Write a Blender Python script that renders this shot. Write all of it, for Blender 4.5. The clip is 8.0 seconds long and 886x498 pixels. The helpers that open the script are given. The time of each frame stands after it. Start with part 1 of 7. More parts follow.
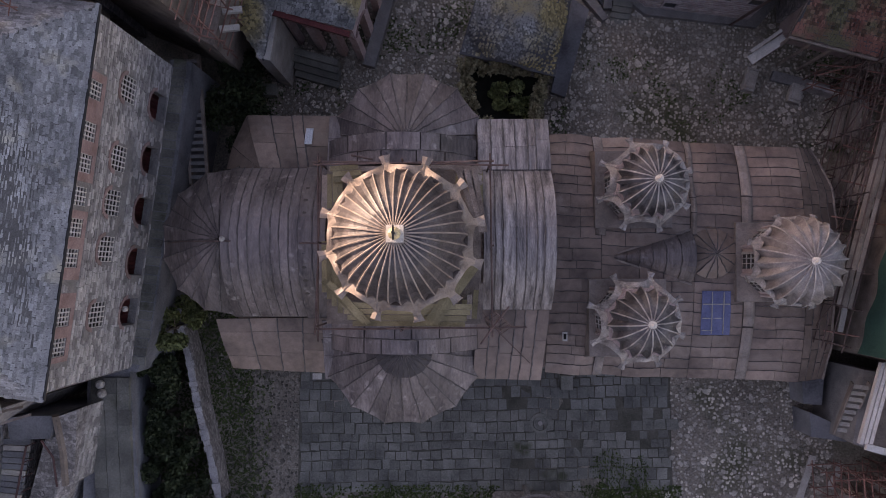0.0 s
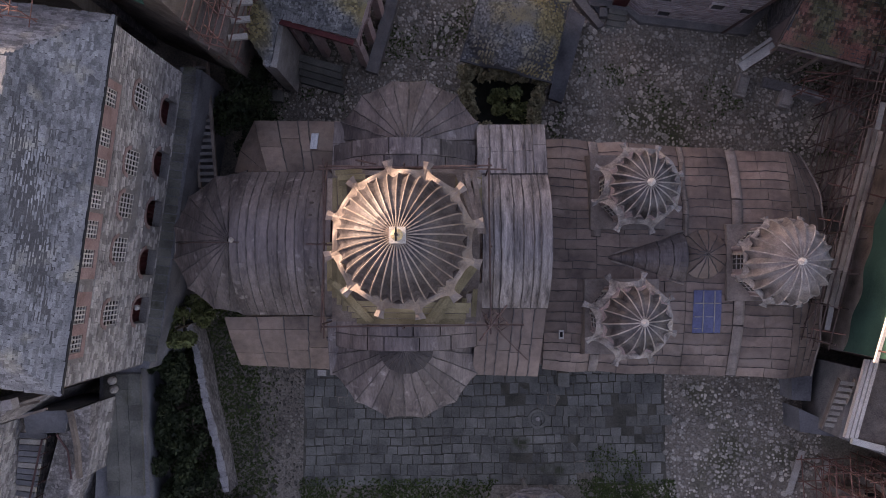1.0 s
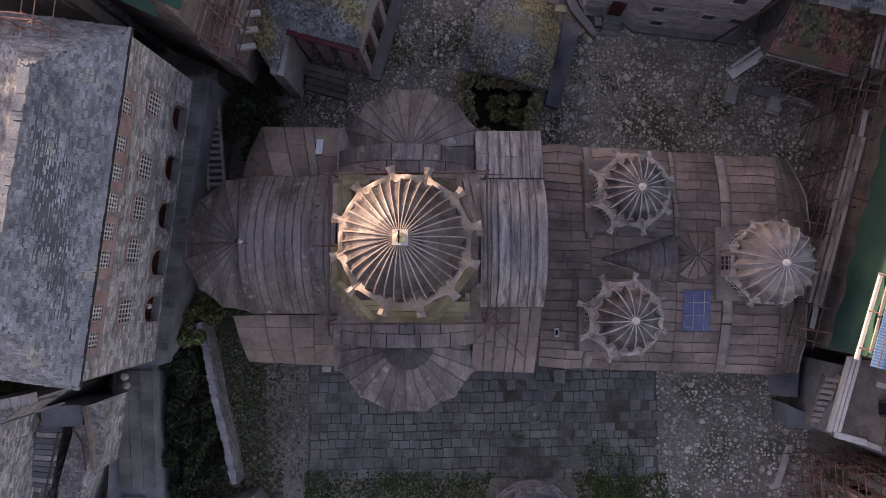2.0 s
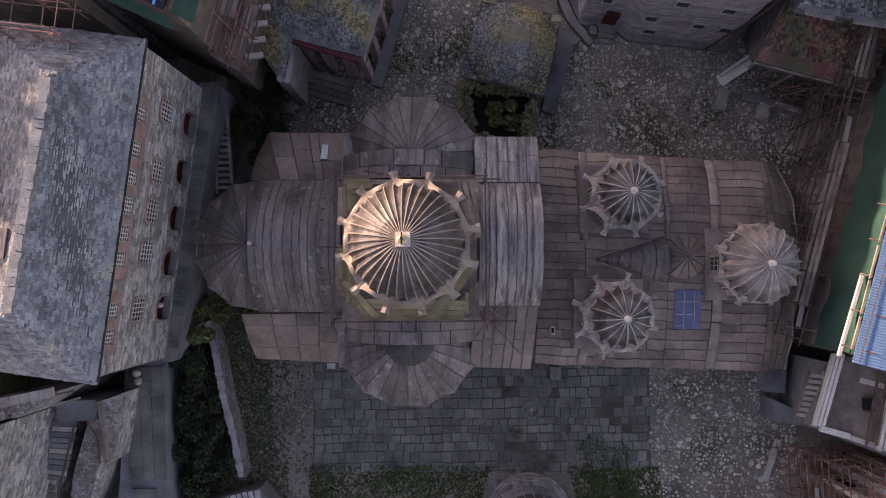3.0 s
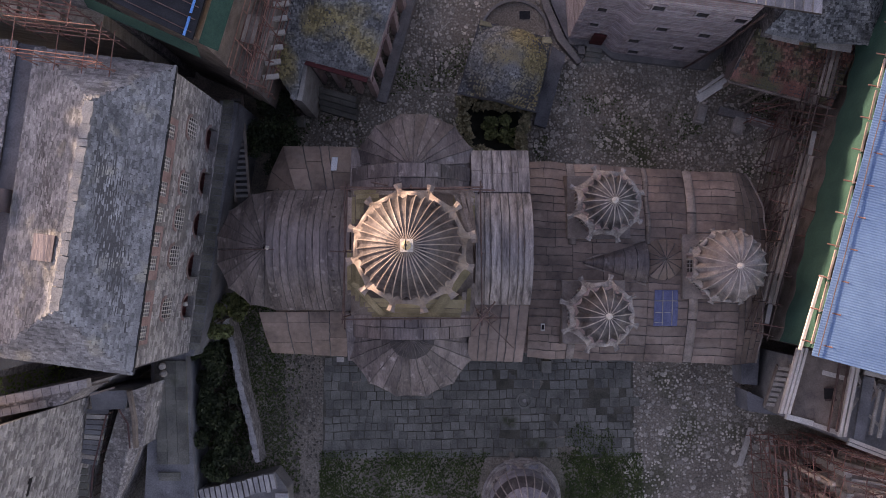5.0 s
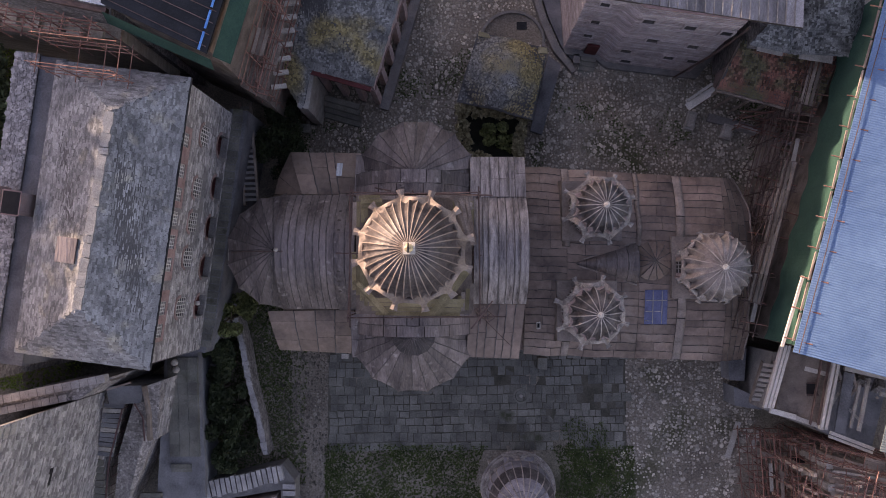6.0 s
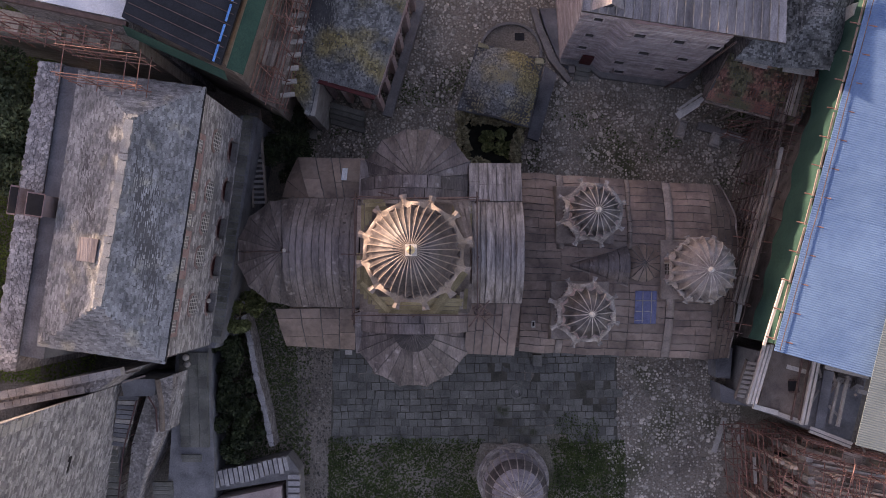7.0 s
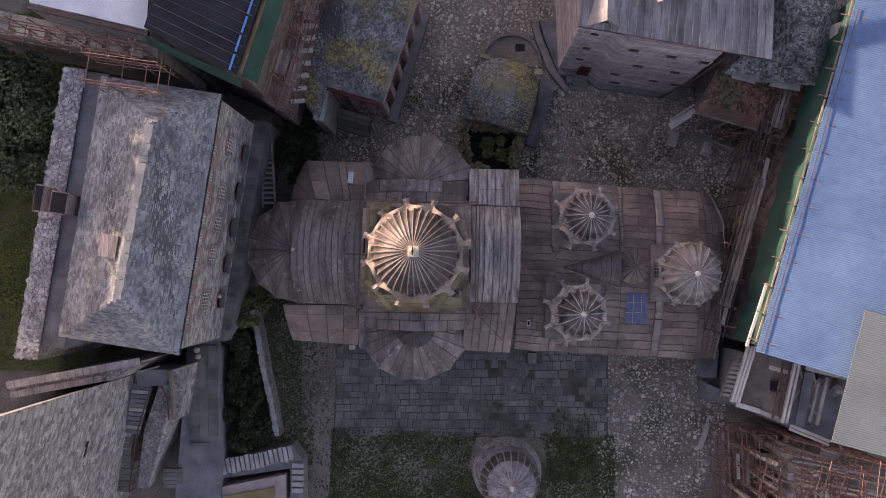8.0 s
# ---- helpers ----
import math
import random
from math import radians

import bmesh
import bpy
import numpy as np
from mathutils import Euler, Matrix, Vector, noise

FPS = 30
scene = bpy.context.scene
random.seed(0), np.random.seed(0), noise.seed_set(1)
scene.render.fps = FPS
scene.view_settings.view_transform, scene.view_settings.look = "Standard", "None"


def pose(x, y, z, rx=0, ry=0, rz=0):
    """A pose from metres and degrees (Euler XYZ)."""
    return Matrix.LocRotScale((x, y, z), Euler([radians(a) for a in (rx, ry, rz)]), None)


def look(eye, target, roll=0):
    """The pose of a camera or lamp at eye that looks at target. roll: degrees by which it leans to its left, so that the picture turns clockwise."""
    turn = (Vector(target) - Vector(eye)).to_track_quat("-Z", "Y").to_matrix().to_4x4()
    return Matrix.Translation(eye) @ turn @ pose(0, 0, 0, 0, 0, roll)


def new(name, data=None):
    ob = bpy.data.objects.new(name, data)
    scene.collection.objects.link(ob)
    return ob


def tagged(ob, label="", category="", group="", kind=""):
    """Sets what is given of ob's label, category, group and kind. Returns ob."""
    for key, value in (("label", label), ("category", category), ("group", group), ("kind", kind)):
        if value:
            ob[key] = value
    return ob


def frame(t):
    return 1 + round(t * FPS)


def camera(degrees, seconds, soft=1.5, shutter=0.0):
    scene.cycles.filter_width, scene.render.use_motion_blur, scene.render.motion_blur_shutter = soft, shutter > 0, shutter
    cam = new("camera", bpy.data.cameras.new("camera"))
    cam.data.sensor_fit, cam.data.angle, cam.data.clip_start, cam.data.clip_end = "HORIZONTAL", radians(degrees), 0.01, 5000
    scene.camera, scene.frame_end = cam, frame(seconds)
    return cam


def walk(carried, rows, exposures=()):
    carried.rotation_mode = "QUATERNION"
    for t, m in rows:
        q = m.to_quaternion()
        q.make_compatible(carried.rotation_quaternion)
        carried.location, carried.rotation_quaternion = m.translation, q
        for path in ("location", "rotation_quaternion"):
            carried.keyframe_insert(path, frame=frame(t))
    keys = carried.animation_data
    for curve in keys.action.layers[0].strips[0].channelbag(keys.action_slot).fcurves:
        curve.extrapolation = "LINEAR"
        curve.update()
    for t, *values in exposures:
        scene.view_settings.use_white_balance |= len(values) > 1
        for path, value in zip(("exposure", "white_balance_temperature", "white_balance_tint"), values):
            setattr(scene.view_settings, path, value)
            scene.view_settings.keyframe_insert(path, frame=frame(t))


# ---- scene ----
cam = camera(55.0, 8.0, soft=0.85)
ROWS = [
    (0.0, 0.0, 0.0, 53.191, 1.5, 0.6, -0.0),
    (0.5, 0.004, -0.03, 53.996, 1.525, 0.61, 0.016),
    (1.0, 0.048, -0.07, 54.84, 1.592, 0.673, 0.016),
    (1.5, 0.069, -0.069, 55.819, 1.604, 0.679, 0.044),
    (3.0, 0.061, -0.134, 58.726, 1.704, 0.654, 0.067),
    (3.5, 0.11, -0.087, 59.842, 1.692, 0.692, 0.063),
    (4.0, 0.091, -0.032, 61.001, 1.661, 0.66, 0.069),
    (4.5, 0.154, -0.032, 62.309, 1.695, 0.698, 0.066),
    (6.0, 0.218, 0.076, 66.278, 1.637, 0.707, 0.08),
    (6.5, 0.244, 0.118, 67.749, 1.614, 0.692, 0.216),
    (7.0, 0.241, 0.119, 69.134, 1.634, 0.673, 0.435),
    (7.5, 0.283, 0.166, 70.681, 1.602, 0.702, 0.788),
    (8.0, 0.333, 0.153, 72.156, 1.617, 0.732, 1.31),
]
walk(cam, [(t, pose(x, y, z, rx, ry, rz)) for t, x, y, z, rx, ry, rz in ROWS], exposures=[(0.0, 1.64, 7550, 43), (8.0, 1.64, 7550, 43)])

# ---- daylight: a low evening sun from the west over a dim sky ----
SUN_FROM = Vector((-0.84, 0.52, 0.185)).normalized()
world = bpy.data.worlds.new("evening_sky")
scene.world = world
world.use_nodes = True
nt = world.node_tree
sky = nt.nodes.new("ShaderNodeTexSky")
sky.sky_type = "NISHITA"
sky.sun_disc = False
sky.sun_elevation = math.asin(SUN_FROM.z)
sky.sun_rotation = math.atan2(SUN_FROM.x, SUN_FROM.y)
nt.links.new(sky.outputs[0], nt.nodes["Background"].inputs[0])
nt.nodes["Background"].inputs[1].default_value = 0.13
sun = new("sun", bpy.data.lights.new("sun", "SUN"))
sun.data.energy, sun.data.angle, sun.data.color = 3.4, radians(0.6), (1.0, 0.94, 0.70)
sun.matrix_world = look(SUN_FROM * 300, (0, 0, 0))


# ---- materials ----
def material(name, c1, c2, scale=1.0, rough=0.8, fine=14.0, bump=0.3, vary=0.25, island=False, metal=0.0,
             spots=None, spot_scale=0.6, spot_at=0.6, stretch=(1, 1, 1), spec=0.3, grain=24.0, grit=0.34, cells=0.0):
    """Two colours mixed by broad and fine noise, pieces varied one by one, patches of a third colour, fine relief."""
    m = bpy.data.materials.new(name)
    m.use_nodes = True
    t = m.node_tree
    n, l = t.nodes, t.links
    b = n["Principled BSDF"]
    b.inputs["Roughness"].default_value, b.inputs["Metallic"].default_value = rough, metal
    b.inputs["Specular IOR Level"].default_value = spec
    co = n.new("ShaderNodeTexCoord")
    mp = n.new("ShaderNodeMapping")
    mp.inputs["Scale"].default_value = stretch
    l.new(co.outputs["Object"], mp.inputs["Vector"])
    big, small = n.new("ShaderNodeTexNoise"), n.new("ShaderNodeTexNoise")
    big.inputs["Scale"].default_value, small.inputs["Scale"].default_value = scale, fine
    big.inputs["Detail"].default_value, small.inputs["Detail"].default_value = 5, 4
    for x in (big, small):
        l.new(mp.outputs[0], x.inputs["Vector"])
    add = n.new("ShaderNodeMath")
    add.operation = "MULTIPLY_ADD"
    l.new(small.outputs["Fac"], add.inputs[0])
    add.inputs[1].default_value = 0.9
    half = n.new("ShaderNodeMath")
    half.operation = "MULTIPLY_ADD"
    l.new(big.outputs["Fac"], half.inputs[0])
    half.inputs[1].default_value, half.inputs[2].default_value = 2.2, -1.05
    l.new(half.outputs[0], add.inputs[2])
    mix = n.new("ShaderNodeMix")
    mix.data_type = "RGBA"
    mix.inputs["A"].default_value, mix.inputs["B"].default_value = (*c1, 1), (*c2, 1)
    l.new(add.outputs[0], mix.inputs["Factor"])
    out = mix.outputs["Result"]
    if spots:
        sp = n.new("ShaderNodeTexNoise")
        sp.inputs["Scale"].default_value, sp.inputs["Detail"].default_value = spot_scale, 6
        l.new(co.outputs["Object"], sp.inputs["Vector"])
        r = n.new("ShaderNodeMapRange")
        r.inputs["From Min"].default_value, r.inputs["From Max"].default_value = spot_at, spot_at + 0.12
        l.new(sp.outputs["Fac"], r.inputs["Value"])
        m2 = n.new("ShaderNodeMix")
        m2.data_type = "RGBA"
        l.new(r.outputs[0], m2.inputs["Factor"])
        l.new(out, m2.inputs["A"])
        m2.inputs["B"].default_value = (*spots, 1)
        out = m2.outputs["Result"]
    gr = n.new("ShaderNodeTexNoise")
    gr.inputs["Scale"].default_value, gr.inputs["Detail"].default_value, gr.inputs["Roughness"].default_value = grain, 3, 0.75
    l.new(mp.outputs[0], gr.inputs["Vector"])
    gm = n.new("ShaderNodeMapRange")
    gm.inputs["From Min"].default_value, gm.inputs["From Max"].default_value = 0.32, 0.68
    gm.inputs["To Min"].default_value, gm.inputs["To Max"].default_value = 1 - grit, 1 + grit
    l.new(gr.outputs["Fac"], gm.inputs["Value"])
    gh = n.new("ShaderNodeHueSaturation")
    l.new(gm.outputs[0], gh.inputs["Value"])
    l.new(out, gh.inputs["Color"])
    out = gh.outputs[0]
    if cells:
        # single stones with dark joints
        vo, ve = n.new("ShaderNodeTexVoronoi"), n.new("ShaderNodeTexVoronoi")
        ve.feature = "DISTANCE_TO_EDGE"
        for x in (vo, ve):
            x.inputs["Scale"].default_value = cells
            l.new(mp.outputs[0], x.inputs["Vector"])
        bw = n.new("ShaderNodeRGBToBW")
        l.new(vo.outputs["Color"], bw.inputs[0])
        c1m = n.new("ShaderNodeMapRange")
        c1m.inputs["To Min"].default_value, c1m.inputs["To Max"].default_value = 0.5, 1.5
        l.new(bw.outputs[0], c1m.inputs["Value"])
        c2m = n.new("ShaderNodeMapRange")
        c2m.inputs["From Max"].default_value, c2m.inputs["To Min"].default_value = 0.12, 0.62
        l.new(ve.outputs["Distance"], c2m.inputs["Value"])
        mu = n.new("ShaderNodeMath")
        mu.operation = "MULTIPLY"
        l.new(c1m.outputs[0], mu.inputs[0])
        l.new(c2m.outputs[0], mu.inputs[1])
        ch = n.new("ShaderNodeHueSaturation")
        l.new(mu.outputs[0], ch.inputs["Value"])
        l.new(out, ch.inputs["Color"])
        out = ch.outputs[0]
        hgt = n.new("ShaderNodeBump")
        hgt.inputs["Strength"].default_value, hgt.inputs["Distance"].default_value = 0.8, 0.06
        l.new(c2m.outputs[0], hgt.inputs["Height"])
        l.new(hgt.outputs[0], b.inputs["Normal"])
    if vary:
        src = n.new("ShaderNodeNewGeometry").outputs["Random Per Island"] if island else n.new("ShaderNodeObjectInfo").outputs["Random"]
        r = n.new("ShaderNodeMapRange")
        r.inputs["To Min"].default_value, r.inputs["To Max"].default_value = 1 - vary, 1 + vary
        l.new(src, r.inputs["Value"])
        hs = n.new("ShaderNodeHueSaturation")
        l.new(r.outputs[0], hs.inputs["Value"])
        l.new(out, hs.inputs["Color"])
        out = hs.outputs[0]
    l.new(out, b.inputs["Base Color"])
    if bump and not cells:
        bp = n.new("ShaderNodeBump")
        bp.inputs["Strength"].default_value, bp.inputs["Distance"].default_value = bump, 0.05
        l.new(add.outputs[0], bp.inputs["Height"])
        l.new(bp.outputs[0], b.inputs["Normal"])
    return m


LEAD = material("lead_grey", (0.06, 0.046, 0.044), (0.24, 0.195, 0.18), 0.5, 0.55, 4, 0.45, 0.28, spots=(0.31, 0.27, 0.25), spot_scale=1.6, spot_at=0.61, spec=0.5, stretch=(2.4, 0.5, 1), grit=0.32)
LEAD_BROWN = material("lead_brown", (0.115, 0.08, 0.064), (0.31, 0.222, 0.175), 0.45, 0.6, 3, 0.35, 0.22, spots=(0.27, 0.205, 0.165), spot_scale=0.7, spot_at=0.58, spec=0.45, grit=0.16)
LEAD_DOME = material("lead_dome", (0.028, 0.023, 0.024), (0.115, 0.095, 0.092), 1.4, 0.5, 8, 0.4, 0.25, spec=0.5, grit=0.5)
LEAD_PALE = material("lead_pale", (0.12, 0.10, 0.09), (0.32, 0.275, 0.25), 1.4, 0.55, 8, 0.4, 0.16, spec=0.5)
LEAD_EAVE = material("lead_eave", (0.14, 0.108, 0.09), (0.33, 0.265, 0.222), 1.0, 0.55, 6, 0.4, 0.18, spec=0.5, grit=0.25)
LEAD_STREAK = material("lead_streaked", (0.055, 0.046, 0.046), (0.40, 0.35, 0.33), 0.8, 0.55, 5, 0.5, 0.25, spec=0.5, stretch=(4.5, 0.4, 1), grit=0.42, grain=16)
LEAD_DUST = material("dusty_lead", (0.15, 0.128, 0.115), (0.42, 0.375, 0.34), 1.6, 0.65, 8, 0.5, 0.2, spec=0.4, grit=0.45)
LEAD_GREY = material("grey_dome_lead", (0.028, 0.024, 0.025), (0.125, 0.11, 0.106), 1.6, 0.5, 8, 0.5, 0.3, spec=0.5, grit=0.45)
VIOLET_LEAD = material("violet_grey_lead", (0.13, 0.12, 0.135), (0.33, 0.31, 0.335), 1.2, 0.55, 7, 0.4, 0.3, spec=0.5, grit=0.3)
JOINT = material("dark_joint_soil", (0.06, 0.057, 0.044), (0.135, 0.125, 0.10), 1.0, 0.95, 9, 0.4, 0)
LEAD_GAP = material("lead_joint", (0.05, 0.04, 0.036), (0.085, 0.068, 0.06), 2.0, 0.7, 12, 0.2, 0)
SEAM = material("lead_seam", (0.06, 0.05, 0.048), (0.17, 0.145, 0.135), 2.0, 0.5, 12, 0.2, 0)
PLASTER = material("rose_plaster", (0.34, 0.25, 0.23), (0.46, 0.36, 0.33), 1.2, 0.9, 16, 0.3, 0.1)
BANDED = material("brick_and_stone", (0.20, 0.13, 0.11), (0.36, 0.29, 0.25), 2.0, 0.9, 8, 0.5, 0.2, stretch=(0.4, 0.4, 4))
RUBBLE = material("rubble_stone", (0.17, 0.155, 0.15), (0.36, 0.33, 0.315), 0.8, 0.9, 7, 0.7, 0.1, cells=5.5)
STONE = material("wall_stone", (0.22, 0.205, 0.20), (0.46, 0.43, 0.41), 1.2, 0.9, 15, 0.5, 0.42, island=True)
MORTAR = material("mortar", (0.16, 0.15, 0.145), (0.25, 0.235, 0.22), 1.5, 0.95, 12, 0.5, 0)
SLATE = material("slate", (0.12, 0.125, 0.13), (0.31, 0.315, 0.315), 0.7, 0.75, 11, 0.5, 0.38, island=True, spots=(0.34, 0.32, 0.26), spot_scale=0.5, spot_at=0.60)
HIP_SLAB = material("weathered_slab", (0.07, 0.072, 0.07), (0.28, 0.28, 0.265), 0.8, 0.85, 10, 0.5, 0.65, island=True)
SLATE_BED = material("slate_bed", (0.07, 0.07, 0.072), (0.12, 0.12, 0.12), 1.0, 0.9, 10, 0.4, 0)
LICHEN = material("lichen_slate", (0.08, 0.083, 0.083), (0.30, 0.295, 0.275), 0.8, 0.85, 10, 0.5, 0.5, island=True, spots=(0.28, 0.225, 0.11), spot_scale=0.25, spot_at=0.47)
TILE_RED = material("mossy_red_tile", (0.15, 0.065, 0.05), (0.33, 0.155, 0.12), 0.9, 0.85, 10, 0.5, 0.6, island=True, spots=(0.13, 0.12, 0.07), spot_scale=0.5, spot_at=0.45)
EARTH = material("earth", (0.14, 0.118, 0.095), (0.305, 0.262, 0.212), 0.35, 0.95, 6, 0.6, 0, spots=(0.085, 0.085, 0.05), spot_scale=0.16, spot_at=0.55, grain=9, grit=0.45)
COBBLE_PALE = material("pale_cobble", (0.21, 0.185, 0.152), (0.56, 0.505, 0.425), 1.0, 0.85, 12, 0.4, 0.5, island=True)
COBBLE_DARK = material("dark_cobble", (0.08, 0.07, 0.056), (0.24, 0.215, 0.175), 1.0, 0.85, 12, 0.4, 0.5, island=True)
FLAG = material("flagstone", (0.092, 0.09, 0.078), (0.235, 0.226, 0.194), 0.6, 0.85, 10, 0.35, 0.2, spots=(0.07, 0.075, 0.045), spot_scale=0.5, spot_at=0.62)
# grass colour raised to carry sunlight that hardly reaches the hillside
LIT_HILL_GRASS = material("lit_hill_grass", (0.085, 0.125, 0.026), (0.21, 0.26, 0.06), 0.6, 0.9, 9, 0.0, 0.4, island=True)
LEAD_DARK = material("lead_dark", (0.035, 0.03, 0.03), (0.085, 0.072, 0.07), 1.4, 0.6, 9, 0.4, 0.15)
GRASS = material("grass", (0.035, 0.055, 0.018), (0.085, 0.11, 0.035), 1.2, 0.9, 12, 0.5, 0.3, island=True)
LEAF_DARK = material("dark_foliage", (0.012, 0.018, 0.009), (0.045, 0.062, 0.024), 1.0, 0.7, 9, 0.0, 0.4, island=True)
TREE_GREEN = material("tree_green", (0.045, 0.066, 0.034), (0.17, 0.21, 0.10), 0.8, 0.7, 5, 0.0, 0.55, island=True)
LEAF = material("olive_foliage", (0.065, 0.08, 0.028), (0.17, 0.19, 0.07), 1.0, 0.7, 9, 0.0, 0.4, island=True)
LEAF_BUFF = material("dry_foliage", (0.17, 0.152, 0.085), (0.36, 0.315, 0.19), 1.0, 0.75, 9, 0.0, 0.35, island=True)
BARK = material("bark", (0.07, 0.055, 0.04), (0.14, 0.11, 0.085), 2.0, 0.9, 14, 0.6, 0)
PLANK = material("fresh_plank", (0.17, 0.135, 0.07), (0.33, 0.27, 0.155), 1.0, 0.75, 18, 0.3, 0.25, stretch=(1, 1, 1))
OLD_WOOD = material("weathered_wood", (0.13, 0.10, 0.083), (0.34, 0.275, 0.23), 1.0, 0.85, 16, 0.4, 0.3)
RUST = material("rusty_tube", (0.16, 0.075, 0.06), (0.33, 0.18, 0.145), 2.0, 0.7, 10, 0.3, 0.3, metal=0.3)
STEEL = material("dark_tube", (0.085, 0.055, 0.048), (0.18, 0.12, 0.105), 2.0, 0.6, 10, 0.2, 0.3, metal=0.4)
BLUE = material("blue_sheet", (0.085, 0.16, 0.29), (0.135, 0.235, 0.375), 0.25, 0.6, 2, 0.05, 0.05, spec=0.3)
BLUE_LINE = material("blue_edge", (0.05, 0.22, 0.55), (0.08, 0.30, 0.65), 1.0, 0.4, 5, 0.0, 0.1)
GREY_SHEET = material("grey_sheet", (0.12, 0.15, 0.15), (0.17, 0.205, 0.205), 0.3, 0.6, 2, 0.05, 0.05, spec=0.3)
NET = material("green_net", (0.012, 0.045, 0.036), (0.03, 0.085, 0.062), 0.5, 0.9, 8, 0.4, 0)
DARK_ROOF = material("black_felt", (0.012, 0.013, 0.016), (0.028, 0.03, 0.036), 0.5, 0.7, 6, 0.2, 0.1)
WHITE_PAINT = material("white_paint", (0.44, 0.405, 0.36), (0.62, 0.58, 0.525), 1.0, 0.6, 8, 0.1, 0.08)
PALE_STONE = material("pale_marble", (0.28, 0.255, 0.225), (0.46, 0.425, 0.38), 1.2, 0.7, 10, 0.3, 0.1)
RED_DOOR = material("dark_red_paint", (0.085, 0.018, 0.018), (0.13, 0.03, 0.028), 1.5, 0.6, 9, 0.2, 0.1)
# near-black colour that stands in for the shade inside openings
DARK = material("opening_shade", (0.012, 0.011, 0.012), (0.022, 0.02, 0.02), 1.0, 0.9, 5, 0, 0)
GLASS = material("dark_window_glass", (0.02, 0.022, 0.026), (0.035, 0.038, 0.043), 1.0, 0.15, 5, 0, 0, spec=0.6)
CONCRETE = material("screed", (0.10, 0.10, 0.105), (0.24, 0.238, 0.245), 0.6, 0.9, 9, 0.3, 0.1)
TARP = material("blue_tarpaulin", (0.09, 0.105, 0.20), (0.14, 0.155, 0.27), 1.5, 0.45, 8, 0.4, 0)
TARP_WHITE = material("white_tarpaulin", (0.50, 0.53, 0.56), (0.66, 0.68, 0.70), 0.8, 0.5, 6, 0.4, 0)
BRICK_PINK = material("rose_brick", (0.20, 0.125, 0.115), (0.34, 0.235, 0.215), 1.4, 0.9, 16, 0.5, 0.15)
GOLD = material("gilded_metal", (0.62, 0.52, 0.32), (0.75, 0.66, 0.45), 2.0, 0.35, 9, 0.1, 0, metal=0.8)
IRON = material("black_iron", (0.02, 0.02, 0.022), (0.04, 0.04, 0.042), 2.0, 0.5, 9, 0.1, 0, metal=0.6)


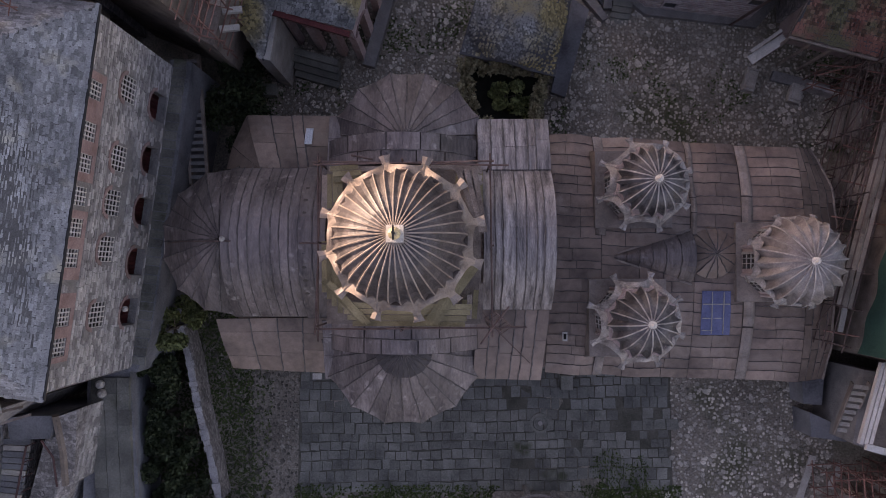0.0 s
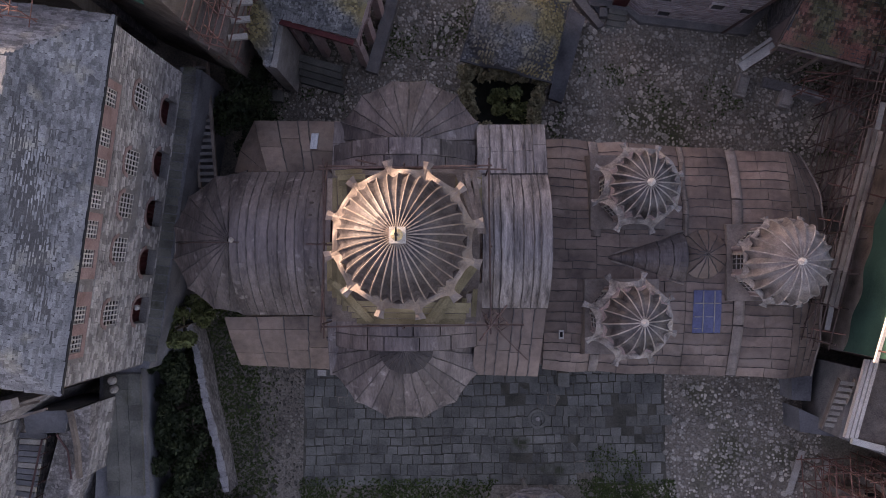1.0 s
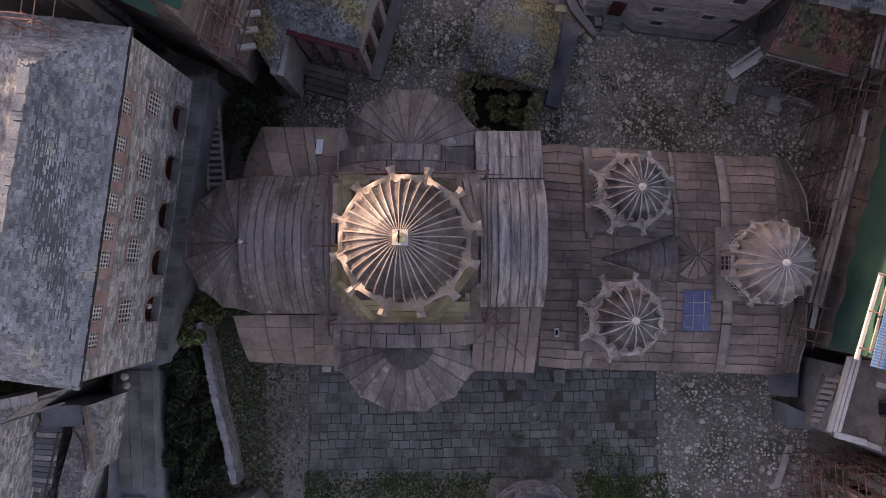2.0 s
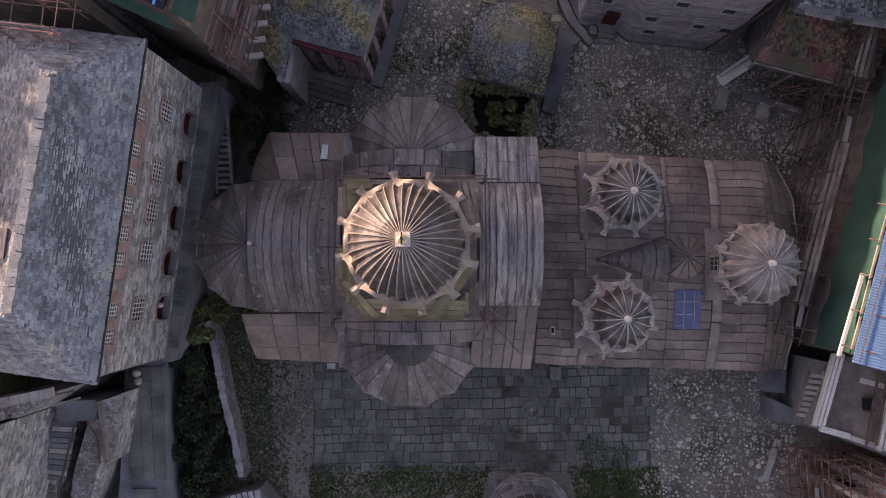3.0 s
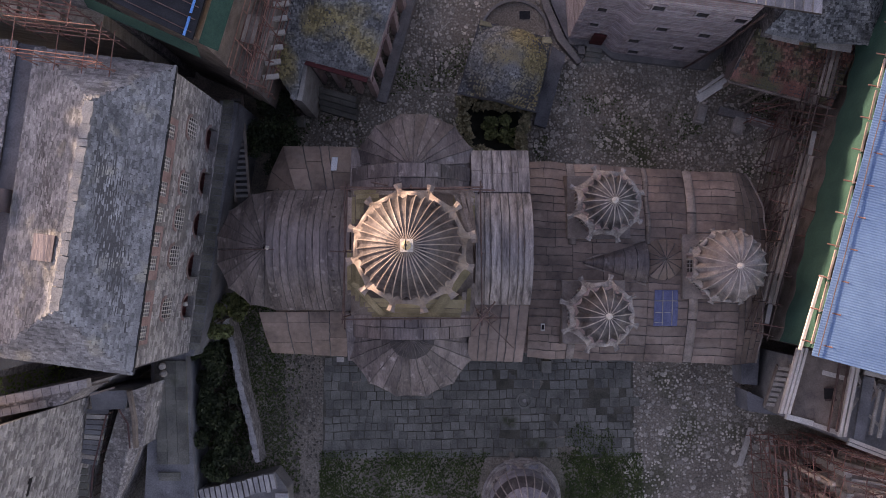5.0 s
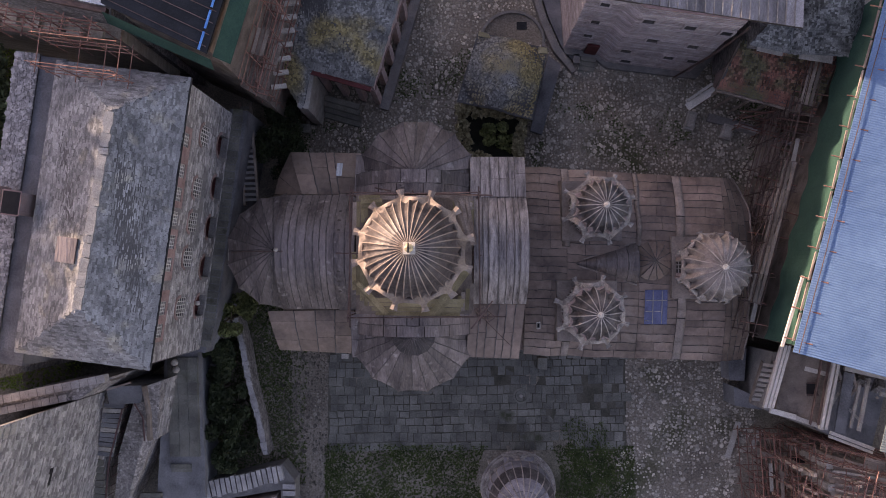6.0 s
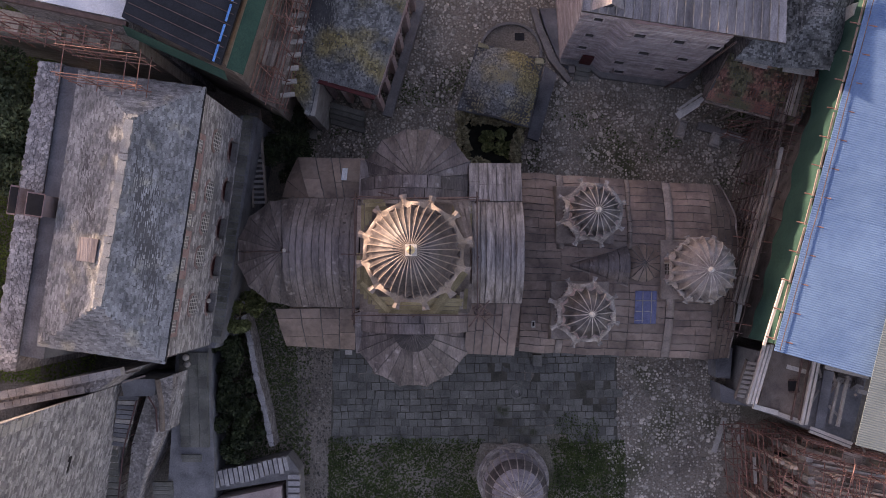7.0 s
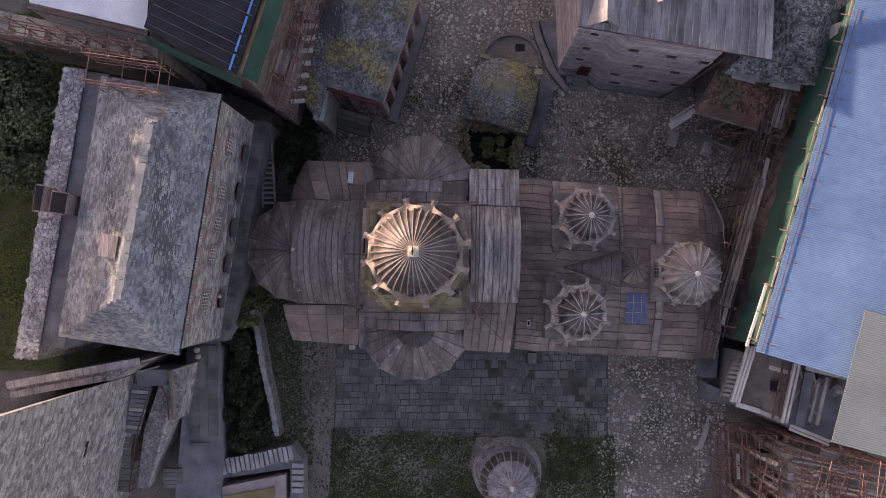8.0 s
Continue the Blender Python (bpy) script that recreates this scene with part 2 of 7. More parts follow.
# ---- mesh tools ----
class Mesh:
    """Gathers points and faces of one piece."""

    def __init__(self):
        self.v, self.f = [], []

    def add(self, pts, faces):
        k = len(self.v)
        self.v += [tuple(p) for p in pts]
        self.f += [tuple(k + i for i in q) for q in faces]
        return self

    def prism(self, poly, z0, z1, taper=1.0):
        """An upright prism over a polygon; z1 may be a list, one height a corner."""
        n = len(poly)
        cx, cy = sum(p[0] for p in poly) / n, sum(p[1] for p in poly) / n
        tops = z1 if isinstance(z1, (list, tuple)) else [z1] * n
        pts = [(x, y, z0) for x, y in poly] + [(cx + (x - cx) * taper, cy + (y - cy) * taper, h) for (x, y), h in zip(poly, tops)]
        return self.add(pts, [tuple(range(n, 2 * n)), tuple(reversed(range(n)))] + [(i, (i + 1) % n, n + (i + 1) % n, n + i) for i in range(n)])

    def box(self, x0, x1, y0, y1, z0, z1):
        return self.prism([(x0, y0), (x1, y0), (x1, y1), (x0, y1)], z0, z1)

    def beam(self, a, b, w, h, up=(0, 0, 1)):
        """A squared timber from a to b."""
        a, b = Vector(a), Vector(b)
        d = (b - a).normalized()
        s = d.cross(Vector(up))
        s = s.normalized() if s.length > 1e-4 else Vector((1, 0, 0))
        u = s.cross(d).normalized()
        s, u = s * w / 2, u * h / 2
        pts = [p + i * s + j * u for p in (a, b) for i, j in ((-1, -1), (1, -1), (1, 1), (-1, 1))]
        return self.add(pts, [(3, 2, 1, 0), (4, 5, 6, 7), (0, 1, 5, 4), (1, 2, 6, 5), (2, 3, 7, 6), (3, 0, 4, 7)])

    def tube(self, a, b, r, n=6, r2=None):
        a, b = Vector(a), Vector(b)
        d = (b - a).normalized()
        s = d.cross(Vector((0, 0, 1)))
        s = s.normalized() if s.length > 1e-4 else Vector((1, 0, 0))
        u = d.cross(s)
        r2 = r if r2 is None else r2
        ring = [math.cos(2 * math.pi * i / n) * s + math.sin(2 * math.pi * i / n) * u for i in range(n)]
        pts = [a + q * r for q in ring] + [b + q * r2 for q in ring]
        return self.add(pts, [(i, (i + 1) % n, n + (i + 1) % n, n + i) for i in range(n)] + [tuple(reversed(range(n))), tuple(range(n, 2 * n))])

    def sheet(self, fn, u0, u1, v0, v1, nu, nv, lift=0.0, deep=0.06):
        """A curved slab over part of the surface fn(u, v)."""
        top = [[Vector(fn(u0 + (u1 - u0) * i / nu, v0 + (v1 - v0) * j / nv)) for j in range(nv + 1)] for i in range(nu + 1)]
        k = (nu + 1) * (nv + 1)
        pts = [p + Vector((0, 0, lift)) for r in top for p in r] + [p + Vector((0, 0, lift - deep)) for r in top for p in r]
        at = lambda i, j: i * (nv + 1) + j
        fs = []
        for i in range(nu):
            for j in range(nv):
                fs.append((at(i, j), at(i + 1, j), at(i + 1, j + 1), at(i, j + 1)))
                fs.append((k + at(i, j + 1), k + at(i + 1, j + 1), k + at(i + 1, j), k + at(i, j)))
        for i in range(nu):
            fs += [(k + at(i, 0), k + at(i + 1, 0), at(i + 1, 0), at(i, 0)), (at(i, nv), at(i + 1, nv), k + at(i + 1, nv), k + at(i, nv))]
        for j in range(nv):
            fs += [(at(0, j), at(0, j + 1), k + at(0, j + 1), k + at(0, j)), (k + at(nu, j), k + at(nu, j + 1), at(nu, j + 1), at(nu, j))]
        return self.add(pts, fs)

    def rod(self, line, r, n=5):
        """A bent rod through the points of a line."""
        line = [Vector(p) for p in line]
        pts = []
        for k, p in enumerate(line):
            d = (line[min(k + 1, len(line) - 1)] - line[max(k - 1, 0)]).normalized()
            s = d.cross(Vector((0, 0, 1)))
            s = s.normalized() if s.length > 1e-3 else Vector((1, 0, 0))
            u = d.cross(s)
            pts += [p + (math.cos(6.2832 * i / n) * s + math.sin(6.2832 * i / n) * u) * r for i in range(n)]
        m = len(line)
        fs = [(k * n + i, k * n + (i + 1) % n, (k + 1) * n + (i + 1) % n, (k + 1) * n + i) for k in range(m - 1) for i in range(n)]
        return self.add(pts, fs + [tuple(reversed(range(n))), tuple(range((m - 1) * n, m * n))])

    def lathe(self, cx, cy, prof, n=24, a0=0.0):
        """A turned body from (radius, height) pairs."""
        pts = [(cx + r * math.cos(a0 + 2 * math.pi * i / n), cy + r * math.sin(a0 + 2 * math.pi * i / n), z) for r, z in prof for i in range(n)]
        fs = [(k * n + i, k * n + (i + 1) % n, (k + 1) * n + (i + 1) % n, (k + 1) * n + i) for k in range(len(prof) - 1) for i in range(n)]
        fs += [tuple(reversed(range(n))), tuple(range((len(prof) - 1) * n, len(prof) * n))]
        return self.add(pts, fs)

    def data(self, name, mat, smooth=False):
        me = bpy.data.meshes.new(name)
        me.from_pydata(self.v, [], self.f)
        if smooth:
            me.polygons.foreach_set("use_smooth", [True] * len(me.polygons))
        me.materials.append(mat)
        me.update()
        return me


def thing(name, at, label, category, group="", kind=""):
    """A top-level thing: an empty at its base."""
    ob = new(name)
    ob.empty_display_size = 0.3
    ob.matrix_world = Matrix.Translation(at)
    return tagged(ob, label, category, group, kind)


def part(name, mesh, mat, parent=None, label="", smooth=False):
    """One mesh object; under a thing or a part when a parent is given."""
    ob = new(name, mesh if isinstance(mesh, bpy.types.Mesh) else mesh.data(name, mat, smooth))
    if parent:
        ob.parent = parent
        root, m = parent, Matrix()
        while root:
            m = root.matrix_basis.copy() if not root.parent else m
            root = root.parent
        if not parent.parent:
            ob.matrix_parent_inverse = m.inverted()
    if label:
        ob["label"] = label
    return ob


rnd = random.Random(7)


def jit(a):
    return rnd.uniform(-a, a)


def ground_z(x, y):
    """The court falls gently to the north; outside the west wall a slope lies higher."""
    z = 0.2 - 0.055 * max(-25, min(30, y))
    if x < -27:
        # the rise past x = -42 is unseen, added against the low sun
        z += min(1.0, (-27 - x) / 3) * 6.0 + min(8.0, max(0.0, -42 - x) * 0.5)
    return z


# ---- ground ----
def build_ground():
    m = Mesh()
    xs = [-700, -300, -120] + [-60 + 2.0 * i for i in range(61)] + [120, 300, 700]
    pts = [(x, y, ground_z(x, y) + (0.06 * noise.noise(Vector((x * 0.3, y * 0.3, 0))) if abs(x) < 61 and abs(y) < 61 else 0)) for x in xs for y in xs]
    n = len(xs)
    m.add(pts, [(i * n + j, (i + 1) * n + j, (i + 1) * n + j + 1, i * n + j + 1) for i in range(n - 1) for j in range(n - 1)])
    return tagged(part("ground", m, EARTH, smooth=True), "dark earth court with sparse grass", "ground", kind="structure")


GROUND = build_ground()

# ---- the church ----
CHURCH = thing("monastery_church", (0, 1, 0), "cross-domed monastery church with brown-grey lead roofs and ribbed domes", "church")


def church_walls():
    base = -1.5
    for poly, top in (
        ([(-11.2, -2.0), (1.2, -2.0), (4.7, -1.9), (4.7, 4.9), (-11.2, 5.0)], 9.3),
        ([(1.2, -5.2), (4.4, -5.2), (4.6, 7.5), (1.2, 7.5)], 8.7),
        ([(-11.0, 4.8), (-6.0, 4.8), (-6.0, 8.1), (-10.8, 8.1), (-11.8, 6.4)], 6.3),
        ([(-11.8, -2.3), (-11.4, -4.9), (-6.4, -5.1), (-6.4, -1.8)], 6.3),
    ):
        part("wall", Mesh().prism(poly, base, top), BANDED, CHURCH)
    for cx, cy, a0, a1, r in ((-11.2, 1.6, 95, 265, 3.3), (-2.3, 6.5, 0, 180, 3.45), (-2.5, -3.7, 180, 360, 3.5)):
        arc = [(cx + r * math.cos(radians(a0 + (a1 - a0) * i / 6)), cy + r * math.sin(radians(a0 + (a1 - a0) * i / 6))) for i in range(7)]
        part("apse_wall", Mesh().prism(arc + [(cx, cy)], base, 8.8), BANDED, CHURCH)
    part("wall", Mesh().prism([(4.6, -5.4), (20.3, -5.7), (21.0, 0.5), (20.6, 6.5), (5.0, 7.4)], base, 5.0), BANDED, CHURCH)
    part("crossing_wall", Mesh().box(-5.7, 1.2, -2.3, 4.8, 9.0, 13.3), BANDED, CHURCH)
    part("crossing_roof", Mesh().box(-5.85, 1.35, -2.45, 4.95, 13.3, 13.42), OLD_WOOD, CHURCH)


church_walls()


def leaded(name, fn, cols, rows, mat, across=False, roll=0.035, sub=(2, 4), offset=0.3, label="", slit=0.02):
    """A roof of lead sheets over the surface fn(u, v): a bed, single sheets, and rolls where they meet."""
    roof = part(name, Mesh().sheet(fn, 0, 1, 0, 1, 2 * max(6, len(cols)), 12, lift=-0.03, deep=0.16), LEAD_GAP, CHURCH, label)
    mid = lambda u: Vector(fn(u, 0.7))
    wide = sum((mid((k + 1) / 12) - mid(k / 12)).length for k in range(12))
    gap = slit / max(wide, 0.3)
    for i in range(len(cols) - 1):
        cut = [0.0] + sorted(min(0.95, max(0.05, (k + 1) / rows + jit(offset / rows))) for k in range(rows - 1)) + [1.0]
        for j in range(rows):
            m = Mesh().sheet(fn, cols[i] + gap, cols[i + 1] - gap, cut[j] + 0.004, cut[j + 1] - 0.004, sub[0], sub[1], lift=0.012 + rnd.uniform(0, 0.022), deep=0.05)
            part("lead_sheet", m, mat, roof, smooth=False)
        if i:
            steps = 12
            pts = [Vector(fn(cols[i], k / steps)) + Vector((jit(0.03), jit(0.03), 0.045)) for k in range(steps + 1)]
            part("standing_seam", Mesh().rod(pts, roll), SEAM, roof)
    return roof


def uneven(n, amount=0.25):
    c = [0.0] + [(i + jit(amount)) / n for i in range(1, n)] + [1.0]
    return c


def conch(cx, cy, top, a0, a1, r, rim, gores, mat, roll=0.035, label="", facets=7):
    """A half-umbrella roof over an apse, its rim a polygon with slightly drawn-out corners."""
    def fn(u, v):
        g = u * facets
        k = min(int(g), facets - 1)
        A, B = (radians(a0 + (a1 - a0) * q / facets) for q in (k, k + 1))
        f = g - k
        x, y = math.cos(A) * (1 - f) + math.cos(B) * f, math.sin(A) * (1 - f) + math.sin(B) * f
        s = 0.04 + 0.96 * v
        w = 1 + 0.025 * abs(2 * f - 1) ** 6 * v
        return (cx + r * s * x * w, cy + r * s * y * w, top + (rim - top) * (s ** 1.25) + 0.05 * math.sin(math.pi * f) * s)
    return leaded("apse_roof", fn, [i / gores for i in range(gores + 1)], 1, mat, sub=(2, 7), offset=0.5, roll=roll, label=label)


conch(-11.2, 1.55, 12.2, 88, 272, 3.85, 9.1, 14, LEAD, label="half-umbrella lead roof over the end apse")
conch(-2.3, 6.4, 12.1, -2, 182, 4.0, 8.9, 14, LEAD)
conch(-2.5, -3.7, 12.0, 178, 362, 4.2, 8.9, 14, LEAD)
conch(-2.35, -3.78, 12.3, 180, 360, 1.45, 11.5, 14, LEAD_DARK, 0.014)


def barrel_x(x0, x1, yc, half, edge, top, lean=0.0):
    """A barrel roof with its ridge along x."""
    def fn(u, v):
        x, s = x0 + (x1 - x0) * u, 2 * v - 1
        return (x, yc - s * half, edge + (top - edge) * (1 - abs(s) ** 2.2) + 0.03 * math.sin(9 * u))
    return fn


def barrel_y(y0, y1, xc, half, edge, top):
    def fn(u, v):
        y, s = y0 + (y1 - y0) * u, 2 * v - 1
        return (xc + s * half, y, edge + (top - edge) * (1 - abs(s) ** 2.2))
    return fn


def patch(a, b, c, d, belly=0.2, wave=0.0):
    """A slightly domed roof between four corners; u runs from a to b, v from a to d."""
    a, b, c, d = map(Vector, (a, b, c, d))

    def fn(u, v):
        p = (a * (1 - u) + b * u) * (1 - v) + (d * (1 - u) + c * u) * v
        return (p.x, p.y, p.z + belly * 4 * v * (1 - v) * 0.6 + wave * math.sin(u * math.pi * 4) * v)
    return fn


leaded("nave_roof", barrel_x(-11.15, -6.0, 1.5, 3.85, 9.4, 12.5), uneven(11, 0.25), 1, LEAD, sub=(1, 14))
leaded("nave_roof", barrel_x(-7.35, -6.0, 1.5, 3.9, 9.7, 12.85), [0, 0.5, 1], 1, LEAD, sub=(1, 14))
leaded("transept_roof", barrel_y(5.1, 6.65, -2.5, 3.75, 10.0, 12.95), [0, 0.45, 1], 5, LEAD, sub=(2, 4))
leaded("transept_roof", barrel_y(-3.95, -2.5, -2.4, 3.7, 10.0, 12.9), [0, 0.5, 1], 5, LEAD, sub=(2, 4))
leaded("nave_roof", barrel_x(1.5, 5.0, 1.6, 3.55, 10.3, 12.9), uneven(7, 0.2), 1, LEAD_STREAK, sub=(1, 14))
leaded("side_roof", patch((1.3, 5.1, 10.5), (5.0, 5.1, 10.5), (5.0, 7.95, 8.95), (1.3, 7.95, 8.95), 0.3), uneven(6, 0.2), 2, LEAD_STREAK, sub=(1, 3))
leaded("side_roof", patch((1.3, -1.9, 10.2), (4.95, -1.9, 10.2), (4.6, -5.65, 8.95), (1.05, -5.55, 8.95), 0.3), uneven(6, 0.2), 2, LEAD_BROWN, sub=(1, 3))
leaded("side_roof", patch((-10.1, 5.45, 8.6), (-5.9, 5.3, 8.7), (-6.3, 8.55, 6.65), (-11.3, 8.6, 6.6), 0.4, 0.08), [0, 0.27, 0.5, 0.62, 1], 2, LEAD_BROWN, sub=(3, 4))
leaded("side_roof", patch((-10.15, 5.4, 8.6), (-10.1, 5.45, 8.6), (-11.3, 8.6, 6.6), (-12.1, 6.9, 6.6), 0.25), [0, 1], 1, LEAD_BROWN, sub=(3, 6))
leaded("side_roof", patch((-10.2, 5.3, 8.6), (-10.15, 5.4, 8.6), (-12.1, 6.9, 6.6), (-12.4, 5.6, 6.7), 0.25), [0, 1], 1, LEAD_BROWN, sub=(3, 6))
leaded("side_roof", patch((-12.45, -2.5, 8.4), (-6.5, -2.4, 8.6), (-6.9, -5.55, 6.65), (-11.95, -5.3, 6.6), 0.4, 0.08), [0, 0.3, 0.55, 0.78, 1], 3, LEAD_BROWN, sub=(3, 4))
leaded("side_roof", patch((-6.6, -2.5, 10.0), (-5.7, -2.5, 10.0), (-5.7, -5.6, 8.8), (-6.6, -5.6, 8.8), 0.1), [0, 1], 3, LEAD, sub=(2, 3))
leaded("side_roof", patch((-6.4, 5.0, 10.0), (-5.6, 5.0, 10.0), (-5.6, 8.1, 8.9), (-6.4, 8.1, 8.9), 0.1), [0, 1], 3, LEAD, sub=(2, 3))


BAYS = (5.2, 8.1, 13.1, 16.0, 20.6)


def north_eave(x):
    return 7.72 - 0.062 * (x - 5.2)


def south_eave(x):
    return -5.68 - 0.03 * (x - 5.2)


def east_eave(y):
    """The eastern edge swings round two shallow lobes."""
    return 21.3 - 0.14 * max(0.0, y - 4) ** 2 + 0.05 * math.sin(y * 3.1) if y > 1 else 21.1 - 0.03 * (y + 4) ** 2 + 0.06 * math.sin(y * 2.7)


def vault(x, y):
    """Low vaults over the eastern narthex, each bay arched up a little at its eave."""
    a, b = north_eave(x), south_eave(x)
    s = abs(max(-1.0, min(1.0, (2 * y - a - b) / (a - b))))
    k = max(i for i in range(4) if x >= BAYS[i] or i == 0)
    f = max(0.0, min(1.0, (x - BAYS[k]) / (BAYS[k + 1] - BAYS[k])))
    z = 5.35 + 1.7 * (1 - s ** 2.3) + 0.55 * math.sin(math.pi * f) * s ** 2
    return z - (0.28 * max(0.0, x - 19.0) ** 1.6)


def bay(x0, x1, ya, yb, cols, rows, mat=LEAD_BROWN):
    """Sheets laid along one bay; ya and yb run from 0 at the north eave to 1 at the south eave."""
    def fn(u, v):
        x, k = x0 + (x1 - x0) * v, ya + (yb - ya) * u
        y = north_eave(x) * (1 - k) + south_eave(x) * k
        return (x, y + 0.03 * math.sin(x * 2.1 + 9 * k), vault(x, y))
    return leaded("narthex_roof", fn, uneven(cols, 0.2), rows, mat, sub=(1, 4), roll=0.02, slit=0.014)


bay(5.2, 8.1, 0, 1, 23, 2)
bay(8.1, 13.1, 0, 1, 22, 3)
bay(13.1, 15.75, 0, 1, 22, 2)
bay(16.3, 19.1, 0, 0.5, 11, 2)
bay(16.3, 19.1, 0.5, 1, 11, 2)


def east_hip(ya, yb):
    """The rounded end of the vault, its sheets curving along the eave."""
    def fn(u, v):
        y = ya + (yb - ya) * v
        x = 19.1 + (east_eave(y) - 19.1) * u
        return (x, y, vault(x, y))
    return leaded("narthex_roof", fn, [0, 0.24, 0.5, 0.76, 1], 5, LEAD_BROWN, sub=(3, 5), roll=0.02, slit=0.02)


east_hip(6.9, 1.2)
east_hip(1.2, -6.1)
part("eave_roll", Mesh().rod([(east_eave(6.9 - 0.26 * k), 6.9 - 0.26 * k, vault(east_eave(6.9 - 0.26 * k), 6.9 - 0.26 * k) + 0.05) for k in range(51)], 0.07, 6), LEAD_EAVE, CHURCH)
for x, w, k0, k1 in ((16.02, 0.62, 0, 1), (8.1, 0.55, 0, 0.42), (8.1, 0.55, 0.62, 1), (13.1, 0.34, 0, 0.4)):
    def ridge(u, v, x=x, w=w, k0=k0, k1=k1):
        xx, k = x - w / 2 + w * u, k0 + (k1 - k0) * v
        y = north_eave(xx) * (1 - k) + south_eave(xx) * k
        return (xx + 0.05 * math.sin(11 * v), y, vault(xx, y) + 0.08 + 0.16 * math.sin(math.pi * u))
    leaded("roof_ridge", ridge, [0, 1], 5, LEAD_EAVE, sub=(4, 4))


def cone_fan(cx, cy, top, r, rim, gores, mat):
    def fn(u, v):
        a, s = 2 * math.pi * u, 0.03 + 0.97 * v
        return (cx + r * s * math.cos(a), cy + r * s * math.sin(a), top + (rim - top) * s ** 1.4)
    return leaded("fan_roof", fn, [i / gores for i in range(gores + 1)], 1, mat, sub=(2, 3), roll=0.03)


cone_fan(14.0, 0.95, 8.05, 1.35, 7.15, 14, LEAD_BROWN)


def half_cone(u, v):
    x = 8.75 + 4.2 * u
    w = 0.1 + 1.35 * u
    s = 2 * v - 1
    return (x, 0.78 - s * w, 6.95 + (0.2 + 1.0 * u) * (1 - abs(s) ** 2.5))


leaded("lantern_vault", half_cone, [0, 0.16, 0.32, 0.48, 0.64, 0.82, 1], 1, LEAD, sub=(1, 10))
for side in (-1, 1):
    part("valley_roll", Mesh().rod([(8.75 + 4.2 * k / 8, 0.78 + side * (0.12 + 1.37 * k / 8), 7.0 + 0.06 * math.sin(k)) for k in range(9)], 0.07, 6), LEAD_EAVE, CHURCH)


def ribbed_dome(cx, cy, ring, r, rise, ribs, sides, spike, drum_r, foot, mat, turn=0.0, cap="ball", bulge=0.08, wide=0.25, collar=LEAD_EAVE, drop=0.7, step=0.0):
    """A ribbed lead dome on a many-sided drum, its eave drawn out into points over the drum's corners."""
    dome = part("dome", Mesh().lathe(cx, cy, [(r * 0.9, ring - 0.1), (r * 0.86, ring + rise * 0.4), (r * 0.4, ring + rise * 0.8)], ribs, turn), SEAM, CHURCH)

    def fn(u, v):
        g = u * ribs
        f = g - math.floor(g)
        a = turn + 2 * math.pi * u
        q = v * math.pi / 2
        fl = 1 + bulge * (abs(2 * f - 1) ** 1.3 - 0.5) * (0.25 + 0.75 * v)
        rr = (0.06 + 0.94 * math.sin(q)) * r * fl
        return (cx + rr * math.cos(a), cy + rr * math.sin(a), ring + rise * math.cos(q) ** 0.9)
    for i in range(ribs):
        part("gore", Mesh().sheet(fn, i / ribs, (i + 1) / ribs, 0.0, 1.0, 6, 9, lift=0, deep=0.05), mat, dome)
        line = [Vector(fn((i + 0.001) / ribs, k / 10)) + Vector((0, 0, 0.03)) for k in range(11)]
        part("rib", Mesh().rod(line, (0.05 if r < 2.5 else 0.04) * max(0.75, r / 3)), LEAD_DUST if r < 2.5 else LEAD_EAVE, dome)
    # eave: raised hoods over the windows, running down to points over the drum's corners
    brim = ring - step
    if step:
        part("dome_foot", Mesh().lathe(cx, cy, [(r * 0.96, brim - 0.2), (r * 0.96, ring + 0.02)], 32), collar, CHURCH)
    eave = part("eave", Mesh().lathe(cx, cy, [(drum_r * 0.9, brim - 0.9), (r * 0.95, brim - 0.25), (r * 0.95, brim - 0.05)], 4 * sides, turn), SEAM, CHURCH)
    for k in range(sides):
        A, arc = turn + 2 * math.pi * k / sides, 2 * math.pi / sides

        def lip(u, v, A=A, arc=arc):
            c = abs(2 * u - 1)
            a = A + arc * u
            edge = r + wide * (0.5 + 0.5 * c ** 3)
            out = r * (0.95 + 0.02 * c) * (1 - v) + edge * v
            z = brim + 0.05 - v * (0.10 + drop * c ** 2.2) + 0.22 * drop * (1 - c * c) * math.sin(math.pi * min(1, v * 0.8))
            return (cx + out * math.cos(a), cy + out * math.sin(a), z)
        part("eave_arch", Mesh().sheet(lip, 0, 1, 0, 1, 14, 4, lift=0.03, deep=0.09), collar, eave)
        d, q = Vector((math.cos(A), math.sin(A), 0)), Vector((-math.sin(A), math.cos(A), 0))
        o, w0 = Vector((cx, cy, 0)), 0.045 * r + 0.06
        low = brim - drop
        rows = [(r * 0.96, w0 * 1.7, brim + 0.06), (r + wide * 0.45, w0 * 1.1, brim - drop * 0.42), (r + wide * 0.95, w0 * 0.9, low + 0.05), (r + wide + spike, w0 * 1.35, low - 0.02)]
        pts = [o + d * (e + jit(0.03)) + q * (k * w + jit(0.02)) + Vector((0, 0, z + h)) for e, w, z in rows for k, h in ((-1, 0), (0, 0.10), (1, 0), (1, -0.16), (-1, -0.16))]
        part("eave_spout", Mesh().add(pts, [(5 * i + j, 5 * i + (j + 1) % 5, 5 * i + 5 + (j + 1) % 5, 5 * i + 5 + j) for i in range(3) for j in range(5)] + [(4, 3, 2, 1, 0), (15, 16, 17, 18, 19)]), collar, eave)
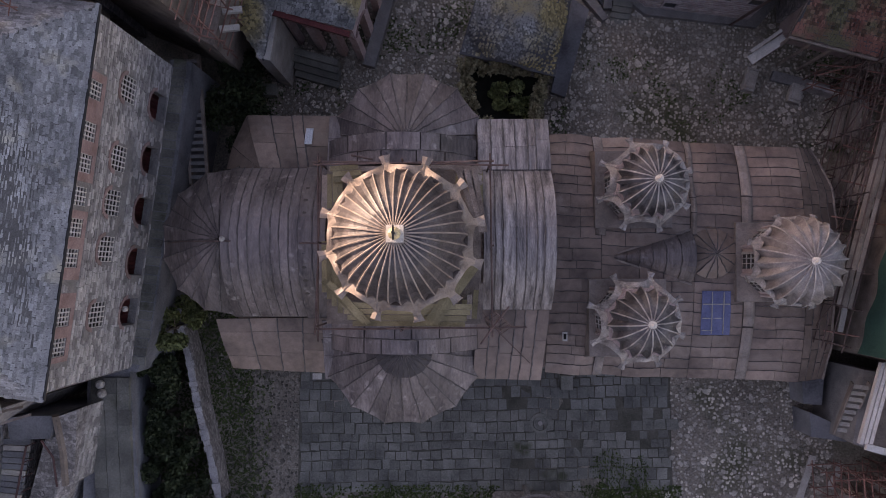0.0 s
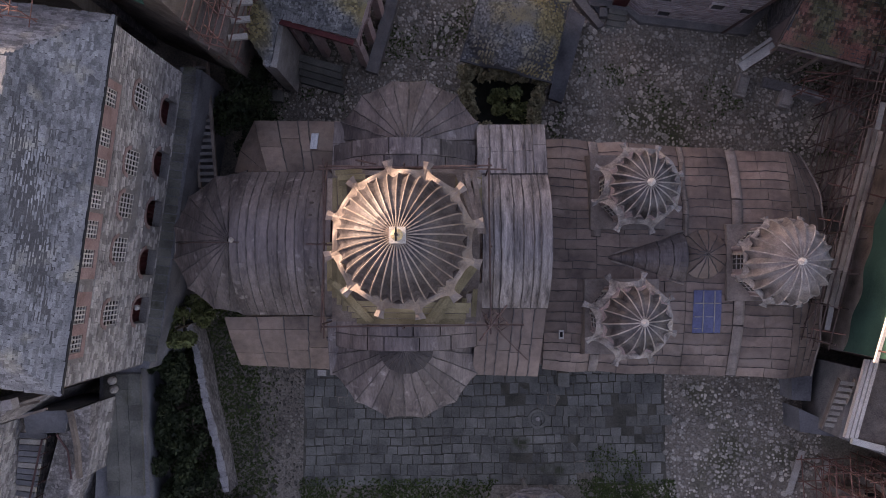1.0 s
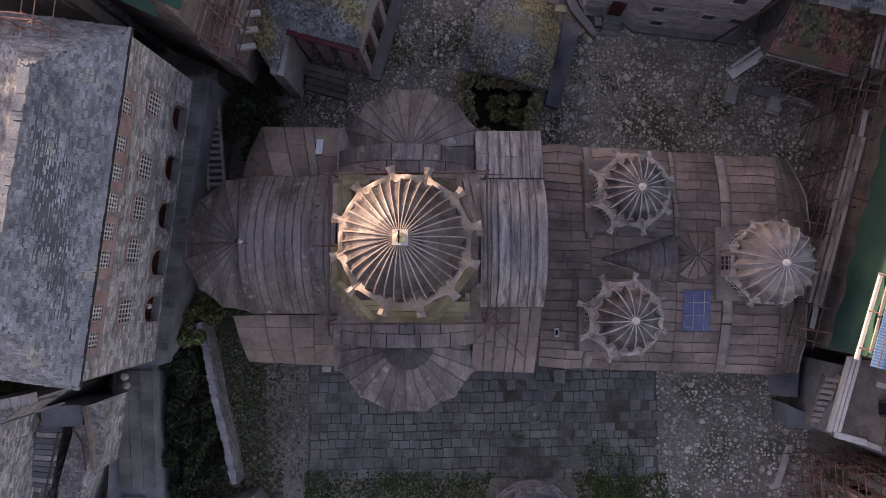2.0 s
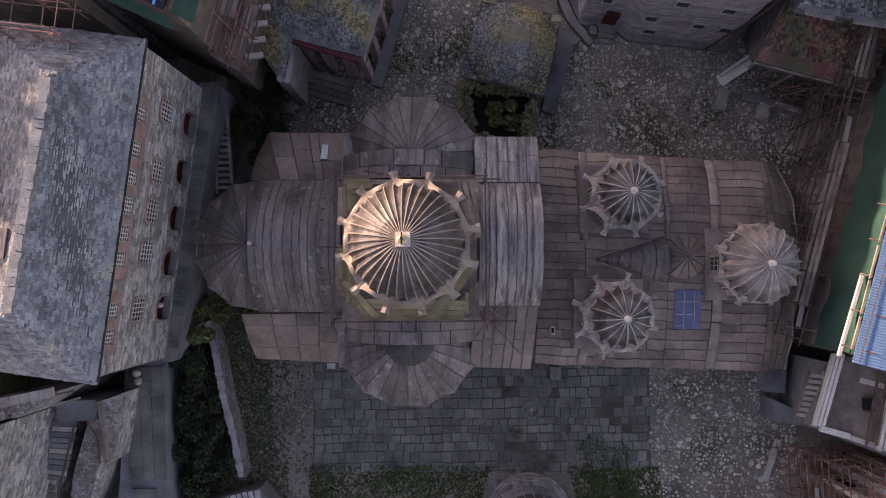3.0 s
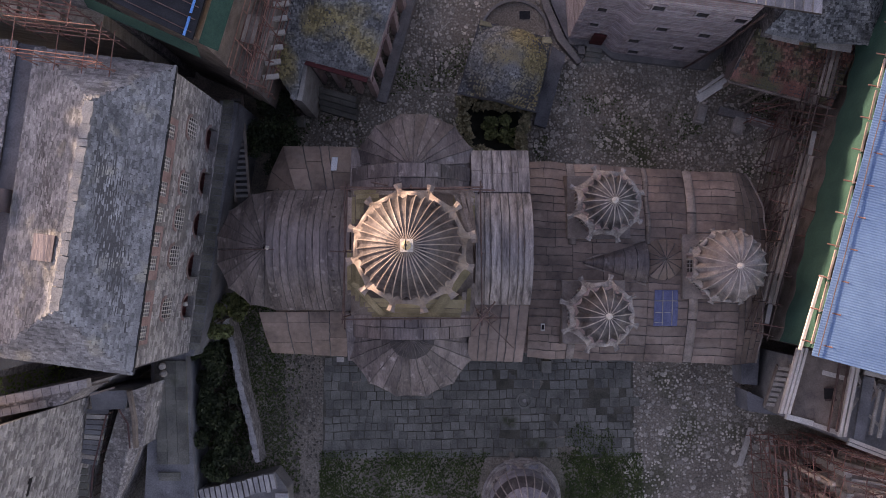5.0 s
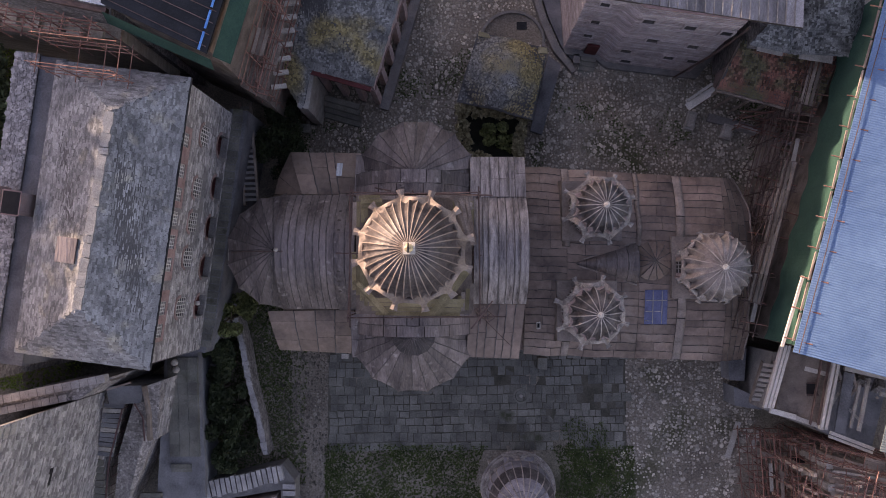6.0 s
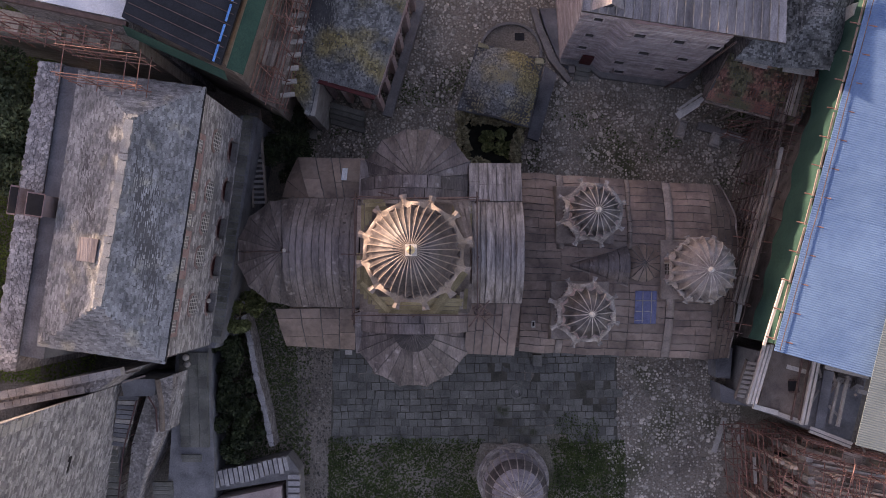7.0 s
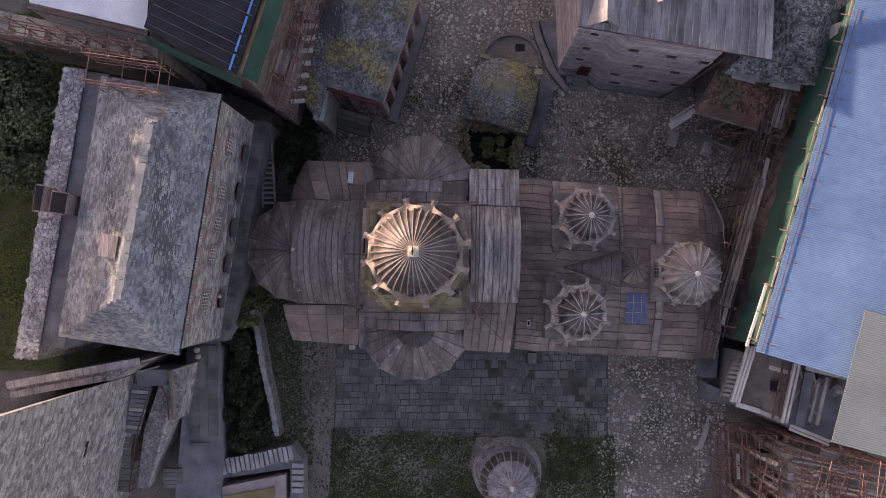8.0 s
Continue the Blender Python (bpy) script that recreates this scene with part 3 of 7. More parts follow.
    # drum with a deep arched window on every side
    drum = part("drum", Mesh().lathe(cx, cy, [(drum_r, foot), (drum_r, ring - 0.2)], sides, turn), PLASTER, CHURCH)
    hgt = ring - 0.25 - foot
    for k in range(sides):
        a = turn + 2 * math.pi * (k + 0.5) / sides
        d, s = Vector((math.cos(a), math.sin(a), 0)), Vector((-math.sin(a), math.cos(a), 0))
        mid = drum_r * math.cos(math.pi / sides)
        w = drum_r * math.sin(math.pi / sides) * 0.55
        c = Vector((cx, cy, 0)) + d * (mid + 0.01)

        def arch(wd, top):
            return [(-wd, 0), (wd, 0)] + [(wd * math.cos(math.pi * i / 8), top + wd * math.sin(math.pi * i / 8)) for i in range(9)]
        shape = arch(w, hgt * 0.52)
        win = Mesh()
        z0 = foot + hgt * 0.2
        pts = [c + s * p + Vector((0, 0, z0 + q)) for p, q in shape]
        win.add(pts + [p + d * 0.03 for p in pts], [tuple(range(len(pts), 2 * len(pts)))] + [(i, (i + 1) % len(pts), len(pts) + (i + 1) % len(pts), len(pts) + i) for i in range(len(pts))])
        pane = part("window", win, GLASS, drum)
        fr = Mesh()
        for i in range(2, len(pts)):
            q0, q1 = pts[i], pts[(i + 1) % len(pts)]
            fr.beam(q0 + d * 0.06, q1 + d * 0.06, 0.12, 0.12, up=tuple(d))
        for p in (-w * 0.33, w * 0.33):
            fr.beam(c + s * p + d * 0.05 + Vector((0, 0, z0)), c + s * p + d * 0.05 + Vector((0, 0, z0 + hgt * 0.52 + w * 0.8)), 0.05, 0.05)
        for q in (0.2, 0.4, 0.6):
            fr.beam(c - s * w + d * 0.05 + Vector((0, 0, z0 + hgt * q)), c + s * w + d * 0.05 + Vector((0, 0, z0 + hgt * q)), 0.05, 0.05)
        part("window_frame", fr, PALE_STONE, pane)
        b = Vector((cx, cy, 0)) + Vector((math.cos(turn + 2 * math.pi * k / sides), math.sin(turn + 2 * math.pi * k / sides), 0)) * drum_r
        part("colonnette", Mesh().tube(b + Vector((0, 0, foot)), b + Vector((0, 0, ring - 0.4)), 0.13 * max(0.7, drum_r / 2.6), 8), PLASTER, drum)
    top = ring + rise
    if cap == "ball":
        part("finial", Mesh().lathe(cx, cy, [(0.16, top - 0.1), (0.2, top + 0.05), (0.1, top + 0.2), (0.17, top + 0.32), (0.05, top + 0.45)], 10), WHITE_PAINT, dome)
    return dome


MAIN = ribbed_dome(-2.15, 1.40, 18.0, 2.72, 3.8, 36, 12, 0.28, 2.5, 13.2, LEAD_DOME, radians(12), cap="", bulge=0.06, wide=0.62, drop=1.0)
# small white finial block with a gilded cross
FIN = part("finial", Mesh().box(-2.42, -1.78, 1.06, 1.70, 21.7, 22.15), WHITE_PAINT, MAIN, "pale square finial block under the cross")
part("cross_base", Mesh().lathe(-2.1, 1.38, [(0.22, 22.1), (0.24, 22.3), (0.12, 22.45)], 10), GOLD, FIN)
part("cross", Mesh().beam((-2.1, 1.38, 22.4), (-2.1, 1.38, 23.3), 0.07, 0.07).beam((-2.1, 1.12, 22.95), (-2.1, 1.64, 22.95), 0.07, 0.07), IRON, FIN)
ribbed_dome(9.86, 4.42, 11.2, 1.62, 1.45, 20, 8, 0.2, 1.78, 6.9, LEAD_GREY, radians(18), wide=0.72, bulge=0.18, collar=LEAD_DUST, drop=1.1, step=0.45)
ribbed_dome(9.35, -2.5, 11.4, 1.6, 1.9, 16, 8, 0.22, 1.78, 6.9, LEAD_GREY, radians(27), wide=0.76, bulge=0.18, collar=LEAD_DUST, drop=1.1, step=0.45)
ribbed_dome(17.4, 0.5, 10.4, 2.1, 1.85, 20, 8, 0.12, 1.95, 6.8, LEAD_PALE, radians(21), wide=0.32, bulge=0.18, collar=LEAD_DUST, drop=0.6)
for cx, cy, r in ((9.8, 4.42, 2.3), (9.45, -2.5, 2.3), (17.4, 0.5, 2.35)):
    part("drum_base", Mesh().prism([(cx - r, cy - r), (cx + r, cy - r), (cx + r, cy + r), (cx - r, cy + r)], 5.2, 7.3, 0.9), LEAD_EAVE, CHURCH)


# ---- roofs of stone slabs ----
def slab(m, p, s, t, n, w, l, th, tip):
    """One roof slab: a thin uneven four-sided stone, tilted by its overlap."""
    c = [p + s * (-w / 2 + jit(0.12 * w)) + t * (-l / 2 + jit(0.1 * l)) + n * (th + tip),
         p + s * (w / 2 + jit(0.12 * w)) + t * (-l / 2 + jit(0.1 * l)) + n * (th + tip),
         p + s * (w / 2 + jit(0.12 * w)) + t * (l / 2) + n * th * 0.6,
         p + s * (-w / 2 + jit(0.12 * w)) + t * (l / 2) + n * th * 0.6]
    m.add(c + [q - n * th for q in c], [(0, 1, 2, 3), (0, 4, 5, 1), (1, 5, 6, 2), (3, 7, 4, 0), (2, 6, 7, 3)])


def slab_roof(owner, a, b, c, d, mat, course=0.17, length=0.34, th=0.03, singles=0, rough=1.0, name="slate"):
    """A roof face from eave a-b up to ridge d-c, in courses of slabs; the first few are pieces of their own."""
    fill = 0.96 if rough < 1.2 else 0.86
    a, b, c, d = map(Vector, (a, b, c, d))
    n = (b - a).cross(d - a)
    n = (n if n.z > 0 else -n).normalized()
    bed = part("roof_bed", Mesh().add([a, b, c, d] + [q - n * 0.15 for q in (a, b, c, d)], [(0, 1, 2, 3), (7, 6, 5, 4), (0, 4, 5, 1), (1, 5, 6, 2), (2, 6, 7, 3), (3, 7, 4, 0)]), SLATE_BED, owner)
    rise = max(((a + b) / 2 - (c + d) / 2).length, 0.1)
    rows = max(2, int(rise / course))
    rest = Mesh()
    done = 0
    for r in range(rows):
        k = (r + 0.5) / rows
        p, q = a.lerp(d, k), b.lerp(c, k)
        span = (q - p).length
        if span < 0.1:
            continue
        s = (q - p).normalized()
        t = n.cross(s).normalized()
        x = -rnd.uniform(0, length * 0.5)
        while x < span:
            w = length * rnd.uniform(0.55, 1.5)
            mid = x + w / 2
            if 0.02 < mid < span - 0.02:
                tgt = rest if done >= singles else Mesh()
                slab(tgt, p + s * mid + t * jit(0.02 * rough), s, t, n, w * fill, course * rnd.uniform(1.15, 1.5) * (fill if fill > 0.9 else 0.72), th * rnd.uniform(0.7, 1.5) * rough, rnd.uniform(0.0, 0.03) * rough)
                if done < singles:
                    part(name, tgt, mat, bed)
                    done += 1
            x += w
    ob = part(name + "_field", rest, mat, bed)
    ob["kind"] = "stuff"
    return bed


def ridge_caps(owner, a, b, mat, w=0.3, step=0.45):
    a, b = Vector(a), Vector(b)
    n = max(1, int((b - a).length / step))
    for i in range(n):
        p, q = a.lerp(b, i / n), a.lerp(b, (i + 0.96) / n)
        part("ridge_stone", Mesh().beam(p + Vector((jit(0.03), jit(0.03), 0.02 + jit(0.02))), q + Vector((jit(0.03), jit(0.03), 0.02)), w * rnd.uniform(0.8, 1.15), 0.09), mat, owner)


def stone_face(owner, org, s, n, length, z0, z1, holes, mat=STONE, course=0.22, width=0.42, proud=0.04, name="stone"):
    """Squared rubble laid in courses on a wall face; holes are (s0, s1, z0, z1)."""
    org, s, n = Vector(org), Vector(s).normalized(), Vector(n).normalized()
    m = Mesh()
    z = z0
    while z < z1 - 0.05:
        h = min(course * rnd.uniform(0.75, 1.25), z1 - z)
        x = 0.0
        while x < length - 0.04:
            w = min(width * rnd.uniform(0.5, 1.6), length - x)
            if not any(x < b and x + w > a and z < d and z + h > c for a, b, c, d in holes):
                o = proud * rnd.uniform(0.4, 1.3)
                g = 0.012
                base = [org + s * (x + g) + Vector((0, 0, z + g)), org + s * (x + w - g) + Vector((0, 0, z + g)),
                        org + s * (x + w - g) + Vector((0, 0, z + h - g)), org + s * (x + g) + Vector((0, 0, z + h - g))]
                fr = [p.lerp(sum(base, Vector()) / 4, 0.06) + n * o for p in base]
                m.add(base + fr, [(4, 5, 6, 7), (0, 1, 5, 4), (1, 2, 6, 5), (2, 3, 7, 6), (3, 0, 4, 7)])
            x += w
        z += h
    ob = part(name + "_facing", m, mat, owner)
    ob["kind"] = "stuff"
    return ob


def pierced_wall(owner, org, s, n, length, z0, z1, depth, holes, mat, name="wall"):
    """A wall slab behind its outer face, with real openings."""
    org, s, n = Vector(org), Vector(s).normalized(), Vector(n).normalized()
    us = sorted({0.0, length, *[min(length, max(0.0, u)) for h in holes for u in h[:2]]})
    zs = sorted({z0, z1, *[min(z1, max(z0, z)) for h in holes for z in h[2:]]})
    full = lambda i, j: 0 <= i < len(us) - 1 and 0 <= j < len(zs) - 1 and not any(
        h[0] < (us[i] + us[i + 1]) / 2 < h[1] and h[2] < (zs[j] + zs[j + 1]) / 2 < h[3] for h in holes)
    k, w = len(us) * len(zs), len(zs)
    m = Mesh()
    pts = [org + s * u + Vector((0, 0, z)) - n * o for o in (0, depth) for u in us for z in zs]
    fs = []
    for i in range(len(us) - 1):
        for j in range(len(zs) - 1):
            if not full(i, j):
                continue
            a, b, c, d = i * w + j, (i + 1) * w + j, (i + 1) * w + j + 1, i * w + j + 1
            fs += [(a, b, c, d), (k + d, k + c, k + b, k + a)]
            for (p, q), (x, y) in (((a, d), (i - 1, j)), ((c, b), (i + 1, j)), ((b, a), (i, j - 1)), ((d, c), (i, j + 1))):
                if not full(x, y):
                    fs.append((p, q, k + q, k + p))
    m.add(pts, fs)
    return part(name, m, mat, owner)


def arched_window(owner, org, s, n, x, z, w, h, cols, rows, arched, frame_mat=WHITE_PAINT, depth=0.22):
    """A window in a reveal: dark glass, a grille of bars, and an arch head that fills the corners."""
    org, s, n = Vector(org), Vector(s).normalized(), Vector(n).normalized()
    at = lambda u, k, o: org + s * (x + u) + Vector((0, 0, z + k)) + n * o
    p = Mesh().add([at(-w / 2, -h / 2, -depth), at(w / 2, -h / 2, -depth), at(w / 2, h / 2, -depth), at(-w / 2, h / 2, -depth),
                    at(-w / 2, -h / 2, -depth - 0.03), at(w / 2, -h / 2, -depth - 0.03), at(w / 2, h / 2, -depth - 0.03), at(-w / 2, h / 2, -depth - 0.03)],
                   [(0, 1, 2, 3), (7, 6, 5, 4), (0, 4, 5, 1), (1, 5, 6, 2), (2, 6, 7, 3), (3, 7, 4, 0)])
    win = part("window", p, GLASS, owner)
    fr = Mesh()
    o = -0.04
    top = lambda u: h / 2 - (0 if not arched else 0.55 * w * (1 - math.sqrt(max(0.0, 1 - (2 * u / w) ** 2))))
    for i in range(cols + 1):
        u = -w / 2 + w * i / cols
        if top(u) > -h / 2 + 0.05:
            fr.beam(at(u, -h / 2, o), at(u, top(u), o), 0.055, 0.05, up=tuple(n))
    for j in range(rows + 1):
        k = -h / 2 + h * j / rows
        half = w / 2 if not arched or k < h / 2 - 0.55 * w else w / 2 * math.sqrt(max(0.02, 1 - ((k - h / 2 + 0.55 * w) / (0.55 * w)) ** 2))
        fr.beam(at(-half, k, o), at(half, k, o), 0.05, 0.055, up=tuple(n))
    part("grille", fr, frame_mat, win)
    if arched:
        arch_fill(owner, org, s, n, x, z, w, h)
    return win


def arch_fill(owner, org, s, n, x, z, w, h, mat=None):
    org, s, n = Vector(org), Vector(s).normalized(), Vector(n).normalized()
    at = lambda u, k, o: org + s * (x + u) + Vector((0, 0, z + k)) + n * o
    r = 0.55 * w
    for side in (-1, 1):
        prof = [(side * w / 2 * math.cos(math.pi / 2 * i / 6), h / 2 - r + r * math.sin(math.pi / 2 * i / 6)) for i in range(7)] + [(side * w / 2, h / 2)]
        pts = [at(u, k, 0.02) for u, k in prof] + [at(u, k, -0.35) for u, k in prof]
        k = len(prof)
        part("arch_spandrel", Mesh().add(pts, [tuple(range(k)), tuple(reversed(range(k, 2 * k)))] + [(i, k + i, k + (i + 1) % k, (i + 1) % k) for i in range(k)]), mat or BRICK_PINK, owner)
    arc = [(math.cos(math.pi * i / 10), math.sin(math.pi * i / 10)) for i in range(11)]
    q = [at(x * (w / 2 + e), h / 2 - r + y * (r + e), o) for x, y in arc for e, o in ((0, 0.055), (0.2, 0.055), (0.2, -0.02), (0, -0.02))]
    ring = Mesh().add(q, [(4 * i + j, 4 * i + (j + 1) % 4, 4 * i + 4 + (j + 1) % 4, 4 * i + 4 + j) for i in range(10) for j in range(4)])
    part("arch_ring", ring, BRICK_PINK, owner)


# ---- the long dormitory west of the church ----
LO, LV, LE = Vector((-17.34, -5.52, 0)), Vector((0.131, 0.991, 0)), Vector((0.991, -0.131, 0))


def L(v, w, z):
    p = LO + LV * v - LE * w
    return (p.x, p.y, z)


DORM = thing("dormitory_building", L(8, 4, 4), "long stone dormitory with a hipped grey slate roof and arched windows", "building")
EAVE, RIDGE = 17.2, 20.0


def dormitory():
    length = 17.1
    rect = [11.53, 10.11, 8.63, 7.22, 5.86, 3.22, 1.87, 13.4]
    arch = [14.21, 10.81, 8.63, 6.36, 3.15]
    big = [14.16, 11.27, 8.51, 5.78, 3.1]
    holes = [(v - 0.42, v + 0.42, 15.1, 16.35) for v in rect] + [(v - 0.62, v + 0.62, 11.2, 13.2) for v in arch] + [(v - 0.72, v + 0.72, 6.9, 9.3) for v in big]
    org, s, n = L(0.25, 0.3, 0), LV, LE
    wall = pierced_wall(DORM, org, s, n, length - 0.4, -1, EAVE - 0.15, 0.5, holes, MORTAR)
    # solid core, coloured as the shade of the rooms behind the openings
    part("wall", Mesh().prism([L(0.25, 0.8, 0)[:2], L(16.95, 0.8, 0)[:2], L(16.95, 7.5, 0)[:2], L(0.25, 7.5, 0)[:2]], -1, EAVE - 0.2), DARK, DORM)
    pads = [(a - 0.2, b + 0.2, c - 0.1, d + 0.2) for a, b, c, d in holes]
    stone_face(wall, org, s, n, length - 0.4, 4.5, EAVE - 0.2, holes + [(9.3, 14.2, 14.75, 16.7), (4.9, 8.0, 14.75, 16.7), (1.2, 4.3, 14.75, 16.7), (9.7, 11.9, 10.7, 11.2), (7.6, 9.6, 10.6, 11.2)])
    # rose brick panels round the upper windows
    for a, b in ((9.3, 14.2), (4.9, 8.0), (1.2, 4.3)):
        pierced_wall(wall, Vector(org) + LE * 0.035 + LV * a, s, n, b - a, 14.75, 16.7, 0.033, [(p - a, q - a, c, d) for p, q, c, d in holes[:8] if p > a and q < b], BRICK_PINK, "brick_panel")
    for v in rect:
        arched_window(wall, org, s, n, v, 15.72, 0.84, 1.25, 4, 4, False)
    for v in arch:
        arched_window(wall, org, s, n, v, 12.2, 1.24, 2.0, 5, 5, True)
    for v in big:
        q = Vector(org) + LV * v
        arch_fill(wall, org, s, n, v, 8.1, 1.44, 2.4, STONE)
        m = Mesh().sheet(lambda u, k: q + LV * (-0.74 + 1.48 * u) - LE * (0.42 + (0.03 if int(u * 24) % 4 == 0 else 0)) + Vector((0, 0, 6.9 + 2.4 * k)), 0, 1, 0, 1, 24, 1, deep=0.001)
        part("shutter", m, RED_DOOR, wall, "dark red boarded arch shutter")
    part("wall_lamp", Mesh().lathe(*(Vector(org) + LV * 3.3 + LE * 0.05).xy, [(0.05, 8.55), (0.16, 8.65), (0.16, 8.85), (0.04, 8.95)], 8), PALE_STONE, wall)
    # hipped slate roof
    E0, E1, W1, W0 = L(0, 0, EAVE), L(length, 0, EAVE), L(length, 7.9, EAVE), L(0, 7.9, EAVE)
    R0, R1 = L(3.2, 3.45, RIDGE), L(14.2, 3.2, RIDGE)
    slab_roof(DORM, E0, E1, R1, R0, SLATE, 0.125, 0.27, singles=150)
    slab_roof(DORM, W0, E0, R0, R0, SLATE, 0.125, 0.27, singles=40)
    slab_roof(DORM, W1, W0, R0, R1, SLATE, 0.125, 0.27)
    slab_roof(DORM, E1, W1, R1, R1, SLATE, 0.125, 0.27)
    ridge_caps(DORM, R0, R1, SLATE, 0.5, 0.4)
    part("gutter", Mesh().rod([L(length * k / 12, -0.04, EAVE - 0.02 + jit(0.02)) for k in range(13)], 0.075), IRON, DORM, "dark metal eave gutter")
    part("eave_beam", Mesh().beam(L(0, 0.06, EAVE - 0.17), L(length, 0.06, EAVE - 0.17), 0.14, 0.2), OLD_WOOD, DORM)
    part("eave_beam", Mesh().beam(L(0.06, 0, EAVE - 0.17), L(0.06, 7.9, EAVE - 0.17), 0.14, 0.2), OLD_WOOD, DORM)
    part("wall", Mesh().prism([L(0.2, 0.3, 0)[:2], L(0.75, 0.3, 0)[:2], L(0.75, 7.5, 0)[:2], L(0.2, 7.5, 0)[:2]], -1, EAVE - 0.2), RUBBLE, DORM)
    part("roof_hatch", Mesh().prism([L(5.6, 4.1, 0)[:2], L(7.0, 4.1, 0)[:2], L(7.0, 5.2, 0)[:2], L(5.6, 5.2, 0)[:2]], 18.6, 19.75), LEAD, DORM, "grey metal hatch on the slate roof")


dormitory()

# thick outer wall with a sunken gutter walk behind the dormitory
OUTER = tagged(part("wall_west", Mesh().prism([L(-1.0, 8.0, 0)[:2], L(17.5, 8.0, 0)[:2], L(17.5, 9.55, 0)[:2], L(-1.0, 9.55, 0)[:2]], 0, 15.9), CONCRETE), "outer fortress wall with a rubble parapet", "wall", kind="structure")
part("parapet", Mesh().prism([L(-2.0, 9.55, 0)[:2], L(17.6, 9.55, 0)[:2], L(17.6, 11.05, 0)[:2], L(-2.0, 11.05, 0)[:2]], 0, 16.0), RUBBLE, OUTER)
top = part("coping", Mesh().prism([L(-2.0, 9.55, 0)[:2], L(17.6, 9.55, 0)[:2], L(17.6, 11.05, 0)[:2], L(-2.0, 11.05, 0)[:2]], 15.9, 16.05), MORTAR, OUTER)
stones = Mesh()
for i in range(2600):
    v, w = rnd.uniform(-2, 17.5), rnd.uniform(9.6, 11.0)
    x, y, z = L(v, w, 16.05)
    r = rnd.uniform(0.05, 0.15) if w < 10.75 else rnd.uniform(0.12, 0.22)
    k = rnd.randint(5, 7)
    stones.prism([(x + r * rnd.uniform(0.7, 1.2) * math.cos(6.283 * j / k), y + r * rnd.uniform(0.7, 1.2) * math.sin(6.283 * j / k)) for j in range(k)], z - 0.02, z + rnd.uniform(0.015, 0.06), 0.85)
part("coping_stone_field", stones, STONE, OUTER)["kind"] = "stuff"


def chimney(v, w, h, wide, deep):
    c = thing("chimney", L(v, w, 15.4), "squat pink plastered chimney on the outer wall", "chimney", "chimneys")
    a = [L(v - wide / 2, w - deep / 2, 0)[:2], L(v + wide / 2, w - deep / 2, 0)[:2], L(v + wide / 2, w + deep / 2, 0)[:2], L(v - wide / 2, w + deep / 2, 0)[:2]]
    part("shaft", Mesh().prism(a, 15.3, h), PLASTER, c)
    part("cap", Mesh().prism(a, h, h + 0.15, 1.12), BRICK_PINK, c)
    # flat plate painted as the shade down the flue
    part("flue", Mesh().prism(a, h + 0.15, h + 0.17, 0.5), DARK, c)


chimney(8.6, 10.3, 17.9, 1.6, 0.5)
chimney(8.5, 8.9, 18.0, 1.3, 1.0)

# ---- terrace, path and garden in front of the dormitory ----
TERR = tagged(part("pavement_terrace", Mesh().prism([L(0.0, -0.1, 0)[:2], L(2, -0.55, 0)[:2], L(17.3, -0.75, 0)[:2], L(17.3, 0.5, 0)[:2], L(0, 0.6, 0)[:2]], -1, 6.6), CONCRETE), "grey paved terrace along the dormitory foot", "terrace", kind="structure")
PATH_S = tagged(part("pavement_path", Mesh().prism([(-20.4, -5.2), (-18.1, -5.2), (-17.75, -14.0), (-17.9, -19.0), (-21.6, -19.0), (-21.0, -12.7)], -1, [5.5, 5.5, 4.4, 3.8, 3.8, 4.6]), CONCRETE), "sloping grey stone path beside a garden", "path", kind="structure")

# ---- eastern building under repair, with a blue sheet roof ----
EAST = thing("scaffolded_wing", (24, 4, 0), "eastern wing under repair below a corrugated blue sheet roof", "building")
B0, B1 = Vector((21.2, -4.4, 13.5)), Vector((27.7, 19.7, 13.5))
BD = (B1 - B0).normalized()
BN = Vector((BD.y, -BD.x, 0))


def Bp(s, o, z):
    p = B0 + BD * s + BN * o
    return (p.x, p.y, z)


def corrugated(name, fn, length, width, pitch, mat, owner, amp=0.035):
    n = int(length / pitch * 4)
    m = Mesh().sheet(lambda u, v: Vector(fn(u * length, v * width)) + Vector((0, 0, amp * math.sin(u * n / 4 * 2 * math.pi))), 0, 1, 0, 1, n, 1, deep=0.04)
    return part(name, m, mat, owner)


for i in range(9):
    corrugated("roof_sheet", lambda s, o, i=i: Bp(-0.35 + i * 3.2 + s, o, 13.5 + 0.012 * (i % 2) + o * 0.07), 3.22, 14.0, 0.15, BLUE, EAST, 0.012)
part("wall", Mesh().prism([Bp(0.2, 1.6, 0)[:2], Bp(26, 1.6, 0)[:2], Bp(26, 13, 0)[:2], Bp(0.2, 13, 0)[:2]], -2, 13.0), OLD_WOOD, EAST)
part("safety_net", Mesh().sheet(lambda u, v: Vector(Bp(0.1 + 25 * u, 0.05 + 0.09 * math.sin(u * 60) + 0.06 * math.sin(u * 23 + v * 5), 13.3 - 5.0 * v)), 0, 1, 0, 1, 90, 6, deep=0.02), NET, EAST, "green safety netting hung below the roof edge")
corrugated("grey_roof_sheet", lambda s, o: (25.9 + 0.24 * s + 0.97 * o, -10.6 + 0.97 * s - 0.24 * o, 14.4 + 0.05 * o), 9.2, 12.0, 0.15, GREY_SHEET, EAST, 0.012)



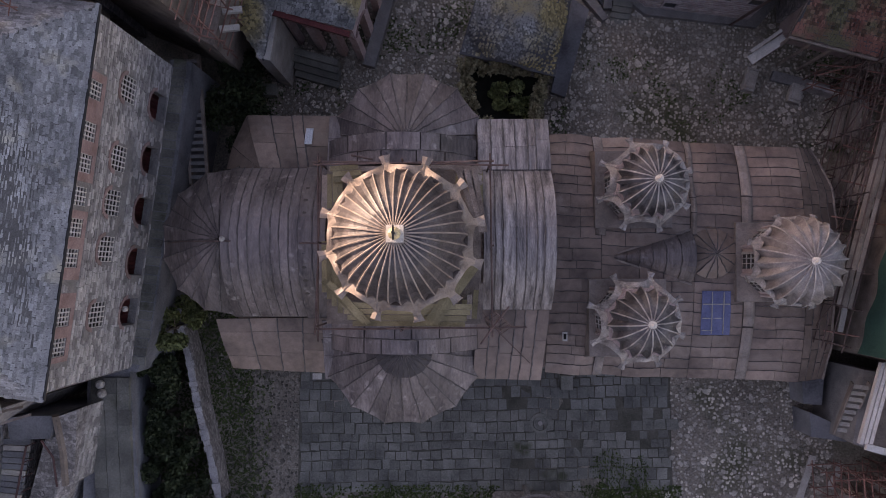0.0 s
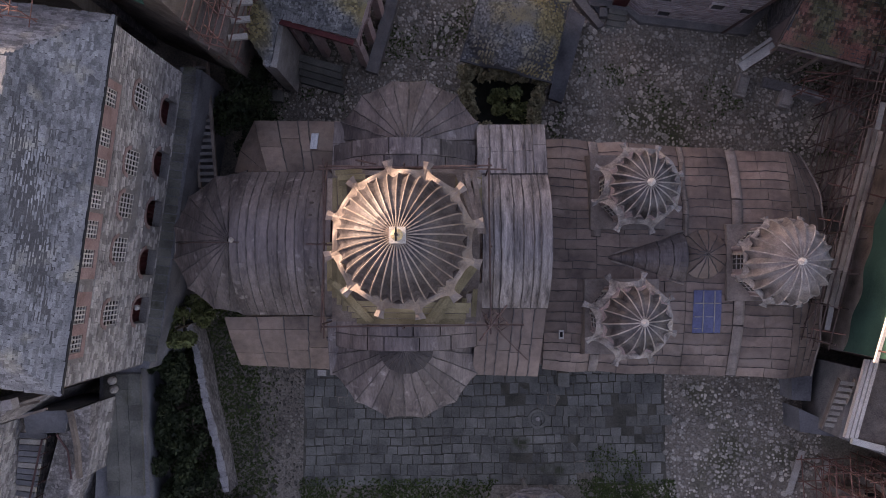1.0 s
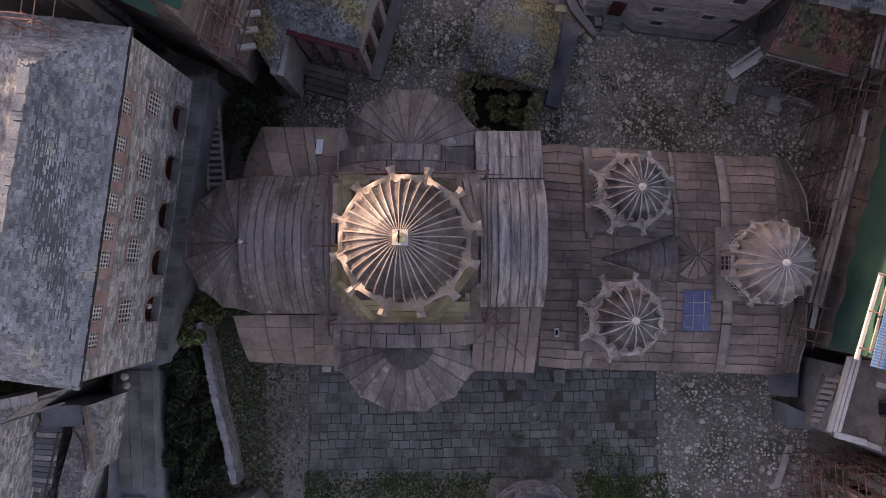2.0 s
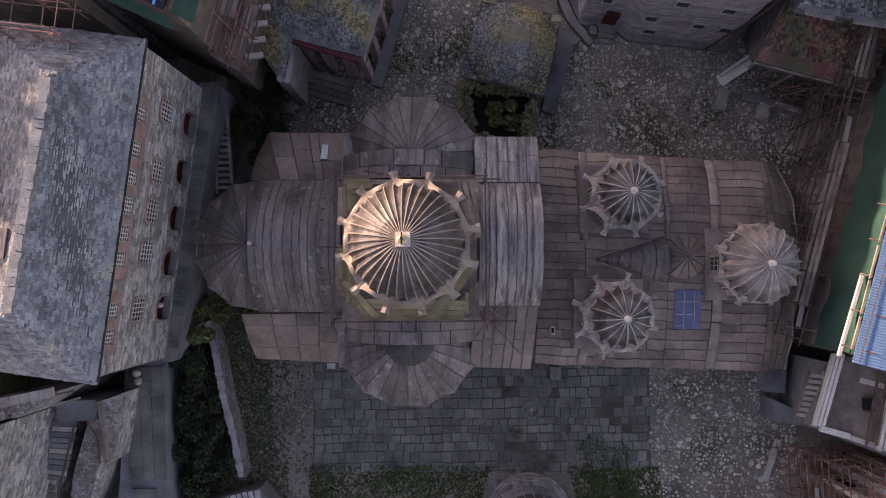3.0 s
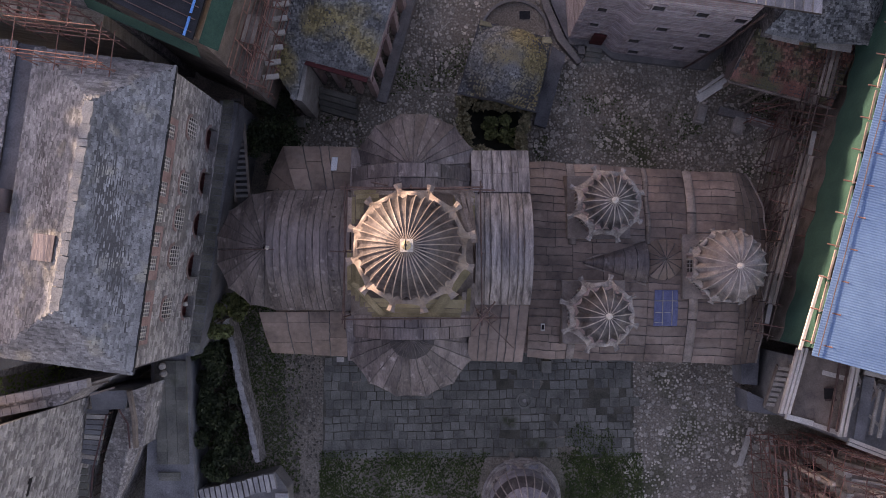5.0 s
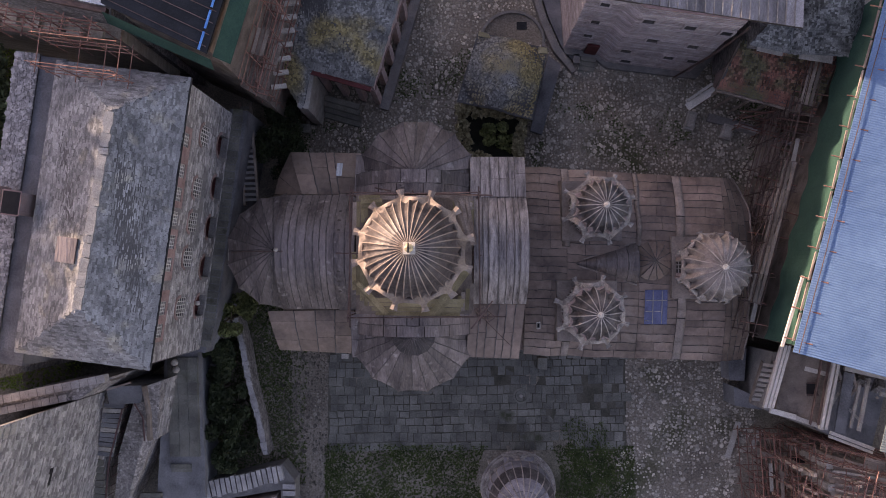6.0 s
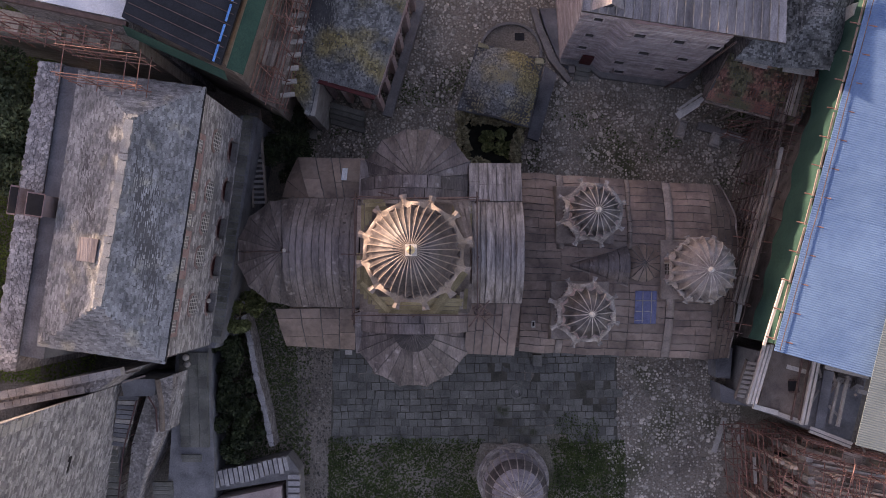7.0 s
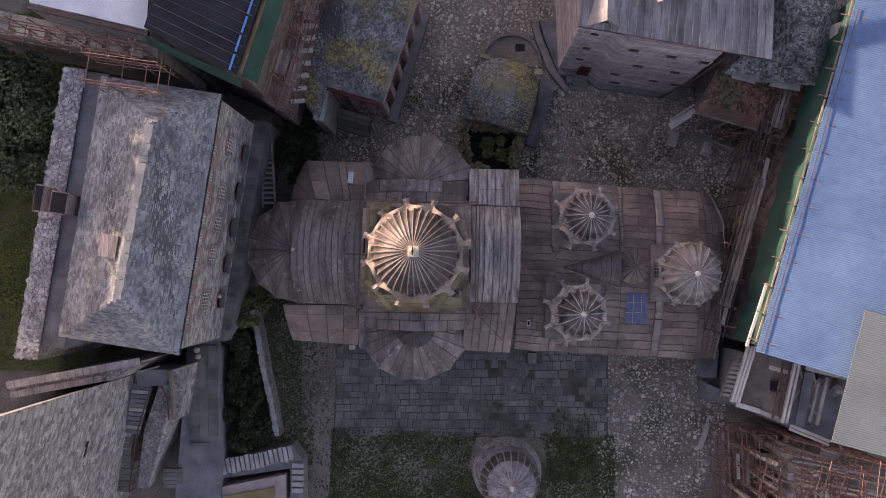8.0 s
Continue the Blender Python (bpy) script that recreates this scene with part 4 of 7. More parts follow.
# ---- foliage ----
def leaves(center, radii, count, size, lobes=7, seed=1):
    """A crown of many small leaf clumps in uneven lobes with gaps between."""
    r = random.Random(seed)
    c = Vector(center)
    cores = [Vector((r.uniform(-0.7, 0.7) * radii[0], r.uniform(-0.7, 0.7) * radii[1], r.uniform(-0.5, 0.7) * radii[2])) for _ in range(lobes)]
    m = Mesh()
    for _ in range(count):
        k = r.choice(cores)
        d = Vector((r.gauss(0, 1), r.gauss(0, 1), r.gauss(0, 1))).normalized() * (r.uniform(0.3, 1.0) ** 0.5)
        p = c + k + Vector((d.x * radii[0] * 0.42, d.y * radii[1] * 0.42, d.z * radii[2] * 0.42))
        u = Vector((r.gauss(0, 1), r.gauss(0, 1), r.gauss(0, 0.6))).normalized()
        w = u.cross(Vector((r.gauss(0, 1), r.gauss(0, 1), r.gauss(0, 1)))).normalized()
        s = size * r.uniform(0.5, 1.4)
        m.add([p - u * s, p - w * s * 0.5 + u * s * 0.2, p + u * s * 1.1, p + w * s * 0.55], [(0, 1, 2, 3)])
    return m


def tree(name, x, y, z, height, radii, count, size, mat, label, seed=1, group="", lobes=9):
    t = thing(name, (x, y, z), label, "tree" if "tree" in name else "shrub", group)
    r = random.Random(seed)
    top = z + height - radii[2]
    trunk = Mesh().tube((x, y, z - 0.4), (x + r.uniform(-0.2, 0.2), y, top), 0.05 * height, 8, 0.02 * height)
    for k in range(5):
        a = 6.283 * k / 5 + r.uniform(-0.4, 0.4)
        trunk.tube((x, y, z + (top - z) * 0.6), (x + radii[0] * 0.6 * math.cos(a), y + radii[1] * 0.6 * math.sin(a), top + r.uniform(0, 0.4) * radii[2]), 0.02 * height, 6, 0.006 * height)
    part("trunk", trunk, BARK, t)
    part("crown", leaves((x, y, top), radii, count, size, lobes, seed), mat, t)
    return t


# wooded slope beyond the outer wall
tree("broadleaf_tree", -31.3, 11.6, 6, 8.5, (3.6, 3.8, 2.6), 11000, 0.15, TREE_GREEN, "dense dark green tree outside the fortress wall", 3, "trees outside the wall", 12)
tree("broadleaf_tree", -31.0, 8.4, 6, 9.0, (3.6, 3.6, 2.6), 10000, 0.15, TREE_GREEN, "dense dark green tree outside the fortress wall", 4, "trees outside the wall", 12)
tree("broadleaf_tree", -36.0, 9.5, 6, 9.0, (3.6, 3.6, 2.6), 8000, 0.15, TREE_GREEN, "dense dark green tree outside the fortress wall", 5, "trees outside the wall", 12)
# unseen distant woods, added with tuned heights to shade the court from low sun
woods = Mesh()
wr = random.Random(21)
for i in range(120):
    px, py = -62 - wr.uniform(0, 9), -40 + i * 1.05 + wr.uniform(-1, 1)
    hh = (28.9 + 1.5 * max(0.0, min(1.0, (py - 38) / 3.5)) if py > 24 else 20.5 if py < 17 else 20.5 + (py - 17) * 1.21) + 0.6 * noise.noise(Vector((py * 0.16, 3.0, 0))) + 0.4 * noise.noise(Vector((py * 0.5, 9.0, 0)))
    for k in range(70):
        q = Vector((px + wr.gauss(0, 1.3), py + wr.gauss(0, 1.3), hh - 11 * wr.random() ** 1.5))
        u = Vector((wr.gauss(0, 1), wr.gauss(0, 1), wr.gauss(0, 1))).normalized() * wr.uniform(0.6, 1.3)
        w = u.cross(Vector((wr.gauss(0, 1), wr.gauss(0, 1), wr.gauss(0, 1)))).normalized() * wr.uniform(0.5, 1.1)
        woods.add([q - u, q - w, q + u, q + w], [(0, 1, 2, 3)])
# unseen solid slope, added to stop low sun leaking through the woods
slope = Mesh()
ridge_top = lambda y: 25.5 if y > 24 else 16.5 if y < 17 else 16.5 + (y - 17) * 1.28
ends = [-46 + 3.0 * i for i in range(45)]
slope.add([(x, y, z) for y in ends for x, z in ((-58, 5), (-66, ridge_top(y)), (-74, ridge_top(y) - 1), (-90, 5))], [(4 * i + j, 4 * i + j + 1, 4 * i + 5 + j, 4 * i + 4 + j) for i in range(44) for j in range(3)])
tagged(part("ground_sun_block", slope, EARTH), "unseen steep earth slope added under the western woods as sun block", "slope", kind="structure")
tagged(part("far_woods", woods, LEAF_DARK), "unseen dark woods added west of the monastery to block low sun", "woods", kind="stuff")


def scatter(name, region, spacing, make, keep=None, seed=5):
    """A jittered grid of small bodies joined into one."""
    r = random.Random(seed)
    m = Mesh()
    x0, x1, y0, y1 = region
    y = y0
    while y < y1:
        x = x0
        while x < x1:
            px, py = x + r.uniform(-0.4, 0.4) * spacing, y + r.uniform(-0.4, 0.4) * spacing
            if keep is None or keep(px, py, r):
                make(m, px, py, ground_z(px, py), r)
            x += spacing
        y += spacing
    return m


def cobble(m, x, y, z, r):
    k, a, s = r.randint(5, 7), r.uniform(0, 3), r.uniform(0.07, 0.15) if r.random() < 0.88 else r.uniform(0.15, 0.28)
    e, h = r.uniform(0.6, 1.0), r.uniform(0.02, 0.075)
    m.prism([(x + s * math.cos(a) * math.cos(t) - s * e * math.sin(a) * math.sin(t), y + s * math.sin(a) * math.cos(t) + s * e * math.cos(a) * math.sin(t))
             for t in (6.2832 * (i + r.uniform(-0.2, 0.2)) / k for i in range(k))], z - 0.03, z + h, 0.72)


def tuft(m, x, y, z, r):
    for _ in range(3):
        a, s = r.uniform(0, 6.28), r.uniform(0.08, 0.2)
        dx, dy = math.cos(a) * s, math.sin(a) * s
        m.add([(x - dy * 0.4, y + dx * 0.4, z), (x + dy * 0.4, y - dx * 0.4, z), (x + dx, y + dy, z + s * 0.9)], [(0, 1, 2)])


def grassy(x, y):
    return noise.noise(Vector((x * 0.23, y * 0.23, 4.0))) + 0.4 * noise.noise(Vector((x * 0.8, y * 0.8, 1.0)))


PAVE = (-9.4, 13.4, -13.4, -5.0)
in_pave = lambda x, y: PAVE[0] < x < PAVE[1] and PAVE[2] < y < PAVE[3]
tagged(part("cobbles_north", scatter("c", (-12, 28, 7.0, 24), 0.235, cobble, lambda x, y, r: r.random() < 0.97 - 0.3 * max(0, grassy(x, y) * 2)), COBBLE_PALE), "uneven grey field cobbles set in dark earth", "cobbles", kind="stuff")
tagged(part("cobbles_east", scatter("c", (12.8, 24, -22, -5.8), 0.23, cobble, lambda x, y, r: not in_pave(x, y) and r.random() < 0.97 - 0.45 * max(0, grassy(x, y) * 2) and x - 0.35 * (y + 6) < 25), COBBLE_PALE), "pale worn cobbles in the eastern court", "cobbles", kind="stuff")
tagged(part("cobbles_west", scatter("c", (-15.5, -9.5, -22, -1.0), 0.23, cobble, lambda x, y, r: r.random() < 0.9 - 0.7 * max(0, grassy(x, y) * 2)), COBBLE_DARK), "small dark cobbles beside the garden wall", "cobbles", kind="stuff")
tagged(part("grass_south", scatter("g", (-9.5, 14, -24, -13.0), 0.12, tuft, lambda x, y, r: r.random() < 0.75 + 0.6 * grassy(x, y) and (x - 5.2) ** 2 + (y + 15.3) ** 2 > 10), GRASS), "short green grass with worn earth patches", "grass", kind="stuff")
tagged(part("grass_north", scatter("g", (-12, 27, 7.5, 18), 0.22, tuft, lambda x, y, r: grassy(x, y) > 0.12 + 0.3 * r.random()), GRASS), "grass growing between the cobbles", "grass", kind="stuff")
tagged(part("grass_east", scatter("g", (7, 16, -20, -10), 0.16, tuft, lambda x, y, r: (x - 10.5) ** 2 / 5 + (y + 14) ** 2 / 9 < 0.7 + grassy(x, y) * 1.5), GRASS), "dark grass patches between pavement and cobbles", "grass", kind="stuff")
tagged(part("grass_west", scatter("g", (-18, -11.0, -16, -1.5), 0.15, tuft, lambda x, y, r: r.random() < (0.9 if x < -12.6 + 0.22 * (-2 - y) * 0.3 else 0.35)), GRASS), "overgrown dark grass in the narrow garden", "grass", kind="stuff")
tagged(part("grass_hillside", scatter("g", (-40, -27.5, -8, 20), 0.2, lambda m, x, y, z, r: [tuft(m, x, y, z + 0.15, r) for _ in range(2)]), LIT_HILL_GRASS), "lush green grass outside the wall, sunlight put into its colour", "grass", kind="stuff")

# garden shrubs
for i, (x, y, z, h, r, n, mat, lab) in enumerate((
        (-16.2, -3.3, 2.0, 3.4, (1.3, 1.2, 1.0), 2400, LEAF, "olive green shrub at the terrace corner"),
        (-15.3, -2.2, 1.5, 2.9, (1.1, 1.1, 0.9), 1700, LEAF, "olive green shrub at the terrace corner"),
        (-17.2, -5.0, 2.0, 2.9, (1.1, 1.3, 0.9), 2200, LEAF_DARK, "dark garden shrub beside the path"),
        (-16.4, -6.6, 1.5, 3.0, (1.2, 1.4, 1.0), 2400, LEAF_DARK, "dark garden shrub beside the path"),
        (-16.9, -8.4, 1.5, 3.1, (1.2, 1.5, 1.0), 2400, LEAF_DARK, "dark garden shrub beside the path"),
        (-15.9, -9.6, 1.5, 2.9, (1.1, 1.4, 1.0), 2200, LEAF_DARK, "dark garden shrub beside the garden wall"),
        (-16.6, -11.2, 1.5, 3.1, (1.3, 1.5, 1.0), 2600, LEAF_DARK, "dark garden shrub beside the path"),
        (-15.4, -12.6, 1.5, 2.8, (1.2, 1.3, 1.0), 2200, LEAF_DARK, "dark garden shrub beside the garden wall"),
        (-16.6, -13.6, 1.5, 2.8, (1.1, 1.1, 1.0), 2000, LEAF_DARK, "dark garden shrub beside the path"),
        (-12.6, 12.2, -0.5, 4.8, (1.5, 1.6, 1.4), 2000, LEAF_DARK, "very dark evergreen beside the dormitory stair"),
        (-13.0, 10.2, -0.5, 4.5, (1.9, 2.2, 1.4), 2600, LEAF_DARK, "very dark evergreen beside the dormitory stair"),
        (-12.2, 8.2, -0.5, 3.5, (1.4, 1.4, 1.1), 1500, LEAF_DARK, "very dark evergreen beside the dormitory stair"))):
    tree("garden_shrub", x, y, z, h, r, n, 0.13, mat, lab, 40 + i, "garden shrubs")

# garden wall
gw = [(-16.1, -3.2), (-15.5, -5.3), (-15.0, -8.0), (-14.3, -10.6), (-13.7, -13.4)]
GWALL = tagged(part("wall_garden", Mesh().prism([(x - 0.22, y) for x, y in gw] + [(x + 0.22, y) for x, y in reversed(gw)], -1, 2.9), RUBBLE), "low grey rubble garden wall", "wall", kind="structure")
for (x0, y0), (x1, y1) in zip(gw, gw[1:]):
    n = int(math.hypot(x1 - x0, y1 - y0) / 0.3)
    for k in range(n):
        f = (k + 0.5) / n
        x, y = x0 + (x1 - x0) * f, y0 + (y1 - y0) * f
        part("coping_stone", Mesh().beam((x - (x1 - x0) / n * 0.47, y - (y1 - y0) / n * 0.47, 2.92 + jit(0.03)), (x + (x1 - x0) / n * 0.47, y + (y1 - y0) / n * 0.47, 2.92 + jit(0.03)), 0.40 + jit(0.12), 0.1 + jit(0.03)), STONE, GWALL)

# hedge and shrub south of the cistern
HEDGE = thing("clipped_hedge", (3.2, 11, 0), "straggly buff-green hedge round a small garden bed", "hedge")
for k, (x0, y0, x1, y1) in enumerate(((0.9, 12.6, 5.4, 12.2), (0.9, 12.6, 1.1, 9.3), (5.5, 12.2, 5.2, 9.0), (1.1, 9.0, 2.6, 8.8))):
    m = Mesh()
    n = int(math.hypot(x1 - x0, y1 - y0) / 0.28)
    for i in range(n + 1):
        f = i / n
        lv = leaves((x0 + (x1 - x0) * f + jit(0.1), y0 + (y1 - y0) * f + jit(0.1), 1.7 + jit(0.25)), (0.55, 0.55, 0.65), 190, 0.12, 4, 100 + 20 * k + i)
        m.add(lv.v, lv.f)
    part("hedge_side", m, LEAF_BUFF, HEDGE)
tree("garden_shrub", 3.3, 10.7, -0.3, 2.6, (1.0, 0.9, 0.8), 1300, 0.13, LEAF, "olive green shrub inside the hedged bed", 71, "garden shrubs")
tree("garden_shrub", 4.3, 10.2, -0.3, 2.0, (0.8, 0.9, 0.7), 700, 0.13, LEAF, "olive green shrub inside the hedged bed", 72, "garden shrubs")
# bed floor is near black all over inside the hedge
tagged(part("pavement_bed", Mesh().prism([(0.8, 8.8), (5.5, 8.8), (5.7, 12.6), (0.8, 13.0)], -1.5, 0.35), material("near_black_bed", (0.015, 0.016, 0.012), (0.03, 0.03, 0.022), 2, 0.95, 10, 0.4, 0)), "dark planted garden bed", "garden bed", kind="structure")


# ---- timber stage round the main drum ----
STAGE = thing("timber_stage", (-2.2, 1.2, 13.3), "yellowish plank stage round the dome drum", "scaffold")


def plank(a, b, w=0.24, th=0.05, mat=PLANK, owner=STAGE, name="plank"):
    part(name, Mesh().beam((a[0] + jit(0.04), a[1] + jit(0.04), a[2] + jit(0.02)), (b[0] + jit(0.04), b[1] + jit(0.04), b[2] + jit(0.02)), w, th), mat, owner)


for k in range(4):
    plank((-5.2 + 0.2 * k, -1.55 - 0.27 * k, 14.1), (0.9 - 0.1 * k, -1.6 - 0.27 * k, 14.1))
    plank((-5.9 + 0.25 * k, 1.4 - 0.2 * k, 13.9), (-5.9 + 0.25 * k, -1.0 - 0.3 * k, 13.9))
    plank((-5.9 + 0.24 * k, 4.5, 13.9), (-5.9 + 0.24 * k, 2.6 + 0.3 * k, 13.9), mat=PLANK if k else OLD_WOOD)
for k in range(3):
    plank((-5.9 + 0.2 * k, -0.4 - 0.1 * k, 14.2), (-4.2 + 0.2 * k, -2.2 - 0.1 * k, 14.2))
    plank((1.2 - 0.22 * k, 0.3, 14.2), (-0.8 - 0.22 * k, -2.4, 14.2))
    plank((0.3 + 0.35 * k, 4.7, 14.0), (1.3 + 0.1 * k, 1.8, 14.0), mat=OLD_WOOD)
    plank((-5.6 + 0.1 * k, 4.75 - 0.26 * k, 14.05), (-4.3 + 0.1 * k, 4.85 - 0.26 * k, 14.05))
    plank((-1.0 + 0.8 * k, 4.9, 13.9), (1.4, 4.6 - 0.3 * k, 13.9), mat=OLD_WOOD)
for x, y, z0 in ((-6.1, -2.55, 9.0), (-6.1, 1.3, 12), (-6.05, 5.0, 9.5), (1.75, 5.0, 9.5), (1.75, -2.6, 9.5), (-2.3, -2.7, 11.0), (-2.3, 5.1, 11.5), (1.9, 1.2, 12.0)):
    part("upright", Mesh().tube((x, y, z0), (x + jit(0.05), y + jit(0.05), 14.9), 0.05, 6), STEEL, STAGE)
for a, b in (((-6.4, 5.05, 14.3), (2.6, 4.85, 14.3)), ((-6.3, 4.85, 14.7), (1.9, 5.0, 14.7)), ((-6.3, -2.65, 14.3), (3.4, -2.55, 14.3)), ((-6.15, 5.4, 14.35), (-6.1, -3.2, 14.35)), ((-5.95, 5.2, 14.6), (-6.2, -2.9, 14.6)),
             ((1.75, 5.4, 14.3), (1.85, -3.0, 14.3)), ((-7.0, 1.3, 14.2), (-5.2, 1.25, 14.2)), ((-4.6, 5.3, 14.5), (-3.6, 5.1, 14.5)), ((1.3, -3.3, 14.5), (2.6, -1.6, 14.5))):
    part("rail_tube", Mesh().tube(a, b, 0.045, 6), STEEL, STAGE)
for k in range(5):
    plank((1.3 - 0.26 * k, 4.6, 13.75), (1.3 - 0.26 * k, 4.6 - 1.6 + 0.25 * k, 13.75), mat=OLD_WOOD if k % 2 else PLANK)
    plank((1.3 - 0.26 * k, -2.2, 13.8), (1.35 - 0.26 * k, -0.6 - 0.25 * k, 13.8), mat=PLANK if k % 2 else OLD_WOOD)
    plank((-5.7 + 1.2 * k, 4.8, 13.7), (-4.6 + 1.2 * k, 4.75, 13.7), mat=OLD_WOOD)
LADDER = thing("iron_ladder", (2.3, -2.4, 12), "short dark iron ladder leaning on the roof", "ladder")
for dx in (0, 0.45):
    part("stile", Mesh().tube((1.55 + dx, -2.2 + dx * 0.7, 12.9), (2.55 + dx, -3.1 + dx * 0.7, 10.3), 0.035, 6), STEEL, LADDER)
for k in range(7):
    f = k / 6
    part("rung", Mesh().tube((1.55 + f, -2.2 - 0.9 * f, 12.9 - 2.6 * f), (2.0 + f, -1.885 - 0.9 * f, 12.9 - 2.6 * f), 0.025, 5), STEEL, LADDER)
tagged(part("roof_rope", Mesh().rod([(1.2, -1.6, 13.0), (2.2, -2.9, 10.3), (3.2, -3.9, 9.95), (4.0, -4.7, 9.5)], 0.03), STEEL), "dark rope lying down the lead roof", "rope")

# small things on the roofs
tagged(part("roof_panel", Mesh().sheet(lambda u, v: (-7.85 + 0.4 * u, 6.75 + 0.95 * v, 8.22 - 0.62 * v + 0.02 * math.sin(9 * u)), 0, 1, 0, 1, 4, 4, deep=0.06), TARP_WHITE), "small pale roof panel on brown lead", "roof panel")
tagged(part("roof_finial", Mesh().lathe(-11.0, 1.55, [(0.2, 11.9), (0.22, 12.4), (0.1, 12.55), (0.14, 12.7), (0.03, 12.85)], 8), PALE_STONE), "small pale stone finial on the apse roof", "finial")
tagged(part("lightning_cable", Mesh().rod([(-14.6, 1.45, 9.6), (-13.4, 1.5, 11.0), (-11.5, 1.45, 12.3), (-10.6, 1.45, 12.62)], 0.035), STEEL), "dark cable along the apse roof ridge", "cable")
AF = thing("gutter_frame", (-14.75, 1.3, 9), "small pale metal frame at the apse eave", "frame")
for a, b in (((-14.9, 0.9, 9.2), (-14.6, 0.9, 9.25)), ((-14.9, 1.7, 9.2), (-14.6, 1.7, 9.25)), ((-14.9, 0.9, 9.2), (-14.9, 1.7, 9.2)), ((-14.6, 0.9, 9.25), (-14.6, 1.7, 9.25))):
    part("bar", Mesh().beam(a, b, 0.06, 0.06), PALE_STONE, AF)
VENT = thing("roof_vent", (6.0, -3.45, 8), "small white roof vent on the narthex roof", "vent")
part("box", Mesh().box(6.02, 6.28, -3.8, -3.3, 6.0, 6.75), WHITE_PAINT, VENT)
# slot is a plate on the box, its shade painted on
part("slot", Mesh().box(6.07, 6.22, -3.7, -3.4, 6.75, 6.765), DARK, VENT)
TP = thing("roof_tarpaulin", (14.3, -2.3, 8.8), "faded blue tarpaulin lashed over the roof with pale battens", "tarpaulin")
part("sheet", Mesh().sheet(lambda u, v: (13.5 + 1.55 * u, -1.05 - 2.4 * v, vault(13.5 + 1.55 * u, -1.05 - 2.4 * v) + 0.10 + 0.025 * math.sin(11 * u + 7 * v)), 0, 1, 0, 1, 8, 10, deep=0.03), TARP, TP)
for a in (0.35, 0.75):
    part("batten", Mesh().rod([(13.5 + 1.55 * a, -1.1 - 2.3 * k / 6, vault(13.5 + 1.55 * a, -1.1 - 2.3 * k / 6) + 0.15) for k in range(7)], 0.03), PALE_STONE, TP)
for b in (0.3, 0.62, 0.9):
    part("batten", Mesh().rod([(13.55 + 1.45 * k / 4, -1.05 - 2.4 * b, vault(13.5, -1.05 - 2.4 * b) + 0.15) for k in range(5)], 0.03), PALE_STONE, TP)
DP = thing("drain_pipe", (-8.8, -6.0, 0), "grey drainpipe with a pale hopper at the eave", "drainpipe")
part("pipe", Mesh().tube((-7.4, -5.75, 6.3), (-7.4, -5.7, 0.3), 0.07, 8), STEEL, DP)
part("hopper", Mesh().prism([(-7.6, -5.9), (-7.15, -5.9), (-7.15, -5.6), (-7.6, -5.6)], 6.2, 6.55, 1.1), PALE_STONE, DP)
tagged(part("stone_pier", Mesh().prism([(6.6, -7.2), (7.35, -7.25), (7.35, -6.3), (6.6, -6.3)], -0.5, 1.3, 0.95), FLAG), "squared grey stone block by the church wall", "stone block")


# ---- scaffolds ----
def scaffold(label, org, d, bays, levels, bay, depth, lift, z0, mat, group="tube scaffolds", missing=0.12, r=0.04, boards=0.3, braces=True):
    """A tube scaffold of standards, ledgers, transoms, braces and a few boards, along direction d."""
    org, d = Vector(org), Vector(d).normalized()
    n = Vector((d.y, -d.x, 0))
    t = thing("tube_scaffold", (org.x, org.y, z0), label, "scaffold", group)
    P = lambda i, k, z: org + d * (i * bay) + n * (k * depth) + Vector((0, 0, z))
    for i in range(bays + 1):
        for k in (0, 1):
            part("standard", Mesh().tube(P(i, k, z0), P(i, k, z0 + levels * lift + rnd.uniform(0.4, 1.3)) + Vector((jit(0.08), jit(0.08), 0)), r, 6), mat, t)
    for l in range(1, levels + 1):
        z = z0 + l * lift
        for k in (0, 1):
            part("ledger", Mesh().tube(P(-0.2, k, z + jit(0.05)), P(bays + 0.2, k, z + jit(0.05)), r, 6), mat, t)
            if rnd.random() < 0.7:
                part("guard_rail", Mesh().tube(P(-0.1, k, z + 0.95), P(bays + 0.1, k, z + 0.95 + jit(0.1)), r * 0.85, 5), mat, t)
        for i in range(bays + 1):
            if rnd.random() > missing:
                part("transom", Mesh().tube(P(i, -0.25, z + 0.06), P(i, 1.3, z + 0.06 + jit(0.03)), r, 6), mat, t)
        for i in range(bays):
            if rnd.random() < boards:
                for q in range(3):
                    a, b = P(i, 0.2 + 0.28 * q, z + 0.12), P(i + 1, 0.2 + 0.28 * q, z + 0.12)
                    part("board", Mesh().beam(a, b, 0.22, 0.045), OLD_WOOD, t)
            if braces and rnd.random() < 0.4:
                part("brace", Mesh().tube(P(i, 0, z - lift), P(i + 1, 0, z), r * 0.9, 5), mat, t)
    return t


# ---- northern wing: new dark roof, green fascia, scaffold ----
NORTH = thing("northern_wing", (-16, 18, 0), "northern wing with a new black felt roof and green fascia", "building")
part("wall", Mesh().prism([(-13.9, 12.9), (-18.9, 15.0), (-18.0, 27.0), (-9.5, 27.0)], -2, 18.4), OLD_WOOD, NORTH)
